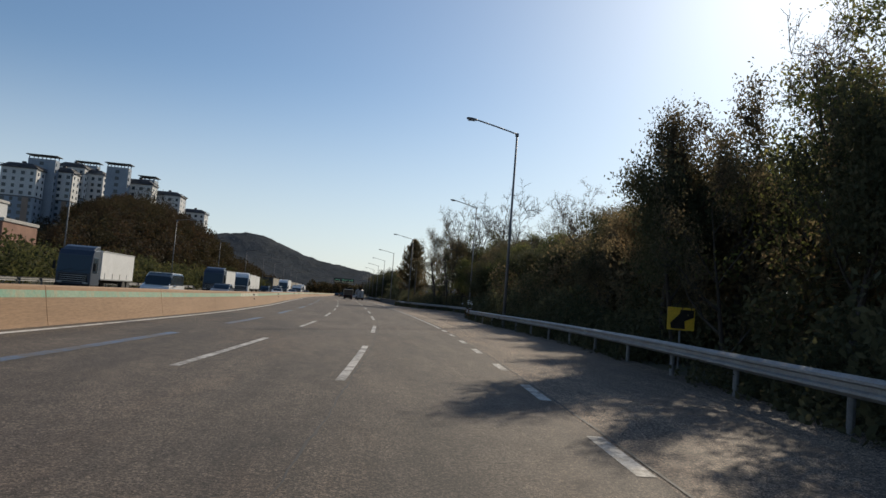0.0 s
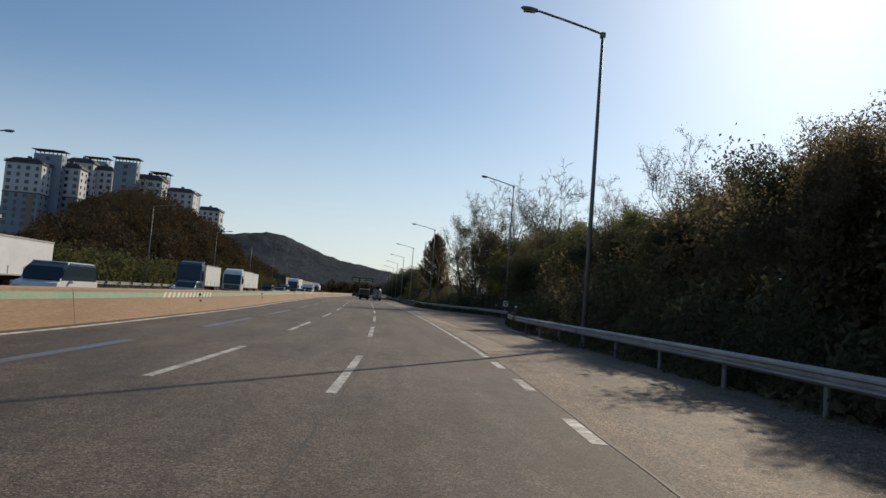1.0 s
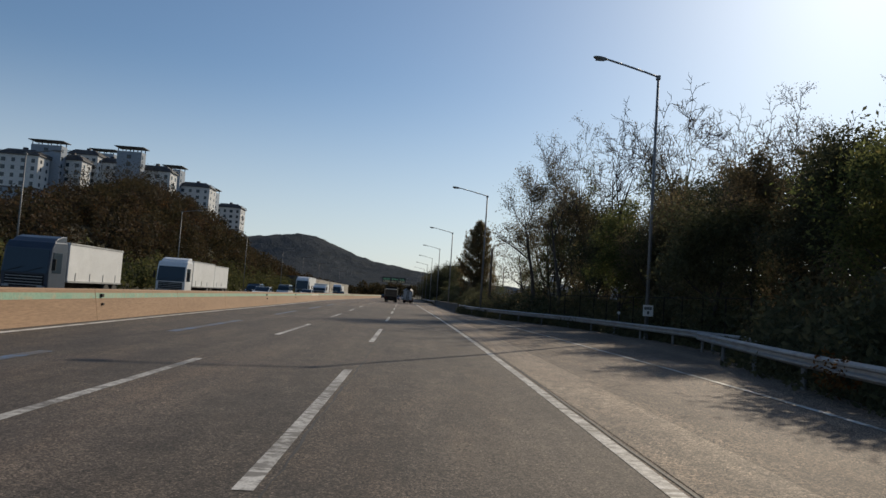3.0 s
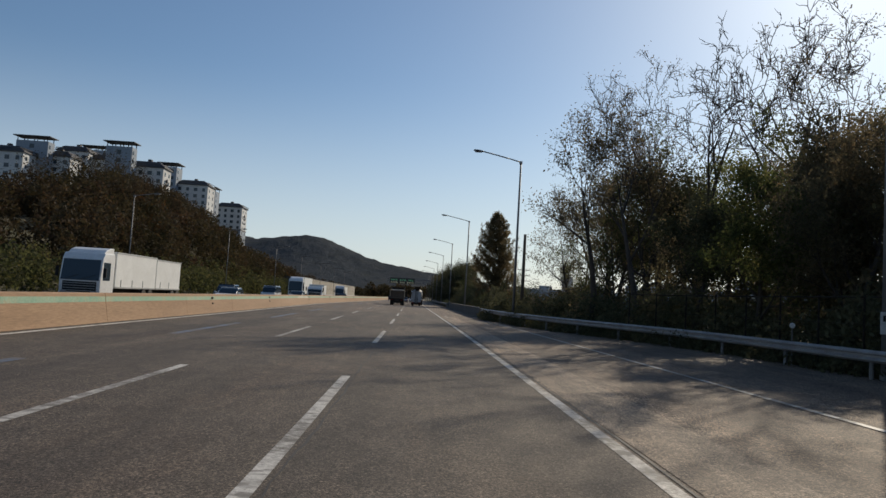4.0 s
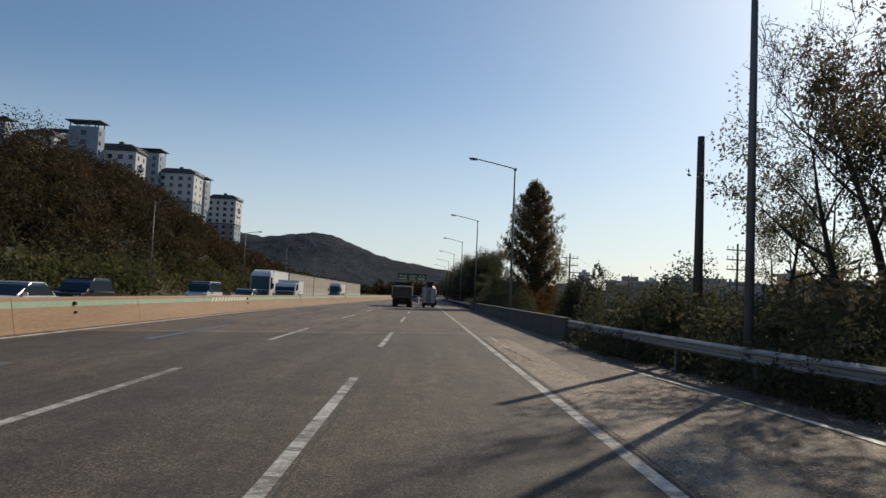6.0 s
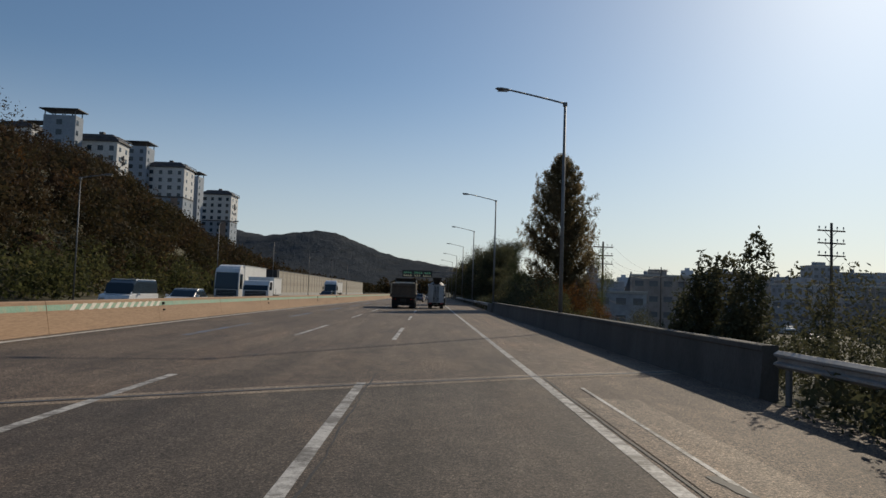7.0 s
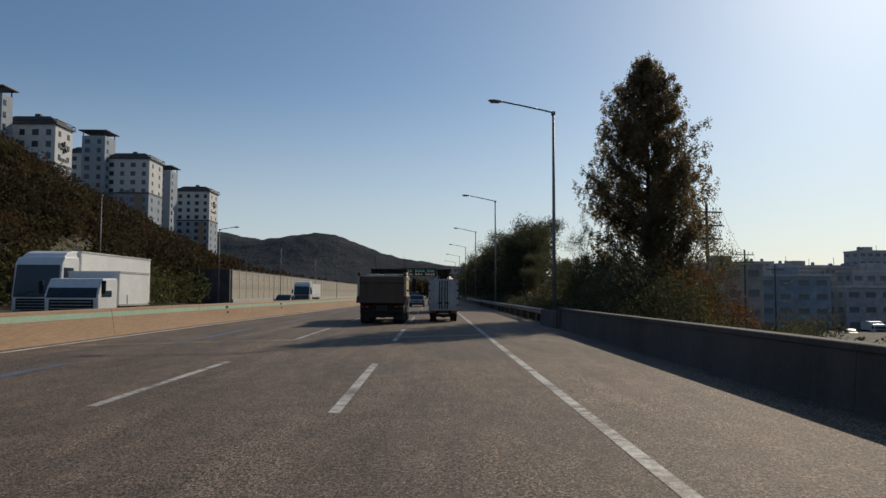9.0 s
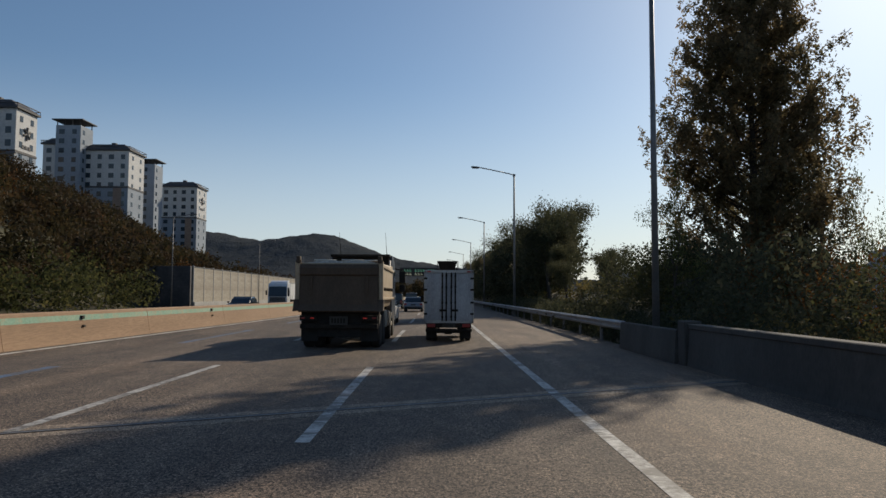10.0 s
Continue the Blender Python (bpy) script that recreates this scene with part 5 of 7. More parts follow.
def dump_truck():
    """Rear face at y = 0, width 2.5, driving towards +y."""
    t = thing("dump_truck", "dusty beige eight-wheel dump truck with covered load", "dump truck")
    bm = mesh()
    for s in (-1, 1):
        block(bm, s * 0.42 - 0.06, s * 0.42 + 0.06, 0.5, 8.4, 0.72, 1.0, 0.01)
    for y in (0.9, 2.6, 4.2, 5.6, 7.2):
        block(bm, -0.42, 0.42, y, y + 0.12, 0.76, 0.96)
    for y in (1.05, 2.4, 5.85, 7.6):
        rod(bm, (-1.05, y, 0.52), (1.05, y, 0.52), 0.09, n=10)
        lathe(bm, [(-0.22, 0.1), (-0.12, 0.22), (0.12, 0.22), (0.22, 0.1)], (0, y, 0.52), "X", 12)
    part("chassis", bm, M_CHASSIS, t)
    # body of the bed: floor narrower than the rim, flared tail
    bm = mesh()
    lo, hi = 1.10, 1.25
    floor_y0, top_y0, y1 = 0.28, 0.02, 6.15
    outer = [[(-lo, floor_y0, 1.22), (lo, floor_y0, 1.22), (hi, top_y0 + 0.1, 1.52), (hi, top_y0, 2.62), (-hi, top_y0, 2.62), (-hi, top_y0 + 0.1, 1.52)],
             [(-lo, y1, 1.22), (lo, y1, 1.22), (hi, y1, 1.52), (hi, y1, 2.74), (-hi, y1, 2.74), (-hi, y1, 1.52)]]
    loft(bm, outer)
    bmesh.ops.bevel(bm, geom=bm.edges[:], offset=0.02, segments=1, affect="EDGES")
    bed = part("bed", bm, M_BED, t)
    bm = mesh()
    for s in (-1, 1):
        x0, x1 = sorted((s * 1.25, s * 1.31))
        block(bm, x0, x1, 0.05, 6.15, 2.50, 2.60, 0.02)
        block(bm, x0, x1, 0.10, 6.15, 1.48, 1.56, 0.02)
    part("side_rail", bm, M_BED, bed)
    for s in (-1, 1):
        for i in range(9):
            bm = mesh()
            y = 0.8 + i * 0.62
            pts = [(y + 0.2 * math.cos(a), 1.78 + 0.11 * math.sin(a)) for a in (0, 0.5, 1.0, 1.57, 2.1, 2.6, 3.14)]
            for (ya, za), (yb, zb) in zip(pts, pts[1:]):
                rod(bm, (s * 1.262, ya, za), (s * 1.262, yb, zb), 0.012, n=5)
            part("side_mark", bm, M_CHASSIS, bed, "small dark arc mark")
    for s in (-1, 1):
        bm = mesh()
        block(bm, s * 1.27 - 0.07, s * 1.27 + 0.07, -0.03, 0.22, 1.15, 2.66, 0.02)
        part("corner_post", bm, M_BED, bed)
    # tailgate leans out towards its foot
    bm = mesh()
    g = [(-0.02, 2.58), (-0.10, 2.46), (-0.10, 2.26), (-0.04, 2.22), (-0.16, 1.35), (-0.30, 1.16), (-0.24, 1.12), (0.10, 1.22), (0.10, 2.58)]
    extrude_x(bm, g, -1.19, 1.19, 0.012)
    gate = part("tailgate", bm, M_GATE_SHADED, t, "dusty brown tailgate darkened for shade")
    bm = mesh()
    for x in (-0.85, 0.85):
        block(bm, x - 0.05, x + 0.05, -0.13, -0.03, 1.4, 2.2, 0.01)
    block(bm, -1.1, 1.1, -0.085, -0.03, 1.72, 1.78, 0.01)
    part("rib", bm, M_GATE_SHADED, gate)
    for s in (-1, 1):
        bm = mesh()
        block(bm, s * 1.24 - 0.06, s * 1.24 + 0.06, -0.10, 0.10, 2.60, 2.82, 0.03)
        rod(bm, (s * 1.16, -0.02, 2.68), (s * 1.32, -0.02, 2.68), 0.045, n=8)
        part("hinge", bm, M_GATE_SHADED, gate)
    bm = mesh()
    for s in (-1, 1):
        x0, x1 = sorted((s * 1.19, s * 1.36))
        loft(bm, [[(x0, -0.30, 1.14), (x1, -0.26, 1.16), (x1, -0.02, 1.5), (x0, -0.06, 1.5)], [(x0, 0.2, 1.14), (x1, 0.2, 1.16), (x1, 0.22, 1.5), (x0, 0.22, 1.5)]])
    part("side_flare", bm, M_GATE_SHADED, gate)
    # heaped load under its cover
    bm = mesh()
    rings = []
    for i in range(13):
        y = 0.15 + i * 0.47
        ring = []
        for j in range(9):
            x = -1.16 + j * 0.29
            z = 2.60 + 0.10 * math.cos(x * 1.3) + 0.07 * noise.noise(Vector((x * 1.6, y * 1.4, 2)))
            ring.append((x, y, z))
        ring += [(1.16, y, 2.5), (-1.16, y, 2.5)]
        rings.append(ring)
    loft(bm, rings)
    part("load_cover", bm, M_TARP, t, "crumpled cream load cover", True)
    bm = mesh()
    for x, y in ((-0.5, 0.2), (0.35, 0.15), (0.85, 0.4)):
        rod(bm, (x - 0.3, y, 2.70), (x + 0.35, y + 0.2, 2.72), 0.04, 0.02, 6)
    part("cover_fold", bm, M_TARP, t, "folded cream cloth edge", True)
    # cab
    bm = mesh()
    side = [(6.55, 0.75), (6.5, 2.55), (6.75, 3.05), (7.35, 3.22), (8.35, 3.05), (8.62, 2.75), (8.85, 1.7), (8.85, 0.6)]
    extrude_x(bm, side, -1.2, 1.2, 0.05)
    cab = part("cab", bm, M_CAB_BLUE, t, "dark blue truck cab")
    bm = mesh()
    block(bm, -0.95, 0.95, 6.46, 6.52, 2.05, 2.6, 0.02)
    part("rear_window", bm, M_WINDOW, cab)
    for s in (-1, 1):
        bm = mesh()
        block(bm, s * 1.205 - 0.02, s * 1.205 + 0.02, 7.5, 8.4, 1.9, 2.65, 0.02)
        part("side_window", bm, M_WINDOW, cab)
        bm = mesh()
        rod(bm, (s * 1.2, 8.5, 2.75), (s * 1.52, 8.55, 2.7), 0.03, n=8)
        rod(bm, (s * 1.52, 8.55, 2.75), (s * 1.52, 8.55, 1.75), 0.025, n=8)
        block(bm, s * 1.52 - 0.13, s * 1.52 + 0.13, 8.46, 8.58, 2.15, 2.66, 0.03)
        block(bm, s * 1.52 - 0.12, s * 1.52 + 0.12, 8.46, 8.58, 1.78, 2.08, 0.03)
        part("mirror", bm, M_BLACK, cab, "tall black truck mirror")
        bm = mesh()
        loft(bm, [[(s * 0.85 - 0.35, 6.6, 2.55), (s * 0.85 + 0.35, 6.6, 2.55), (s * 0.85 + 0.35, 6.7, 3.2), (s * 0.85 - 0.35, 6.7, 3.2)], [(s * 0.85 - 0.35, 6.72, 2.55), (s * 0.85 + 0.35, 6.72, 2.55), (s * 0.85 + 0.35, 6.82, 3.2), (s * 0.85 - 0.35, 6.82, 3.2)]])
        part("air_deflector", bm, M_CAB_BLUE, cab)
    bm = mesh()
    block(bm, -1.1, 1.1, 6.2, 6.34, 1.2, 3.18, 0.02)
    block(bm, -1.15, 1.15, 6.0, 6.7, 3.12, 3.22, 0.03)
    part("bulkhead", bm, M_CHASSIS, t, "dark bulkhead behind the cab")
    for x, z in ((-0.9, 3.2), (0.95, 3.2)):
        bm = mesh()
        rod(bm, (x, 7.2, z), (x - 0.05, 7.0, z + 0.95), 0.012, 0.005, 6)
        part("aerial", bm, M_BLACK, cab)
    bm = mesh()
    rod(bm, (1.08, 6.42, 0.9), (1.08, 6.42, 3.0), 0.08, n=12)
    part("exhaust_stack", bm, M_STEEL, t, smooth=True)
    # rear underside
    bm = mesh()
    block(bm, -1.18, 1.18, -0.02, 0.10, 0.62, 0.76, 0.02)
    part("rear_bumper", bm, M_CHASSIS, t)
    for s in (-1, 1):
        x0, x1 = sorted((s * 0.66, s * 1.18))
        bm = mesh()
        block(bm, x0, x1, 0.22, 0.27, 0.22, 1.02, 0.01)
        part("mudflap", bm, M_BLACK, t)
        bm = mesh()
        block(bm, x0, x1, -0.06, 0.06, 0.86, 1.02, 0.015)
        unit = part("tail_light", bm, M_CHASSIS, t)
        bm = mesh()
        block(bm, s * 1.08 - 0.06, s * 1.08 + 0.06, -0.075, -0.055, 0.915, 0.965, 0.01)
        part("lens", bm, M_RED_DULL, unit, "dull red lens")
        bm = mesh()
        block(bm, s * 0.80 - 0.06, s * 0.80 + 0.06, -0.075, -0.055, 0.92, 0.955, 0.01)
        part("lens", bm, M_RED_LAMP, unit, "lit red lens")
        for i in range(2):
            bm = mesh()
            pts = [(1.62 * math.cos(a) * 0.36 + (1.05 if i == 0 else 2.4), 0.52 + 0.62 * math.sin(a)) for a in [0.3 + k * 0.25 for k in range(11)]]
            for (ya, za), (yb, zb) in zip(pts, pts[1:]):
                block(bm, x0, x1, min(ya, yb), max(ya, yb) + 0.01, min(za, zb), max(za, zb) + 0.02)
            part("mudguard", bm, M_CHASSIS, t)
    bm = mesh()
    block(bm, -0.68, 0.68, 0.12, 0.2, 0.36, 1.1, 0.02)
    block(bm, -1.2, 1.2, 0.3, 0.36, 0.98, 1.2, 0.02)
    part("rear_valance", bm, M_BLACK, t, "dirty black rubber valance")
    plate(t, 0.0, -0.03, 0.86, 0.55, 0.26)
    bm = mesh()
    block(bm, 0.98, 1.22, 3.35, 4.75, 0.52, 1.12, 0.06)
    tank = part("fuel_tank", bm, M_TANK, t, "cream fuel tank")
    bm = mesh()
    for y in (3.6, 4.45):
        block(bm, 0.97, 1.235, y, y + 0.06, 0.51, 1.13, 0.01)
    part("strap", bm, M_CHASSIS, tank)
    bm = mesh()
    block(bm, -1.22, -0.95, 3.3, 4.7, 0.5, 1.1, 0.05)
    part("tool_box", bm, M_CHASSIS, t)
    bm = mesh()
    block(bm, 1.0, 1.2, 6.45, 6.8, 0.45, 0.62, 0.03)
    block(bm, 1.0, 1.2, 6.5, 6.8, 0.8, 0.95, 0.03)
    part("step", bm, M_TANK, t)
    for y in (1.05, 2.4, 5.6, 7.55):
        for s in (-1, 1):
            if y < 3:
                wheel(t, s * 1.06, y, 0.52, 0.29, s)
                wheel(t, s * 0.74, y, 0.52, 0.29, s)
            else:
                wheel(t, s * 1.06, y, 0.52, 0.30, s)
    return t


dump_truck().matrix_world = pose(-3.27, 21.45, 0.0, 0, 0, 0)


def cab_over(t, y0, w, material, top=2.0):
    """A small flat-fronted cab whose back is at y0."""
    bm = mesh()
    extrude_x(bm, [(y0, 0.5), (y0, top - 0.15), (y0 + 0.15, top), (y0 + 0.95, top), (y0 + 1.35, 1.35), (y0 + 1.55, 1.1), (y0 + 1.6, 0.4), (y0 + 0.1, 0.4)], -w / 2, w / 2, 0.05)
    cab = part("cab", bm, material, t)
    bm = mesh()
    loft(bm, [[(-w / 2 + 0.1, y0 + 1.02, top - 0.08), (w / 2 - 0.1, y0 + 1.02, top - 0.08), (w / 2 - 0.08, y0 + 1.40, 1.34), (-w / 2 + 0.08, y0 + 1.40, 1.34)],
              [(-w / 2 + 0.1, y0 + 1.05, top - 0.06), (w / 2 - 0.1, y0 + 1.05, top - 0.06), (w / 2 - 0.08, y0 + 1.43, 1.36), (-w / 2 + 0.08, y0 + 1.43, 1.36)]])
    part("windscreen", bm, M_WINDOW, cab)
    for s in (-1, 1):
        bm = mesh()
        block(bm, s * (w / 2) - 0.02, s * (w / 2) + 0.02, y0 + 0.3, y0 + 1.05, 1.3, top - 0.2, 0.01)
        part("side_window", bm, M_WINDOW, cab)
        bm = mesh()
        rod(bm, (s * w / 2, y0 + 1.2, 1.5), (s * (w / 2 + 0.18), y0 + 1.25, 1.5), 0.015, n=6)
        block(bm, s * (w / 2 + 0.18) - 0.07, s * (w / 2 + 0.18) + 0.07, y0 + 1.2, y0 + 1.27, 1.35, 1.62, 0.02)
        part("mirror", bm, M_BLACK, cab)
    return cab


def box_truck():
    t = thing("box_truck", "small truck with a pale blue-grey cargo box", "box truck")
    w = 0.87
    bm = mesh()
    block(bm, -w, w, 0.0, 2.95, 0.68, 2.50, 0.02)
    box = part("cargo_box", bm, M_BOX, t)
    for s in (-1, 1):
        bm = mesh()
        x0, x1 = sorted((s * 0.05, s * (w - 0.07)))
        block(bm, x0, x1, -0.035, -0.004, 0.78, 2.40, 0.008)
        door = part("rear_door", bm, M_BOX, box, "pale rear cargo door")
        for x in (s * 0.09, s * 0.23):
            bm = mesh()
            rod(bm, (x, -0.06, 0.74), (x, -0.06, 2.44), 0.026, n=8)
            for z in (0.85, 1.35, 1.9, 2.3):
                block(bm, x - 0.035, x + 0.035, -0.07, -0.03, z, z + 0.07, 0.005)
            part("lock_bar", bm, M_CHASSIS, door, "dark upright lock bar")
        for z in (0.95, 1.35, 1.8, 2.2):
            bm = mesh()
            block(bm, s * (w - 0.05) - 0.06, s * (w - 0.05) + 0.06, -0.06, -0.03, z, z + 0.07, 0.008)
            part("hinge", bm, M_CHASSIS, door)
        bm = mesh()
        block(bm, s * 0.2 - 0.13, s * 0.2 + 0.13, -0.075, -0.035, 1.07, 1.15, 0.01)
        part("handle", bm, M_CHASSIS, door)
    bm = mesh()
    for s in (-1, 1):
        block(bm, s * (w - 0.03) - 0.035, s * (w - 0.03) + 0.035, -0.05, 0.02, 0.66, 2.52, 0.008)
    block(bm, -w, w, -0.05, 0.02, 2.42, 2.53, 0.008)
    block(bm, -w, w, -0.05, 0.02, 0.66, 0.76, 0.008)
    part("door_surround", bm, M_BOX_TRIM, box, "scuffed metal surround")
    for x in (-0.7, 0.7):
        bm = mesh()
        block(bm, x - 0.06, x + 0.06, -0.07, -0.05, 2.45, 2.50, 0.005)
        part("marker_lamp", bm, M_RED_DULL, box)
    bm = mesh()
    for s in (-1, 1):
        block(bm, s * 0.36 - 0.04, s * 0.36 + 0.04, 0.15, 4.3, 0.45, 0.6, 0.01)
    rod(bm, (-0.6, 0.95, 0.32), (0.6, 0.95, 0.32), 0.06, n=8)
    block(bm, -0.15, 0.15, 0.85, 1.05, 0.22, 0.42, 0.05)
    part("chassis", bm, M_CHASSIS, t)
    bm = mesh()
    block(bm, -0.82, 0.82, 0.02, 0.14, 0.36, 0.46, 0.015)
    block(bm, -0.8, 0.8, 0.0, 0.08, 0.50, 0.66, 0.015)
    part("rear_bumper", bm, M_CHASSIS, t)
    for s in (-1, 1):
        bm = mesh()
        block(bm, s * 0.62 - 0.14, s * 0.62 + 0.14, -0.03, 0.03, 0.52, 0.64, 0.01)
        part("tail_light", bm, M_RED_DULL, t, "dull red tail light")
        bm = mesh()
        block(bm, s * 0.62 - 0.18, s * 0.62 + 0.18, 0.35, 0.37, 0.12, 0.5, 0.005)
        part("mudflap", bm, M_BLACK, t)
        wheel(t, s * 0.70, 0.95, 0.31, 0.2, s, n=20)
        wheel(t, s * 0.50, 0.95, 0.31, 0.17, s, n=20)
        wheel(t, s * 0.72, 3.55, 0.32, 0.2, s, n=20)
    plate(t, 0.0, -0.005, 0.58, 0.44, 0.14)
    cab_over(t, 3.05, 1.68, M_CAR_WHITE, 1.95)
    return t


box_truck().matrix_world = pose(0.13, 25.0, 0, 0, 0, 0)


def mixer_truck():
    t = thing("mixer_truck", "dusty grey concrete mixer truck with a tilted drum", "mixer truck")
    bm = mesh()
    for s in (-1, 1):
        block(bm, s * 0.42 - 0.06, s * 0.42 + 0.06, 0.3, 8.2, 0.72, 1.0, 0.01)
    for y in (1.4, 2.7, 7.1):
        rod(bm, (-1.05, y, 0.52), (1.05, y, 0.52), 0.09, n=8)
    block(bm, -1.2, 1.2, 0.1, 0.22, 0.55, 0.72, 0.02)
    part("chassis", bm, M_CHASSIS, t)
    bm = mesh()
    prof = [(0.0, 0.42), (0.5, 0.62), (1.5, 0.98), (2.4, 1.16), (3.4, 1.17), (4.4, 1.0), (5.0, 0.7), (5.1, 0.3)]
    lathe(bm, prof, (0, 0, 0), "Y", 28)
    bmesh.ops.transform(bm, matrix=pose(0, 0.55, 2.68, -11, 0, 0), verts=bm.verts[:])
    drum = part("drum", bm, M_DRUM, t, "mottled grey mixing drum", True)
    bm = mesh()
    for k in range(40):
        a, s = k * 0.22, 0.9 + k * 0.09
        r = 1.0 + 0.18 * math.sin((s - 0.6) / 4.2 * math.pi)
        b2 = a + 0.22
        m = pose(0, 0.55, 2.68, -11, 0, 0)
        rod(bm, m @ Vector((r * math.cos(a), s, r * math.sin(a))), m @ Vector((r * math.cos(b2), s + 0.09, r * math.sin(b2))), 0.05, n=5)
    part("drum_stripe", bm, M_CHASSIS, drum, "dark spiral stripe")
    bm = mesh()
    loft(bm, [[(-0.3, 0.15, 2.9), (0.3, 0.15, 2.9), (0.3, 0.75, 2.9), (-0.3, 0.75, 2.9)], [(-0.62, -0.15, 3.72), (0.62, -0.15, 3.72), (0.62, 0.85, 3.72), (-0.62, 0.85, 3.72)]])
    part("hopper", bm, M_CHASSIS, t, "dark feed hopper")
    bm = mesh()
    for s in (-1, 1):
        rod(bm, (s * 0.55, 0.35, 1.0), (s * 0.42, 0.4, 3.3), 0.05, n=8)
        rod(bm, (s * 0.75, 0.25, 1.0), (s * 0.6, 0.1, 3.65), 0.02, n=6)
    block(bm, -0.7, 0.7, 0.45, 0.6, 1.0, 2.1, 0.02)
    part("drum_stand", bm, M_CHASSIS, t)
    bm = mesh()
    loft(bm, [[(-0.3, 0.1, 2.6), (0.3, 0.1, 2.6), (0.3, 0.25, 2.7), (-0.3, 0.25, 2.7)], [(-0.2, -0.3, 1.4), (0.2, -0.3, 1.4), (0.2, -0.15, 1.5), (-0.2, -0.15, 1.5)]])
    part("chute", bm, M_DRUM, t)
    bm = mesh()
    extrude_x(bm, [(6.4, 0.75), (6.4, 2.7), (6.7, 2.95), (8.0, 2.9), (8.4, 1.8), (8.45, 0.6)], -1.2, 1.2, 0.05)
    cab = part("cab", bm, M_CAR_WHITE, t)
    for s in (-1, 1):
        bm = mesh()
        block(bm, s * 1.5 - 0.13, s * 1.5 + 0.13, 8.1, 8.2, 1.9, 2.5, 0.03)
        rod(bm, (s * 1.2, 8.1, 2.5), (s * 1.5, 8.15, 2.5), 0.03, n=6)
        part("mirror", bm, M_BLACK, cab)
        x0, x1 = sorted((s * 0.65, s * 1.15))
        bm = mesh()
        block(bm, x0, x1, 0.6, 0.64, 0.25, 1.0, 0.01)
        part("mudflap", bm, M_BLACK, t)
        bm = mesh()
        block(bm, s * 0.9 - 0.12, s * 0.9 + 0.12, 0.06, 0.11, 0.58, 0.68, 0.01)
        part("tail_light", bm, M_RED_DULL, t)
        for y in (1.4, 2.7, 7.1):
            wheel(t, s * 1.03, y, 0.52, 0.3, s)
    bm = mesh()
    block(bm, -0.6, 0.6, 0.04, 0.1, 0.80, 0.98, 0.01)
    part("warning_board", bm, M_CARGO, t, "white rear warning board")
    return t


mixer_truck().matrix_world = pose(0.35, 43.5, 0, 0, 0, 0)


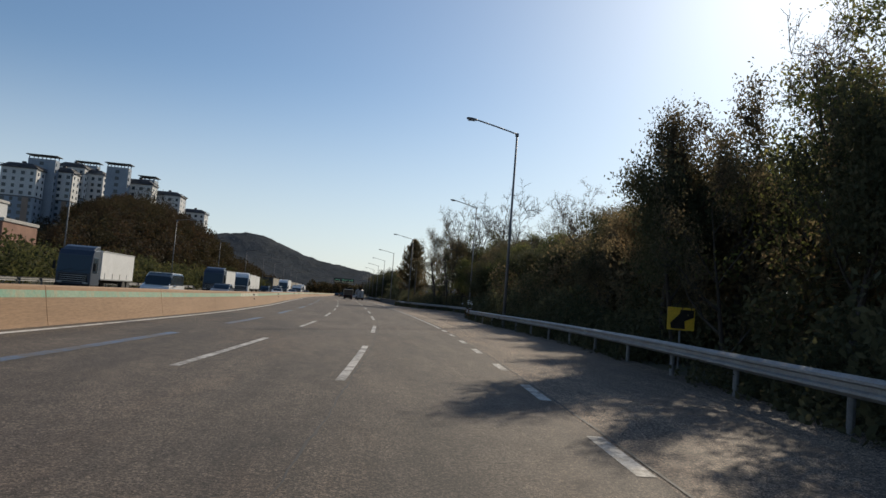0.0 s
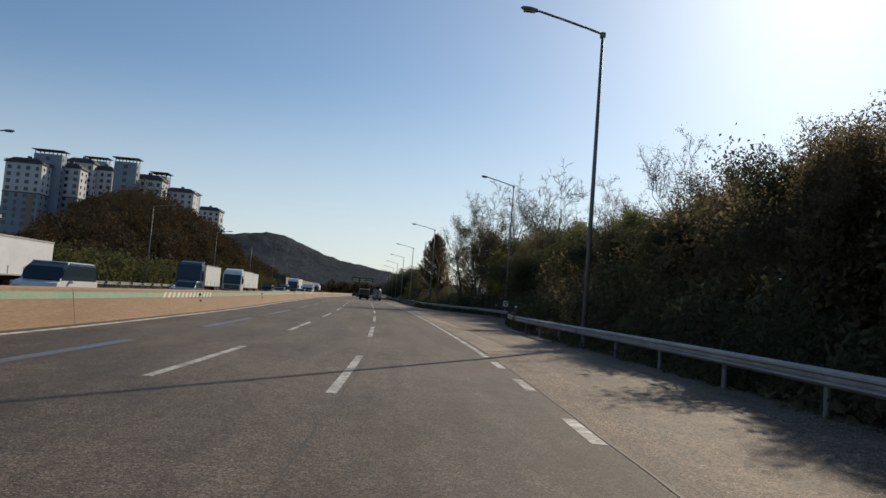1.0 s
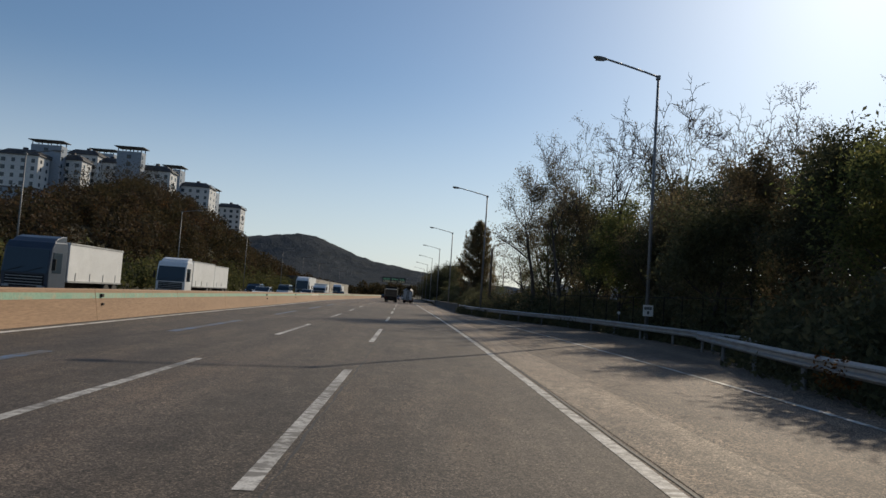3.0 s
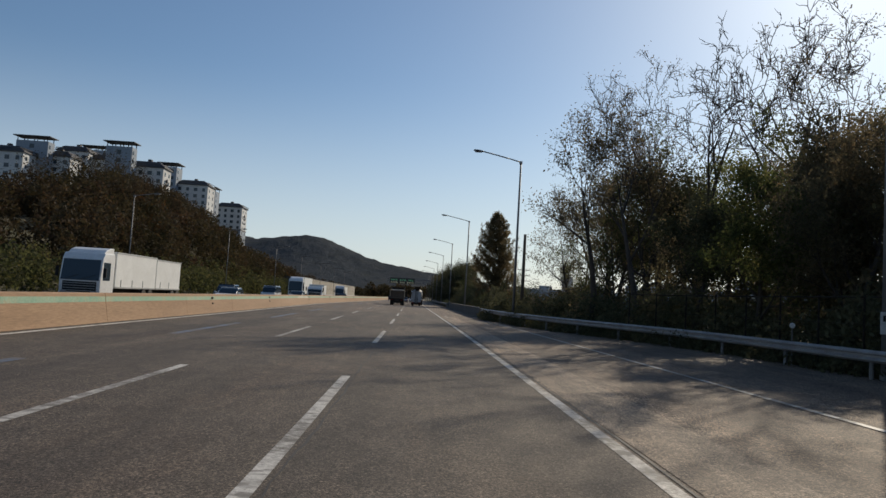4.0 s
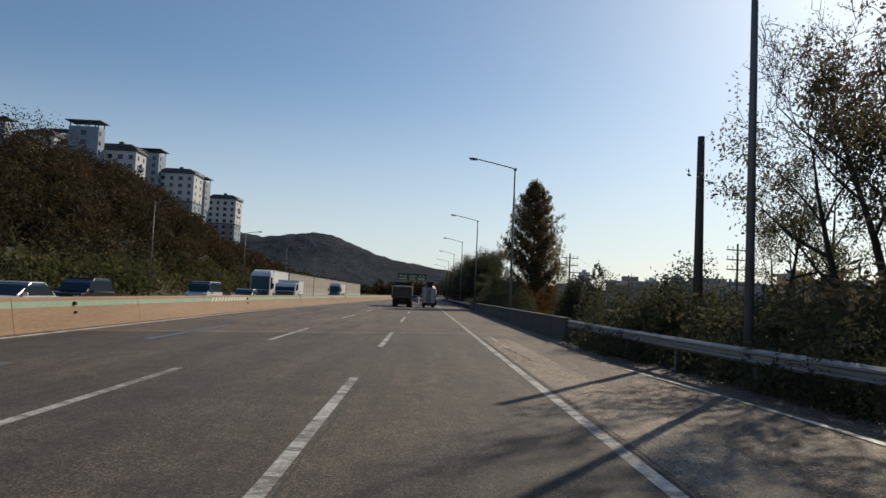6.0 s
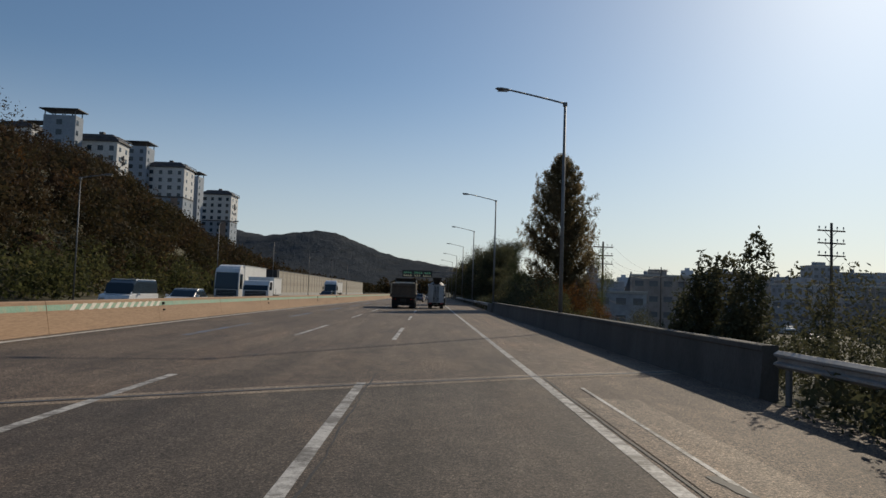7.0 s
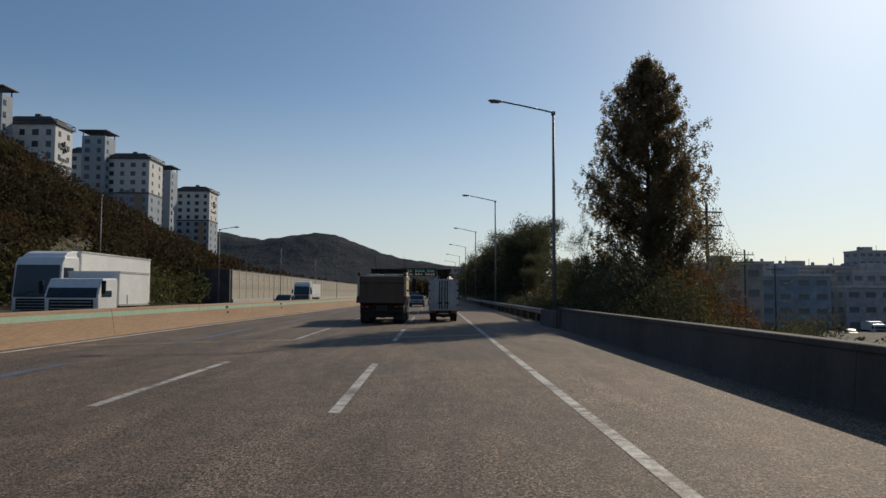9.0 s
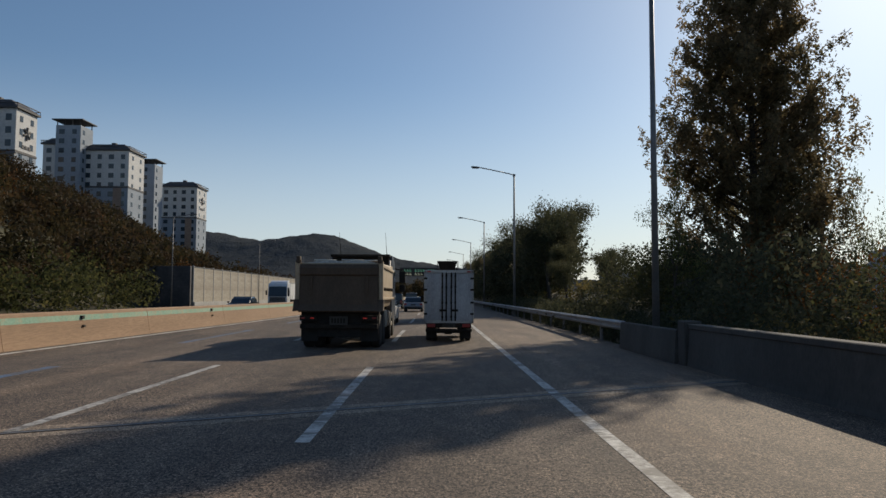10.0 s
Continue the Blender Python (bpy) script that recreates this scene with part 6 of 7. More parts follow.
def car(name, label, category, paint, length=4.5, width=1.82, height=1.45, kind="sedan", lit=False):
    """Rear at y = 0, driving towards +y."""
    t = thing(name, label, category)
    L, h = length, height
    if kind == "suv":
        lower = [(0.05, 0.35), (0.0, 0.62), (0.06, 0.95), (0.3, 1.0), (L - 1.25, 1.0), (L - 0.25, 0.88), (L, 0.62), (L - 0.03, 0.3), (0.2, 0.28)]
        upper = [(0.08, 0.98), (0.32, h - 0.12), (0.55, h), (L * 0.55, h), (L * 0.68, h - 0.28), (L - 1.1, 0.99)]
    elif kind == "van":
        lower = [(0.03, 0.35), (0.0, 0.7), (0.04, 1.05), (0.3, 1.06), (L - 0.9, 1.06), (L - 0.2, 0.95), (L, 0.62), (L - 0.03, 0.3), (0.2, 0.28)]
        upper = [(0.05, 1.04), (0.12, h - 0.15), (0.3, h), (L * 0.68, h), (L * 0.8, h - 0.25), (L - 0.7, 1.05)]
    else:
        lower = [(0.06, 0.32), (0.0, 0.58), (0.08, 0.88), (0.75, 0.94), (L - 1.3, 0.94), (L - 0.25, 0.80), (L, 0.58), (L - 0.03, 0.28), (0.2, 0.26)]
        upper = [(0.62, 0.93), (1.15, h - 0.08), (1.45, h), (L * 0.52, h), (L * 0.6, h - 0.1), (L - 1.25, 0.93)]
    bm = mesh()
    extrude_x(bm, lower, -width / 2, width / 2, 0.06)
    body = part("body", bm, paint, t, smooth=False)
    bm = mesh()
    rings = []
    for x, k in ((-width / 2 + 0.08, 0.0), (-width / 2 + 0.20, 1.0), (width / 2 - 0.20, 1.0), (width / 2 - 0.08, 0.0)):
        rings.append([(x, y, z if z < 1.08 else z - 0.10 * (1 - k)) for y, z in upper])
    loft(bm, rings)
    bmesh.ops.bevel(bm, geom=bm.edges[:], offset=0.03, segments=2, affect="EDGES")
    cabin = part("cabin", bm, M_WINDOW, t, "dark glazed cabin")
    bm = mesh()
    ya, yb = upper[2][0] - 0.05, upper[3][0] + 0.1
    block(bm, -width / 2 + 0.19, width / 2 - 0.19, ya, yb, h - 0.03, h + 0.02, 0.02)
    for s in (-1, 1):
        rod(bm, (s * (width / 2 - 0.13), upper[0][0] + 0.03, upper[0][1]), (s * (width / 2 - 0.18), upper[2][0], h - 0.02), 0.05, n=6)
        rod(bm, (s * (width / 2 - 0.13), upper[-1][0], upper[-1][1]), (s * (width / 2 - 0.18), upper[3][0], h - 0.02), 0.045, n=6)
    part("roof", bm, paint, cabin)
    for s in (-1, 1):
        bm = mesh()
        z0, z1 = (0.72, 1.02) if kind != "sedan" else (0.66, 0.84)
        block(bm, s * (width / 2 - 0.16) - 0.13, s * (width / 2 - 0.16) + 0.13, -0.015, 0.12, z0, z1, 0.02)
        part("tail_light", bm, M_RED_LAMP if lit else M_RED_DULL, body, "red tail light")
        bm = mesh()
        block(bm, s * (width / 2 - 0.25) - 0.16, s * (width / 2 - 0.25) + 0.16, L - 0.14, L + 0.005, 0.60, 0.76, 0.03)
        part("headlight", bm, M_BOX_TRIM, body, "clear headlight")
        bm = mesh()
        block(bm, s * (width / 2 + 0.09) - 0.09, s * (width / 2 + 0.09) + 0.09, L - 1.5, L - 1.38, 0.95, 1.08, 0.03)
        part("mirror", bm, paint, body)
        for y in (0.85, L - 0.9):
            wheel(t, s * (width / 2 - 0.10), y, 0.33, 0.21, s, n=20)
    bm = mesh()
    block(bm, -width / 2 + 0.05, width / 2 - 0.05, -0.03, 0.12, 0.28, 0.46, 0.03)
    part("bumper", bm, M_BLACK, body)
    plate(body, 0, -0.012, 0.70, 0.46, 0.12)
    return t


car("suv", "white sport utility car with roof bars", "car", M_CAR_WHITE, 4.6, 1.86, 1.68, "suv", True).matrix_world = pose(-3.55, 39.8, 0)
car("sedan", "grey-blue saloon car in the middle lane", "car", M_CAR_GREY, 4.8, 1.84, 1.46, "sedan").matrix_world = pose(-2.6, 71, 0)
car("van", "dark people carrier far ahead", "van", M_CAR_DARK, 4.9, 1.9, 1.85, "van").matrix_world = pose(-5.2, 84, 0)
car("sedan", "white saloon car far ahead", "car", M_CAR_WHITE, 4.7, 1.82, 1.45, "sedan").matrix_world = pose(-0.6, 96, 0)
car("van", "white delivery van far ahead", "van", M_CAR_WHITE, 5.1, 1.92, 2.0, "van").matrix_world = pose(-4.4, 118, 0)
car("sedan", "black saloon car far ahead", "car", M_CAR_DARK, 4.8, 1.84, 1.45, "sedan").matrix_world = pose(-7.6, 132, 0)


def lorry(label, cab_paint, boxes, cab_h=2.9, tank=False):
    """An oncoming lorry: front at y = 0, its body behind towards +y."""
    t = thing("lorry", label, "lorry", "oncoming lorries")
    bm = mesh()
    extrude_x(bm, [(0.05, 0.55), (0.0, 1.5), (0.22, cab_h - 0.35), (0.5, cab_h), (1.9, cab_h + 0.05), (2.0, cab_h - 0.2), (2.0, 0.55)], -1.22, 1.22, 0.06)
    cab = part("cab", bm, cab_paint, t)
    slope = 0.22 / (cab_h - 1.85)
    zt = cab_h - 0.42
    loft(bm := mesh(), [[(-1.14, d, 1.42), (1.14, d, 1.42), (1.10, d + slope * (zt - 1.5), zt), (-1.10, d + slope * (zt - 1.5), zt)] for d in (-0.03, 0.03)])
    screen = part("windscreen", bm, M_WINDOW, cab, "large dark windscreen")
    bm = mesh()
    rod(bm, (-0.9, -0.05, 1.46), (-0.1, -0.02, 1.75), 0.012, n=5)
    rod(bm, (0.1, -0.05, 1.46), (0.9, -0.02, 1.75), 0.012, n=5)
    part("wiper", bm, M_BLACK, screen)
    bm = mesh()
    block(bm, -1.0, 1.0, -0.02, 0.03, 0.70, 1.34, 0.02)
    grille = part("grille", bm, M_BLACK, cab, "dark slotted grille")
    bm = mesh()
    for i in range(4):
        block(bm, -0.95, 0.95, -0.045, -0.015, 0.76 + 0.15 * i, 0.80 + 0.15 * i, 0.006)
    part("grille_bar", bm, M_BOX_TRIM, grille)
    if not tank and cab_h > 2.7:
        bm = mesh()
        extrude_x(bm, [(0.55, cab_h - 0.02), (0.95, cab_h + 0.22), (1.5, cab_h + 0.36), (2.0, cab_h + 0.38), (2.0, cab_h - 0.02)], -1.1, 1.1, 0.05)
        part("air_deflector", bm, cab_paint, cab)
    bm = mesh()
    block(bm, -1.23, 1.23, -0.06, 0.2, 0.38, 0.62, 0.03)
    part("bumper", bm, M_BLACK, cab)
    for s in (-1, 1):
        bm = mesh()
        block(bm, s * 1.225 - 0.015, s * 1.225 + 0.015, 0.35, 1.35, 1.45, cab_h - 0.55, 0.01)
        part("side_window", bm, M_WINDOW, cab)
        bm = mesh()
        block(bm, s * 0.9 - 0.18, s * 0.9 + 0.18, -0.075, 0.02, 0.64, 0.76, 0.02)
        part("headlight", bm, M_BOX_TRIM, cab)
        bm = mesh()
        block(bm, s * 1.42 - 0.1, s * 1.42 + 0.1, 0.05, 0.14, 1.6, 2.2, 0.03)
        part("mirror", bm, M_BLACK, cab)
    y = 2.15
    n = 0
    for length, h in boxes:
        bm = mesh()
        if tank:
            rings = []
            for s, r in ((0, 0.3), (0.05, 0.85), (0.2, 0.98), (length - 0.2, 0.98), (length - 0.05, 0.85), (length, 0.3)):
                rings.append([(1.15 * r * math.cos(i * math.tau / 20), y + s, 1.75 + 0.8 * r * math.sin(i * math.tau / 20)) for i in range(20)])
            loft(bm, rings)
            part("tank", bm, M_CARGO, t, "white tank", True)
        else:
            block(bm, -1.24, 1.24, y, y + length, 1.0, h, 0.04)
            box = part("cargo_box", bm, M_CARGO, t, "white cargo box")
            for s in (-1, 1):
                for k in range(int(length / 1.9)):
                    bm = mesh()
                    block(bm, s * 1.245 - 0.02, s * 1.245 + 0.02, y + 0.9 + k * 1.9, y + 0.96 + k * 1.9, 1.0, 1.55, 0.005)
                    part("stake", bm, M_BOX_TRIM, box)
                bm = mesh()
                block(bm, s * 1.25 - 0.02, s * 1.25 + 0.02, y, y + length, 1.0, 1.10, 0.005)
                block(bm, s * 1.25 - 0.02, s * 1.25 + 0.02, y, y + length, h - 0.10, h, 0.005)
                part("edge_rail", bm, M_BOX_TRIM, box)
        bm = mesh()
        block(bm, -0.5, 0.5, y - 0.3, y + length, 0.7, 1.0, 0.02)
        part("chassis", bm, M_CHASSIS, t)
        for yy in ((y + length * 0.72, y + length * 0.72 + 1.25) if length > 4 else (y + length * 0.6,)):
            for s in (-1, 1):
                wheel(t, s * 1.05, yy, 0.5, 0.34, s, n=18)
        y += length + 0.12
        n += 1
    for s in (-1, 1):
        wheel(t, s * 1.05, 1.1, 0.5, 0.3, s, n=18)
    return t


lorry("white cargo lorry with a dark cab front", M_CAB_BLUE, [(8.5, 3.25)], 3.15).matrix_world = pose(-24.0, -124.0, 0)
lorry("long white box lorry with two cargo boxes", M_CAR_WHITE, [(7.2, 3.3), (5.4, 3.2)], 3.1).matrix_world = pose(-20.6, -62.6, 0)
lorry("blue-cab lorry with a white cargo box", M_CAB_BLUE, [(7.6, 3.2)], 3.1).matrix_world = pose(-20.6, -86.5, 0)
car("van", "white oncoming van with a dark windscreen", "van", M_CAR_WHITE, 5.0, 1.9, 1.95, "van").matrix_world = pose(-20.0, -3.5, 0, 0, 0, 180)
lorry("white high-sided cargo lorry", M_CAR_WHITE, [(9.6, 3.9)], 3.5).matrix_world = pose(-20.8, 19.2, 0)
lorry("small white box lorry", M_CAR_WHITE, [(3.6, 2.7)], 2.3).matrix_world = pose(-16.9, 15.0, 0)
lorry("white cargo lorry far ahead", M_CAR_WHITE, [(8.0, 3.2)], 3.1).matrix_world = pose(-20.5, 92, 0)
car("sedan", "white oncoming saloon car", "car", M_CAR_WHITE, 4.7, 1.82, 1.46, "sedan").matrix_world = pose(-16.6, -40, 0, 0, 0, 180)
car("sedan", "silver oncoming saloon car", "car", M_CAR_GREY, 4.7, 1.82, 1.46, "sedan").matrix_world = pose(-16.8, -100, 0, 0, 0, 180)
car("suv", "black oncoming sport utility car", "car", M_CAR_DARK, 4.6, 1.86, 1.75, "suv").matrix_world = pose(-20.4, -26, 0, 0, 0, 180)
car("sedan", "white oncoming saloon car near the barrier", "car", M_CAR_WHITE, 4.7, 1.82, 1.46, "sedan").matrix_world = pose(-16.5, -3, 0, 0, 0, 180)
car("van", "white oncoming delivery van", "van", M_CAR_WHITE, 5.0, 1.9, 1.9, "van").matrix_world = pose(-17, -124, 0, 0, 0, 180)
car("sedan", "black oncoming saloon car", "car", M_CAR_DARK, 4.7, 1.82, 1.46, "sedan").matrix_world = pose(-16.8, 64, 0, 0, 0, 180)


# ---- signs, noise barrier and poles ----
def noise_barrier():
    root = thing("noise_barrier", "weathered beige noise barrier wall beside the oncoming lanes", "noise barrier", kind="structure")
    ys = steps(89, 265, 4)
    bm0 = mesh()
    block(bm0, -0.05, 0.05, 0.06, 3.94, 0.7, 4.95, 0.01)
    me = bpy.data.meshes.new("panel")
    bm0.to_mesh(me)
    bm0.free()
    me.materials.append(M_PANEL)
    bm0 = mesh()
    block(bm0, -0.09, 0.09, -0.09, 0.09, 0, 5.2, 0.01)
    me2 = bpy.data.meshes.new("post")
    bm0.to_mesh(me2)
    bm0.free()
    me2.materials.append(M_STEEL)
    for y in ys[:-1]:
        for nm, m in (("panel", me), ("post", me2)):
            o = new(nm, m)
            o.parent = root
            o.matrix_local = pose(-30.2, y, 0)
    bm = mesh()
    block(bm, -30.45, -29.95, 89, 265, -0.3, 0.72, 0.02)
    part("plinth", bm, M_CONCRETE, root)
    bm = mesh()
    block(bm, -30.30, -30.10, 89, 265, 4.95, 5.07, 0.01)
    part("capping", bm, M_APT_ROOF, root, "dark metal capping")
    bm = mesh()
    block(bm, -36, -30.3, 88.2, 88.9, -0.3, 5.1, 0.03)
    part("end_wall", bm, M_APT_ROOF, root, "dark end wall")


noise_barrier()


def message_sign():
    t = thing("message_sign", "dark overhead message sign on a steel gantry", "road sign", at=pose(-5.3, 200, 0))
    bm = mesh()
    block(bm, -5.2, 5.2, -0.2, 0.25, 6.9, 9.25, 0.05)
    panel = part("panel", bm, M_SIGN_FACE, t)
    bm = mesh()
    rng2 = random.Random(3)
    for row, z in ((0, 8.45), (1, 7.45)):
        x = -4.7
        while x < 4.4:
            w = rng2.choice((0.55, 0.6, 0.5))
            if rng2.random() < 0.86:
                b2 = mesh()
                block(b2, x, x + w, -0.23, -0.205, z - 0.26, z - 0.08)
                block(b2, x + 0.05, x + w * 0.45, -0.23, -0.205, z + 0.05, z + 0.32)
                part("light_bar", b2, M_LED_GREEN if row == 0 else M_LED_AMBER, panel, "glowing bar of writing")
            x += w + 0.2
    bm.free()
    bm = mesh()
    for z in (7.3, 8.9):
        rod(bm, (-6.5, 0.5, z), (13.2, 0.5, z), 0.13, n=8)
    for i in range(14):
        x = -6.5 + i * 1.4
        rod(bm, (x, 0.5, 7.3), (x + 0.7, 0.5, 8.9), 0.06, n=6)
        rod(bm, (x + 0.7, 0.5, 8.9), (x + 1.4, 0.5, 7.3), 0.06, n=6)
    part("truss", bm, M_POLE, t)
    bm = mesh()
    rod(bm, (13.0, 0.5, 0), (13.0, 0.5, 9.3), 0.28, 0.24, 12)
    part("column", bm, M_POLE, t)


message_sign()


def chevron(x, y):
    t = thing("curve_sign", "yellow curve warning sign with a black chevron", "road sign", at=pose(x, y, bank_height(x, y), 0, 0, -6))
    bm = mesh()
    rod(bm, (0, 0.03, -0.3), (0, 0.03, 1.75), 0.03, n=8)
    part("post", bm, M_POLE, t)
    bm = mesh()
    block(bm, -0.39, 0.39, -0.02, 0.0, 1.14, 1.78, 0.008)
    face = part("board", bm, M_YELLOW, t)
    bm = mesh()
    loft(bm, [[(0.36, yy, 1.72), (0.36, yy, 1.52), (0.10, yy, 1.40), (0.12, yy, 1.18), (-0.28, yy, 1.18), (-0.30, yy, 1.34), (-0.05, yy, 1.60), (-0.02, yy, 1.72)] for yy in (-0.028, -0.021)])
    part("chevron", bm, M_BLACK, face, "black chevron")


chevron(5.25, -161.0)


def marker_board(x, y, z):
    """A small white board with two lines of writing, clamped to a lamp post."""
    t = thing("marker_board", "small white marker board clamped to a lamp post", "sign", at=pose(x, y, z))
    bm = mesh()
    block(bm, -0.26, 0.26, -0.03, -0.01, 0, 0.56, 0.006)
    face = part("board", bm, M_CARGO, t)
    for k in range(4):
        bm = mesh()
        block(bm, -0.20 + 0.1 * k, -0.13 + 0.1 * k, -0.034, -0.031, 0.32, 0.47)
        part("text_bar", bm, M_CHASSIS, face, "dark bar of writing")
    bm = mesh()
    block(bm, -0.05, 0.05, -0.034, -0.031, 0.10, 0.25)
    part("text_bar", bm, M_CHASSIS, face, "dark bar of writing")
    bm = mesh()
    for zz in (0.12, 0.42):
        block(bm, -0.14, 0.14, -0.012, 0.05, zz, zz + 0.04, 0.004)
    part("clamp", bm, M_POLE, t)


marker_board(11.5, -89.35, 1.34)


def delineator(x, y, z):
    """A round reflector on a thin stalk behind the guardrail."""
    t = thing("delineator", "round white reflector on a thin steel stalk behind the guardrail", "reflector", at=pose(x, y, 0))
    bm = mesh()
    rod(bm, (0, 0, -0.1), (0, 0, z - 0.05), 0.018, n=8)
    part("stalk", bm, M_POLE, t)
    bm = mesh()
    lathe(bm, [(-0.03, 0.07), (-0.026, 0.085), (0.012, 0.085), (0.02, 0.06)], (0, 0, z), "Y", 20)
    part("reflector", bm, M_CARGO, t, "round white reflector disc", smooth=True)


for x, y, z in ((7.55, -113.7, 1.44), (11.35, -84.9, 1.39)):
    delineator(x, y, z)


def wire_fence():
    """Thin steel posts with a top rail and wires, in front of the bushes."""
    t = thing("wire_fence", "thin dark steel wire fence before the dark bushes", "fence")
    ys = steps(-98, -72, 2.1)
    at = lambda y: rail_far(y) + 1.15
    for y in ys:
        bm = mesh()
        rod(bm, (at(y), y, -0.2), (at(y), y, 2.36), 0.03, n=8)
        lathe(bm, [(2.35, 0.032), (2.38, 0.03), (2.41, 0.012)], (at(y), y, 0), "Z", 8)
        part("post", bm, M_CHASSIS, t)
    for z, r in ((2.33, 0.024), (1.95, 0.006), (1.55, 0.006), (1.15, 0.006)):
        for a, b in zip(ys, ys[1:]):
            bm = mesh()
            rod(bm, (at(a) - 0.03, a, z), (at(b) - 0.03, b, z), r, n=6)
            part("rail" if r > 0.01 else "wire", bm, M_CHASSIS, t)


wire_fence()


def utility_pole(x, y, base, h, arms, label):
    t = thing("utility_pole", label, "utility pole", at=pose(x, y, base, 0, 0, 12))
    bm = mesh()
    rod(bm, (0, 0, -0.5), (0, 0, h), 0.17, 0.11, 12)
    part("pole", bm, M_WOODPOLE, t, smooth=True)
    for k in range(arms):
        z = h - 0.7 - k * 1.1
        bm = mesh()
        block(bm, -1.4, 1.4, -0.06, 0.06, z - 0.06, z + 0.06, 0.01)
        rod(bm, (-0.7, 0.05, z), (0, 0.12, z - 0.6), 0.02, n=6)
        rod(bm, (0.7, 0.05, z), (0, 0.12, z - 0.6), 0.02, n=6)
        arm = part("crossarm", bm, M_WOODPOLE, t)
        for xx in (-1.25, -0.6, 0.6, 1.25):
            bm = mesh()
            rod(bm, (xx, 0, z + 0.05), (xx, 0, z + 0.2), 0.02, n=6)
            lathe(bm, [(0.2, 0.03), (0.23, 0.07), (0.28, 0.05), (0.32, 0.07), (0.4, 0.03)], (xx, 0, z), "Z", 10)
            part("insulator", bm, M_CONCRETE, arm)
    return t


utility_pole(8.3, -48.4, -0.1, 7.3, 0, "dark wooden pole stump beside the street lamp")
utility_pole(34.5, 9.4, -7, 16.0, 3, "tall utility pole with three crossarms")
utility_pole(21.8, 40.7, -6.5, 15.6, 3, "utility pole with three crossarms beside the pointed tree")
utility_pole(42.7, 82.5, -7, 14.9, 2, "utility pole with two crossarms among the houses")
utility_pole(47.6, 84, -7, 12.9, 1, "short utility pole among the houses")


def wires(points, sag, n=14):
    t = thing("power_line", "thin black power cable between poles", "cable")
    for a, b in zip(points, points[1:]):
        bm = mesh()
        a, b = Vector(a), Vector(b)
        side = (b - a).cross(Vector((0, 0, 1))).normalized() * 0.011
        up = Vector((0, 0, 0.011))
        rings = []
        for i in range(n + 1):
            s = i / n
            p = a.lerp(b, s) - Vector((0, 0, sag * 4 * s * (1 - s)))
            rings.append([p + side, p + up, p - side, p - up])
        loft(bm, rings)
        part("cable", bm, M_WIRE, t)


for dx, dz in ((-1.25, 0.0), (1.25, 0.0), (0.6, -1.1), (-0.6, -1.1)):
    wires([(21.8 + dx, 40.7, 8.6 + dz), (42.7 + dx, 82.5, 7.5 + dz), (74 + dx, 150, 7.0 + dz)], 1.6)
for z, sag in ((4.6, 1.0), (2.2, 1.4), (-0.6, 0.9)):
    wires([(30, 74, z - 0.4), (42.7, 82.4, z), (47.6, 83.9, z), (62, 108, z - 0.3)], sag)


# ---- the town below the bridge ----
def town_block(x, y, w, d, h, base, label, material, storeys, cols, yaw=0.0, top=None):
    t = thing("town_building", label, "building", "buildings of the town below", at=pose(x, y, base, 0, 0, yaw))
    bm = mesh()
    block(bm, -w / 2, w / 2, -d / 2, d / 2, -1, h, 0.1)
    part("wall", bm, material, t)
    bm = mesh()
    block(bm, -w / 2 - 0.2, w / 2 + 0.2, -d / 2 - 0.2, d / 2 + 0.2, h, h + 0.5, 0.05)
    roof = part("roof", bm, M_CONCRETE, t)
    if top:
        bm = mesh()
        block(bm, -w * 0.2, w * 0.12, -d * 0.2, d * 0.2, h + 0.4, h + top, 0.08)
        part("roof_house", bm, material, roof)
    for k in range(storeys):
        z = h * (k + 0.55) / storeys
        for c in range(cols):
            o = new("window", TOWN_WINDOW)
            o.parent = t
            o.matrix_local = pose(-w / 2 + w * (c + 0.5) / cols, -d / 2 - 0.02, z) @ Matrix.Diagonal((w / cols * 0.42, 1, 0.85, 1))
        for c in range(2):
            o = new("window", TOWN_WINDOW)
            o.parent = t
            o.matrix_local = pose(-w / 2 - 0.02, -d / 2 + d * (c + 0.5) / 2, z, 0, 0, -90) @ Matrix.Diagonal((d * 0.15, 1, 0.85, 1))
    return t


trng = random.Random(9)
LOOKS = (("grey flat-roofed town building", M_TOWN), ("dull brown rendered town building", M_TOWN_BROWN), ("weathered render town building", M_TOWN), ("small blue-grey town house", M_TOWN_BLUE))
for row, (y0, x0, x1, gap) in enumerate(((96, 32, 120, 15), (122, 34, 170, 14), (150, 40, 200, 15), (182, 46, 230, 17), (215, 52, 260, 19), (260, 60, 320, 24))):
    x = x0
    while x < x1:
        w = trng.uniform(7, 13) * (1 + 0.12 * row)
        lab, mat = trng.choice(LOOKS)
        h = trng.uniform(8.5, 14.0) + 0.9 * row
        if row < 2 and x + w > 50 + 14 * row and x < 108:
            x += w
            continue
        if 50 < x < 66 and row in (1, 2):
            h *= 0.6
        town_block(x + w / 2, y0 + trng.uniform(-6, 6), w, trng.uniform(7, 11), h, -7.2, lab, mat, max(1, int(h / 3.2)), max(2, int(w / 3.2)), trng.uniform(-14, 14), trng.choice((None, 2.4, 1.8)))
        x += w + trng.uniform(0.2, 0.5) * gap
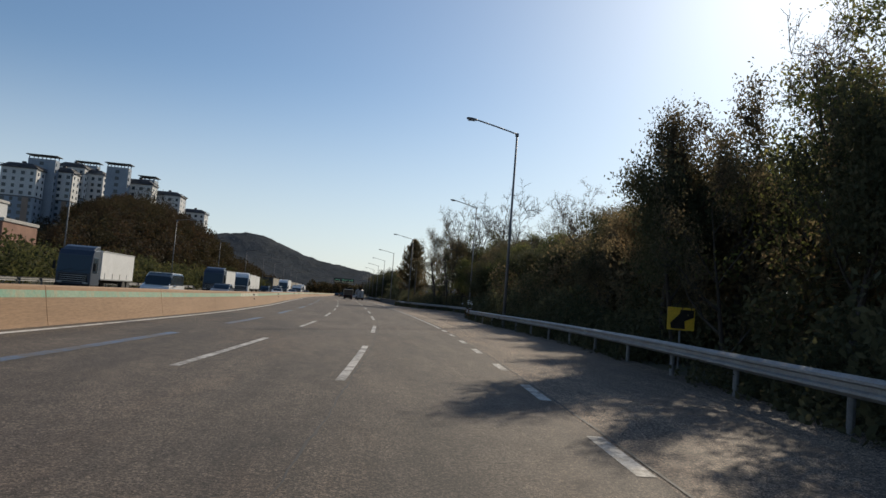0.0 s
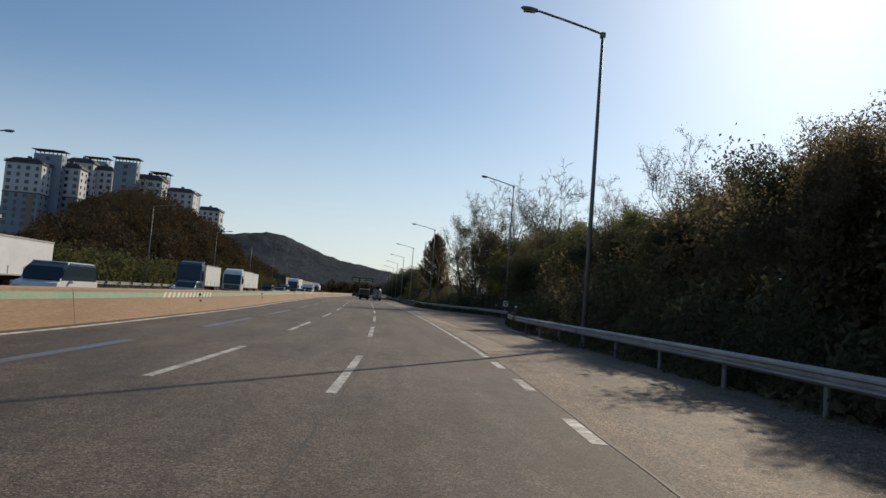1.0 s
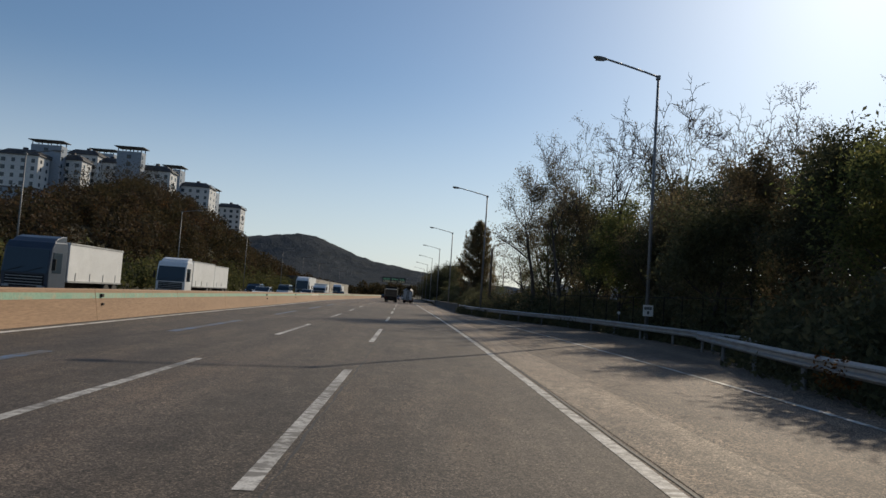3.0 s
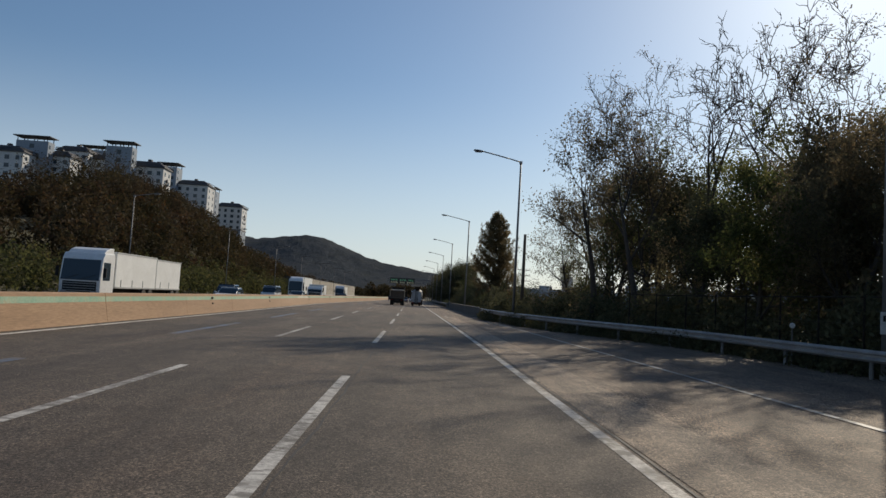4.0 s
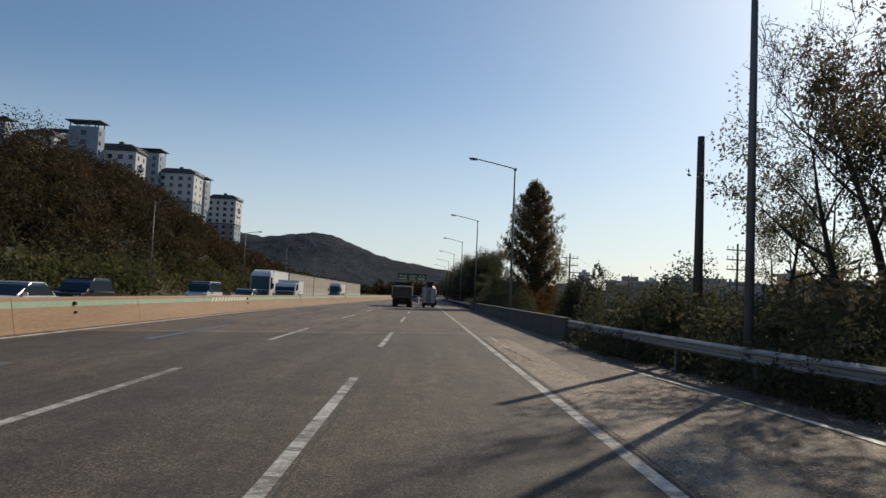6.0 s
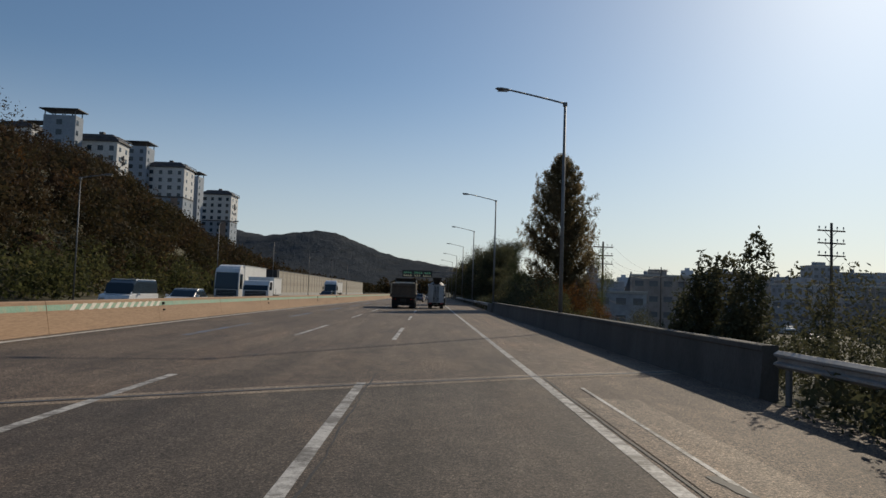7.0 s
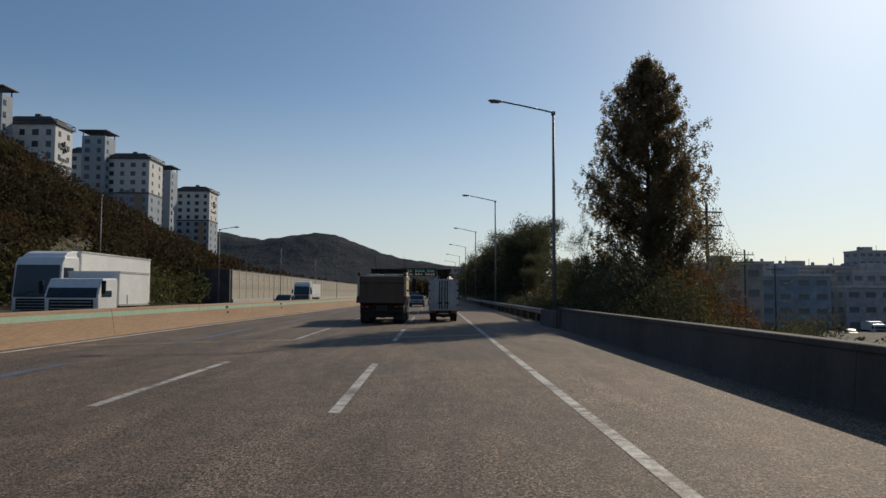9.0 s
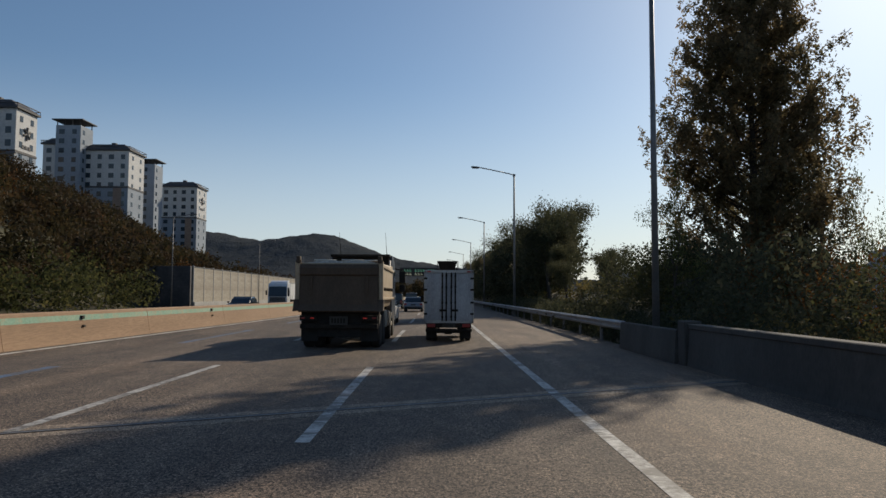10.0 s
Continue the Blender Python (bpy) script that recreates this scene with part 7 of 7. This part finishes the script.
def roof_clutter(t, w, h, seed):
    """Water tanks, a parapet room and an aerial on a flat roof."""
    r = random.Random(seed)
    roof = next(o for o in t.children if o.name.startswith("roof"))
    for _ in range(r.randint(1, 3)):
        bm = mesh()
        x = r.uniform(-0.4, 0.4) * w
        lathe(bm, [(h + 0.4, 0.9), (h + 2.0, 0.95), (h + 2.4, 0.5)], (x, r.uniform(-2, 2), 0), "Z", 10)
        part("water_tank", bm, M_TOWN_BLUE, roof)
    bm = mesh()
    x = r.uniform(-0.4, 0.4) * w
    rod(bm, (x, 0, h), (x, 0, h + r.uniform(3, 5.5)), 0.12, n=6)
    part("aerial", bm, M_WIRE, roof)


for k, (x, y, w, d, h, lab, mat, storeys) in enumerate(((194.5, 428, 21, 14, 28.6, "tall grey building with tanks on its roof", M_TOWN, 8), (170, 405, 13, 12, 23.4, "narrow blue-grey building beside a taller one", M_TOWN_BLUE, 6), (201, 398, 9, 12, 26.0, "narrow brown building with a flat roof", M_TOWN_BROWN, 7), (214, 384, 20, 14, 24.6, "long grey building with a flat roof", M_TOWN, 7),
                                                      (194, 308, 13.5, 12, 28.2, "tall pale building with a plain end wall", M_TOWN, 8), (214, 317, 19, 12, 25.6, "broad grey building with roof tanks", M_TOWN_BLUE, 7), (179, 306, 12, 12, 20.6, "low grey building with a flat roof", M_TOWN_BROWN, 6), (242, 330, 26, 14, 25.0, "wide grey block at the edge of town", M_TOWN, 7),
                                                      (96.5, 266, 9.5, 10, 19.2, "dark narrow building with a flat roof", M_TOWN_BLUE, 5), (120, 272, 14, 11, 17.0, "brown building with a flat roof", M_TOWN_BROWN, 5), (143, 290, 17, 12, 17.8, "grey building with small windows", M_TOWN, 5), (262, 360, 30, 14, 24.0, "long grey building far down the road", M_TOWN, 7), (160, 330, 16, 12, 20.0, "pale building with a stair tower", M_TOWN, 6))):
    t = town_block(x, y, w, d, h, -7.2, lab, mat, storeys, max(3, int(w / 3)), trng.uniform(-5, 5), 2.2 if k % 3 == 1 else None)
    roof_clutter(t, w, h, 300 + k)


def church():
    t = thing("church", "small church with a pointed dark steeple", "church", at=pose(61.5, 180, -7, 0, 0, 5))
    bm = mesh()
    block(bm, -4, 4, -6, 8, -1, 7, 0.05)
    part("hall", bm, M_BRICK, t)
    bm = mesh()
    block(bm, -1.6, 1.6, -8, -5, -1, 11, 0.05)
    part("tower", bm, M_BRICK, t)
    bm = mesh()
    rod(bm, (0, -6.5, 11), (0, -6.5, 17.5), 2.1, 0.05, 8)
    part("steeple", bm, M_APT_ROOF, t)


church()
for i in range(26):
    x, h = 250 + i * 34 + trng.uniform(-12, 12), trng.uniform(28, 62)
    y = 1150 + trng.uniform(-150, 150)
    t = thing("far_tower", "pale hazy apartment tower on the horizon", "apartment building", "far towers on the horizon", at=pose(x * 1.05, y, -10))
    bm = mesh()
    block(bm, -8, 8, -7, 7, 0, h, 0.2)
    block(bm, -3, 3, -3, 3, h, h + 4, 0.2)
    part("wall", bm, M_FAR_TOWER, t)
strip("road_lower", lambda y: 80 + 0.15 * (y - 130), lambda y: 98 + 0.15 * (y - 130), -6.9, steps(20, 190, 20), M_STRIP)
tagged(bpy.data.objects["road_lower"], "pale sunlit road below the bridge", "road", kind="structure")
for x, y, m, lab in ((64, 66, M_CAR_WHITE, "white car parked on the lower road"), (67, 58, M_CAR_GREY, "grey car parked on the lower road"), (61, 80, M_CAR_WHITE, "white car on the lower road"), (66, 92, M_CAR_DARK, "black car on the lower road"), (70, 74, M_CAR_GREY, "grey-blue car on the lower road"), (64, 104, M_CAR_WHITE, "white car further along the lower road")):
    car("sedan", lab, "car", m, 4.6, 1.8, 1.46, "sedan").matrix_world = pose(x + 24, y + 50, -6.88, 0, 0, -9)
lorry("white box lorry on the lower road", M_CAR_WHITE, [(4.5, 2.9)], 2.4).matrix_world = pose(93, 134, -6.88, 0, 0, -9)
r4 = np.random.default_rng(77)
spots = []
for _ in range(90):
    x, y = r4.uniform(24, 56), r4.uniform(-40, 150)
    spots.append((x, y, bank_height(x, y), r4.uniform(1.2, 2.4), r4.uniform(1.6, 4.4)))
for _ in range(130):
    x, y = r4.uniform(34, 220), r4.uniform(60, 240)
    if abs(x - 88) < 16 and y < 170:
        continue
    spots.append((x, y, -7, r4.uniform(1.6, 3.0), r4.uniform(2.5, 5.5)))
thicket("valley_trees", "dark trees and bushes among the houses below", "trees", spots, M_LEAF_DARK, 0.3, 12, 60)

# brick works at the foot of the hill
town_block(-62, -62, 16, 12, 8.5, -0.5, "red-brown brick workshop beyond the oncoming lanes", M_BRICK, 2, 4)
town_block(-72, -48, 14, 12, 12.5, 0, "white block behind the brick workshop", M_APT_WHITE, 3, 3)
town_block(-52, -44, 7, 7, 4.5, -0.2, "small pale house beyond the oncoming lanes", M_APT_WHITE, 1, 2)
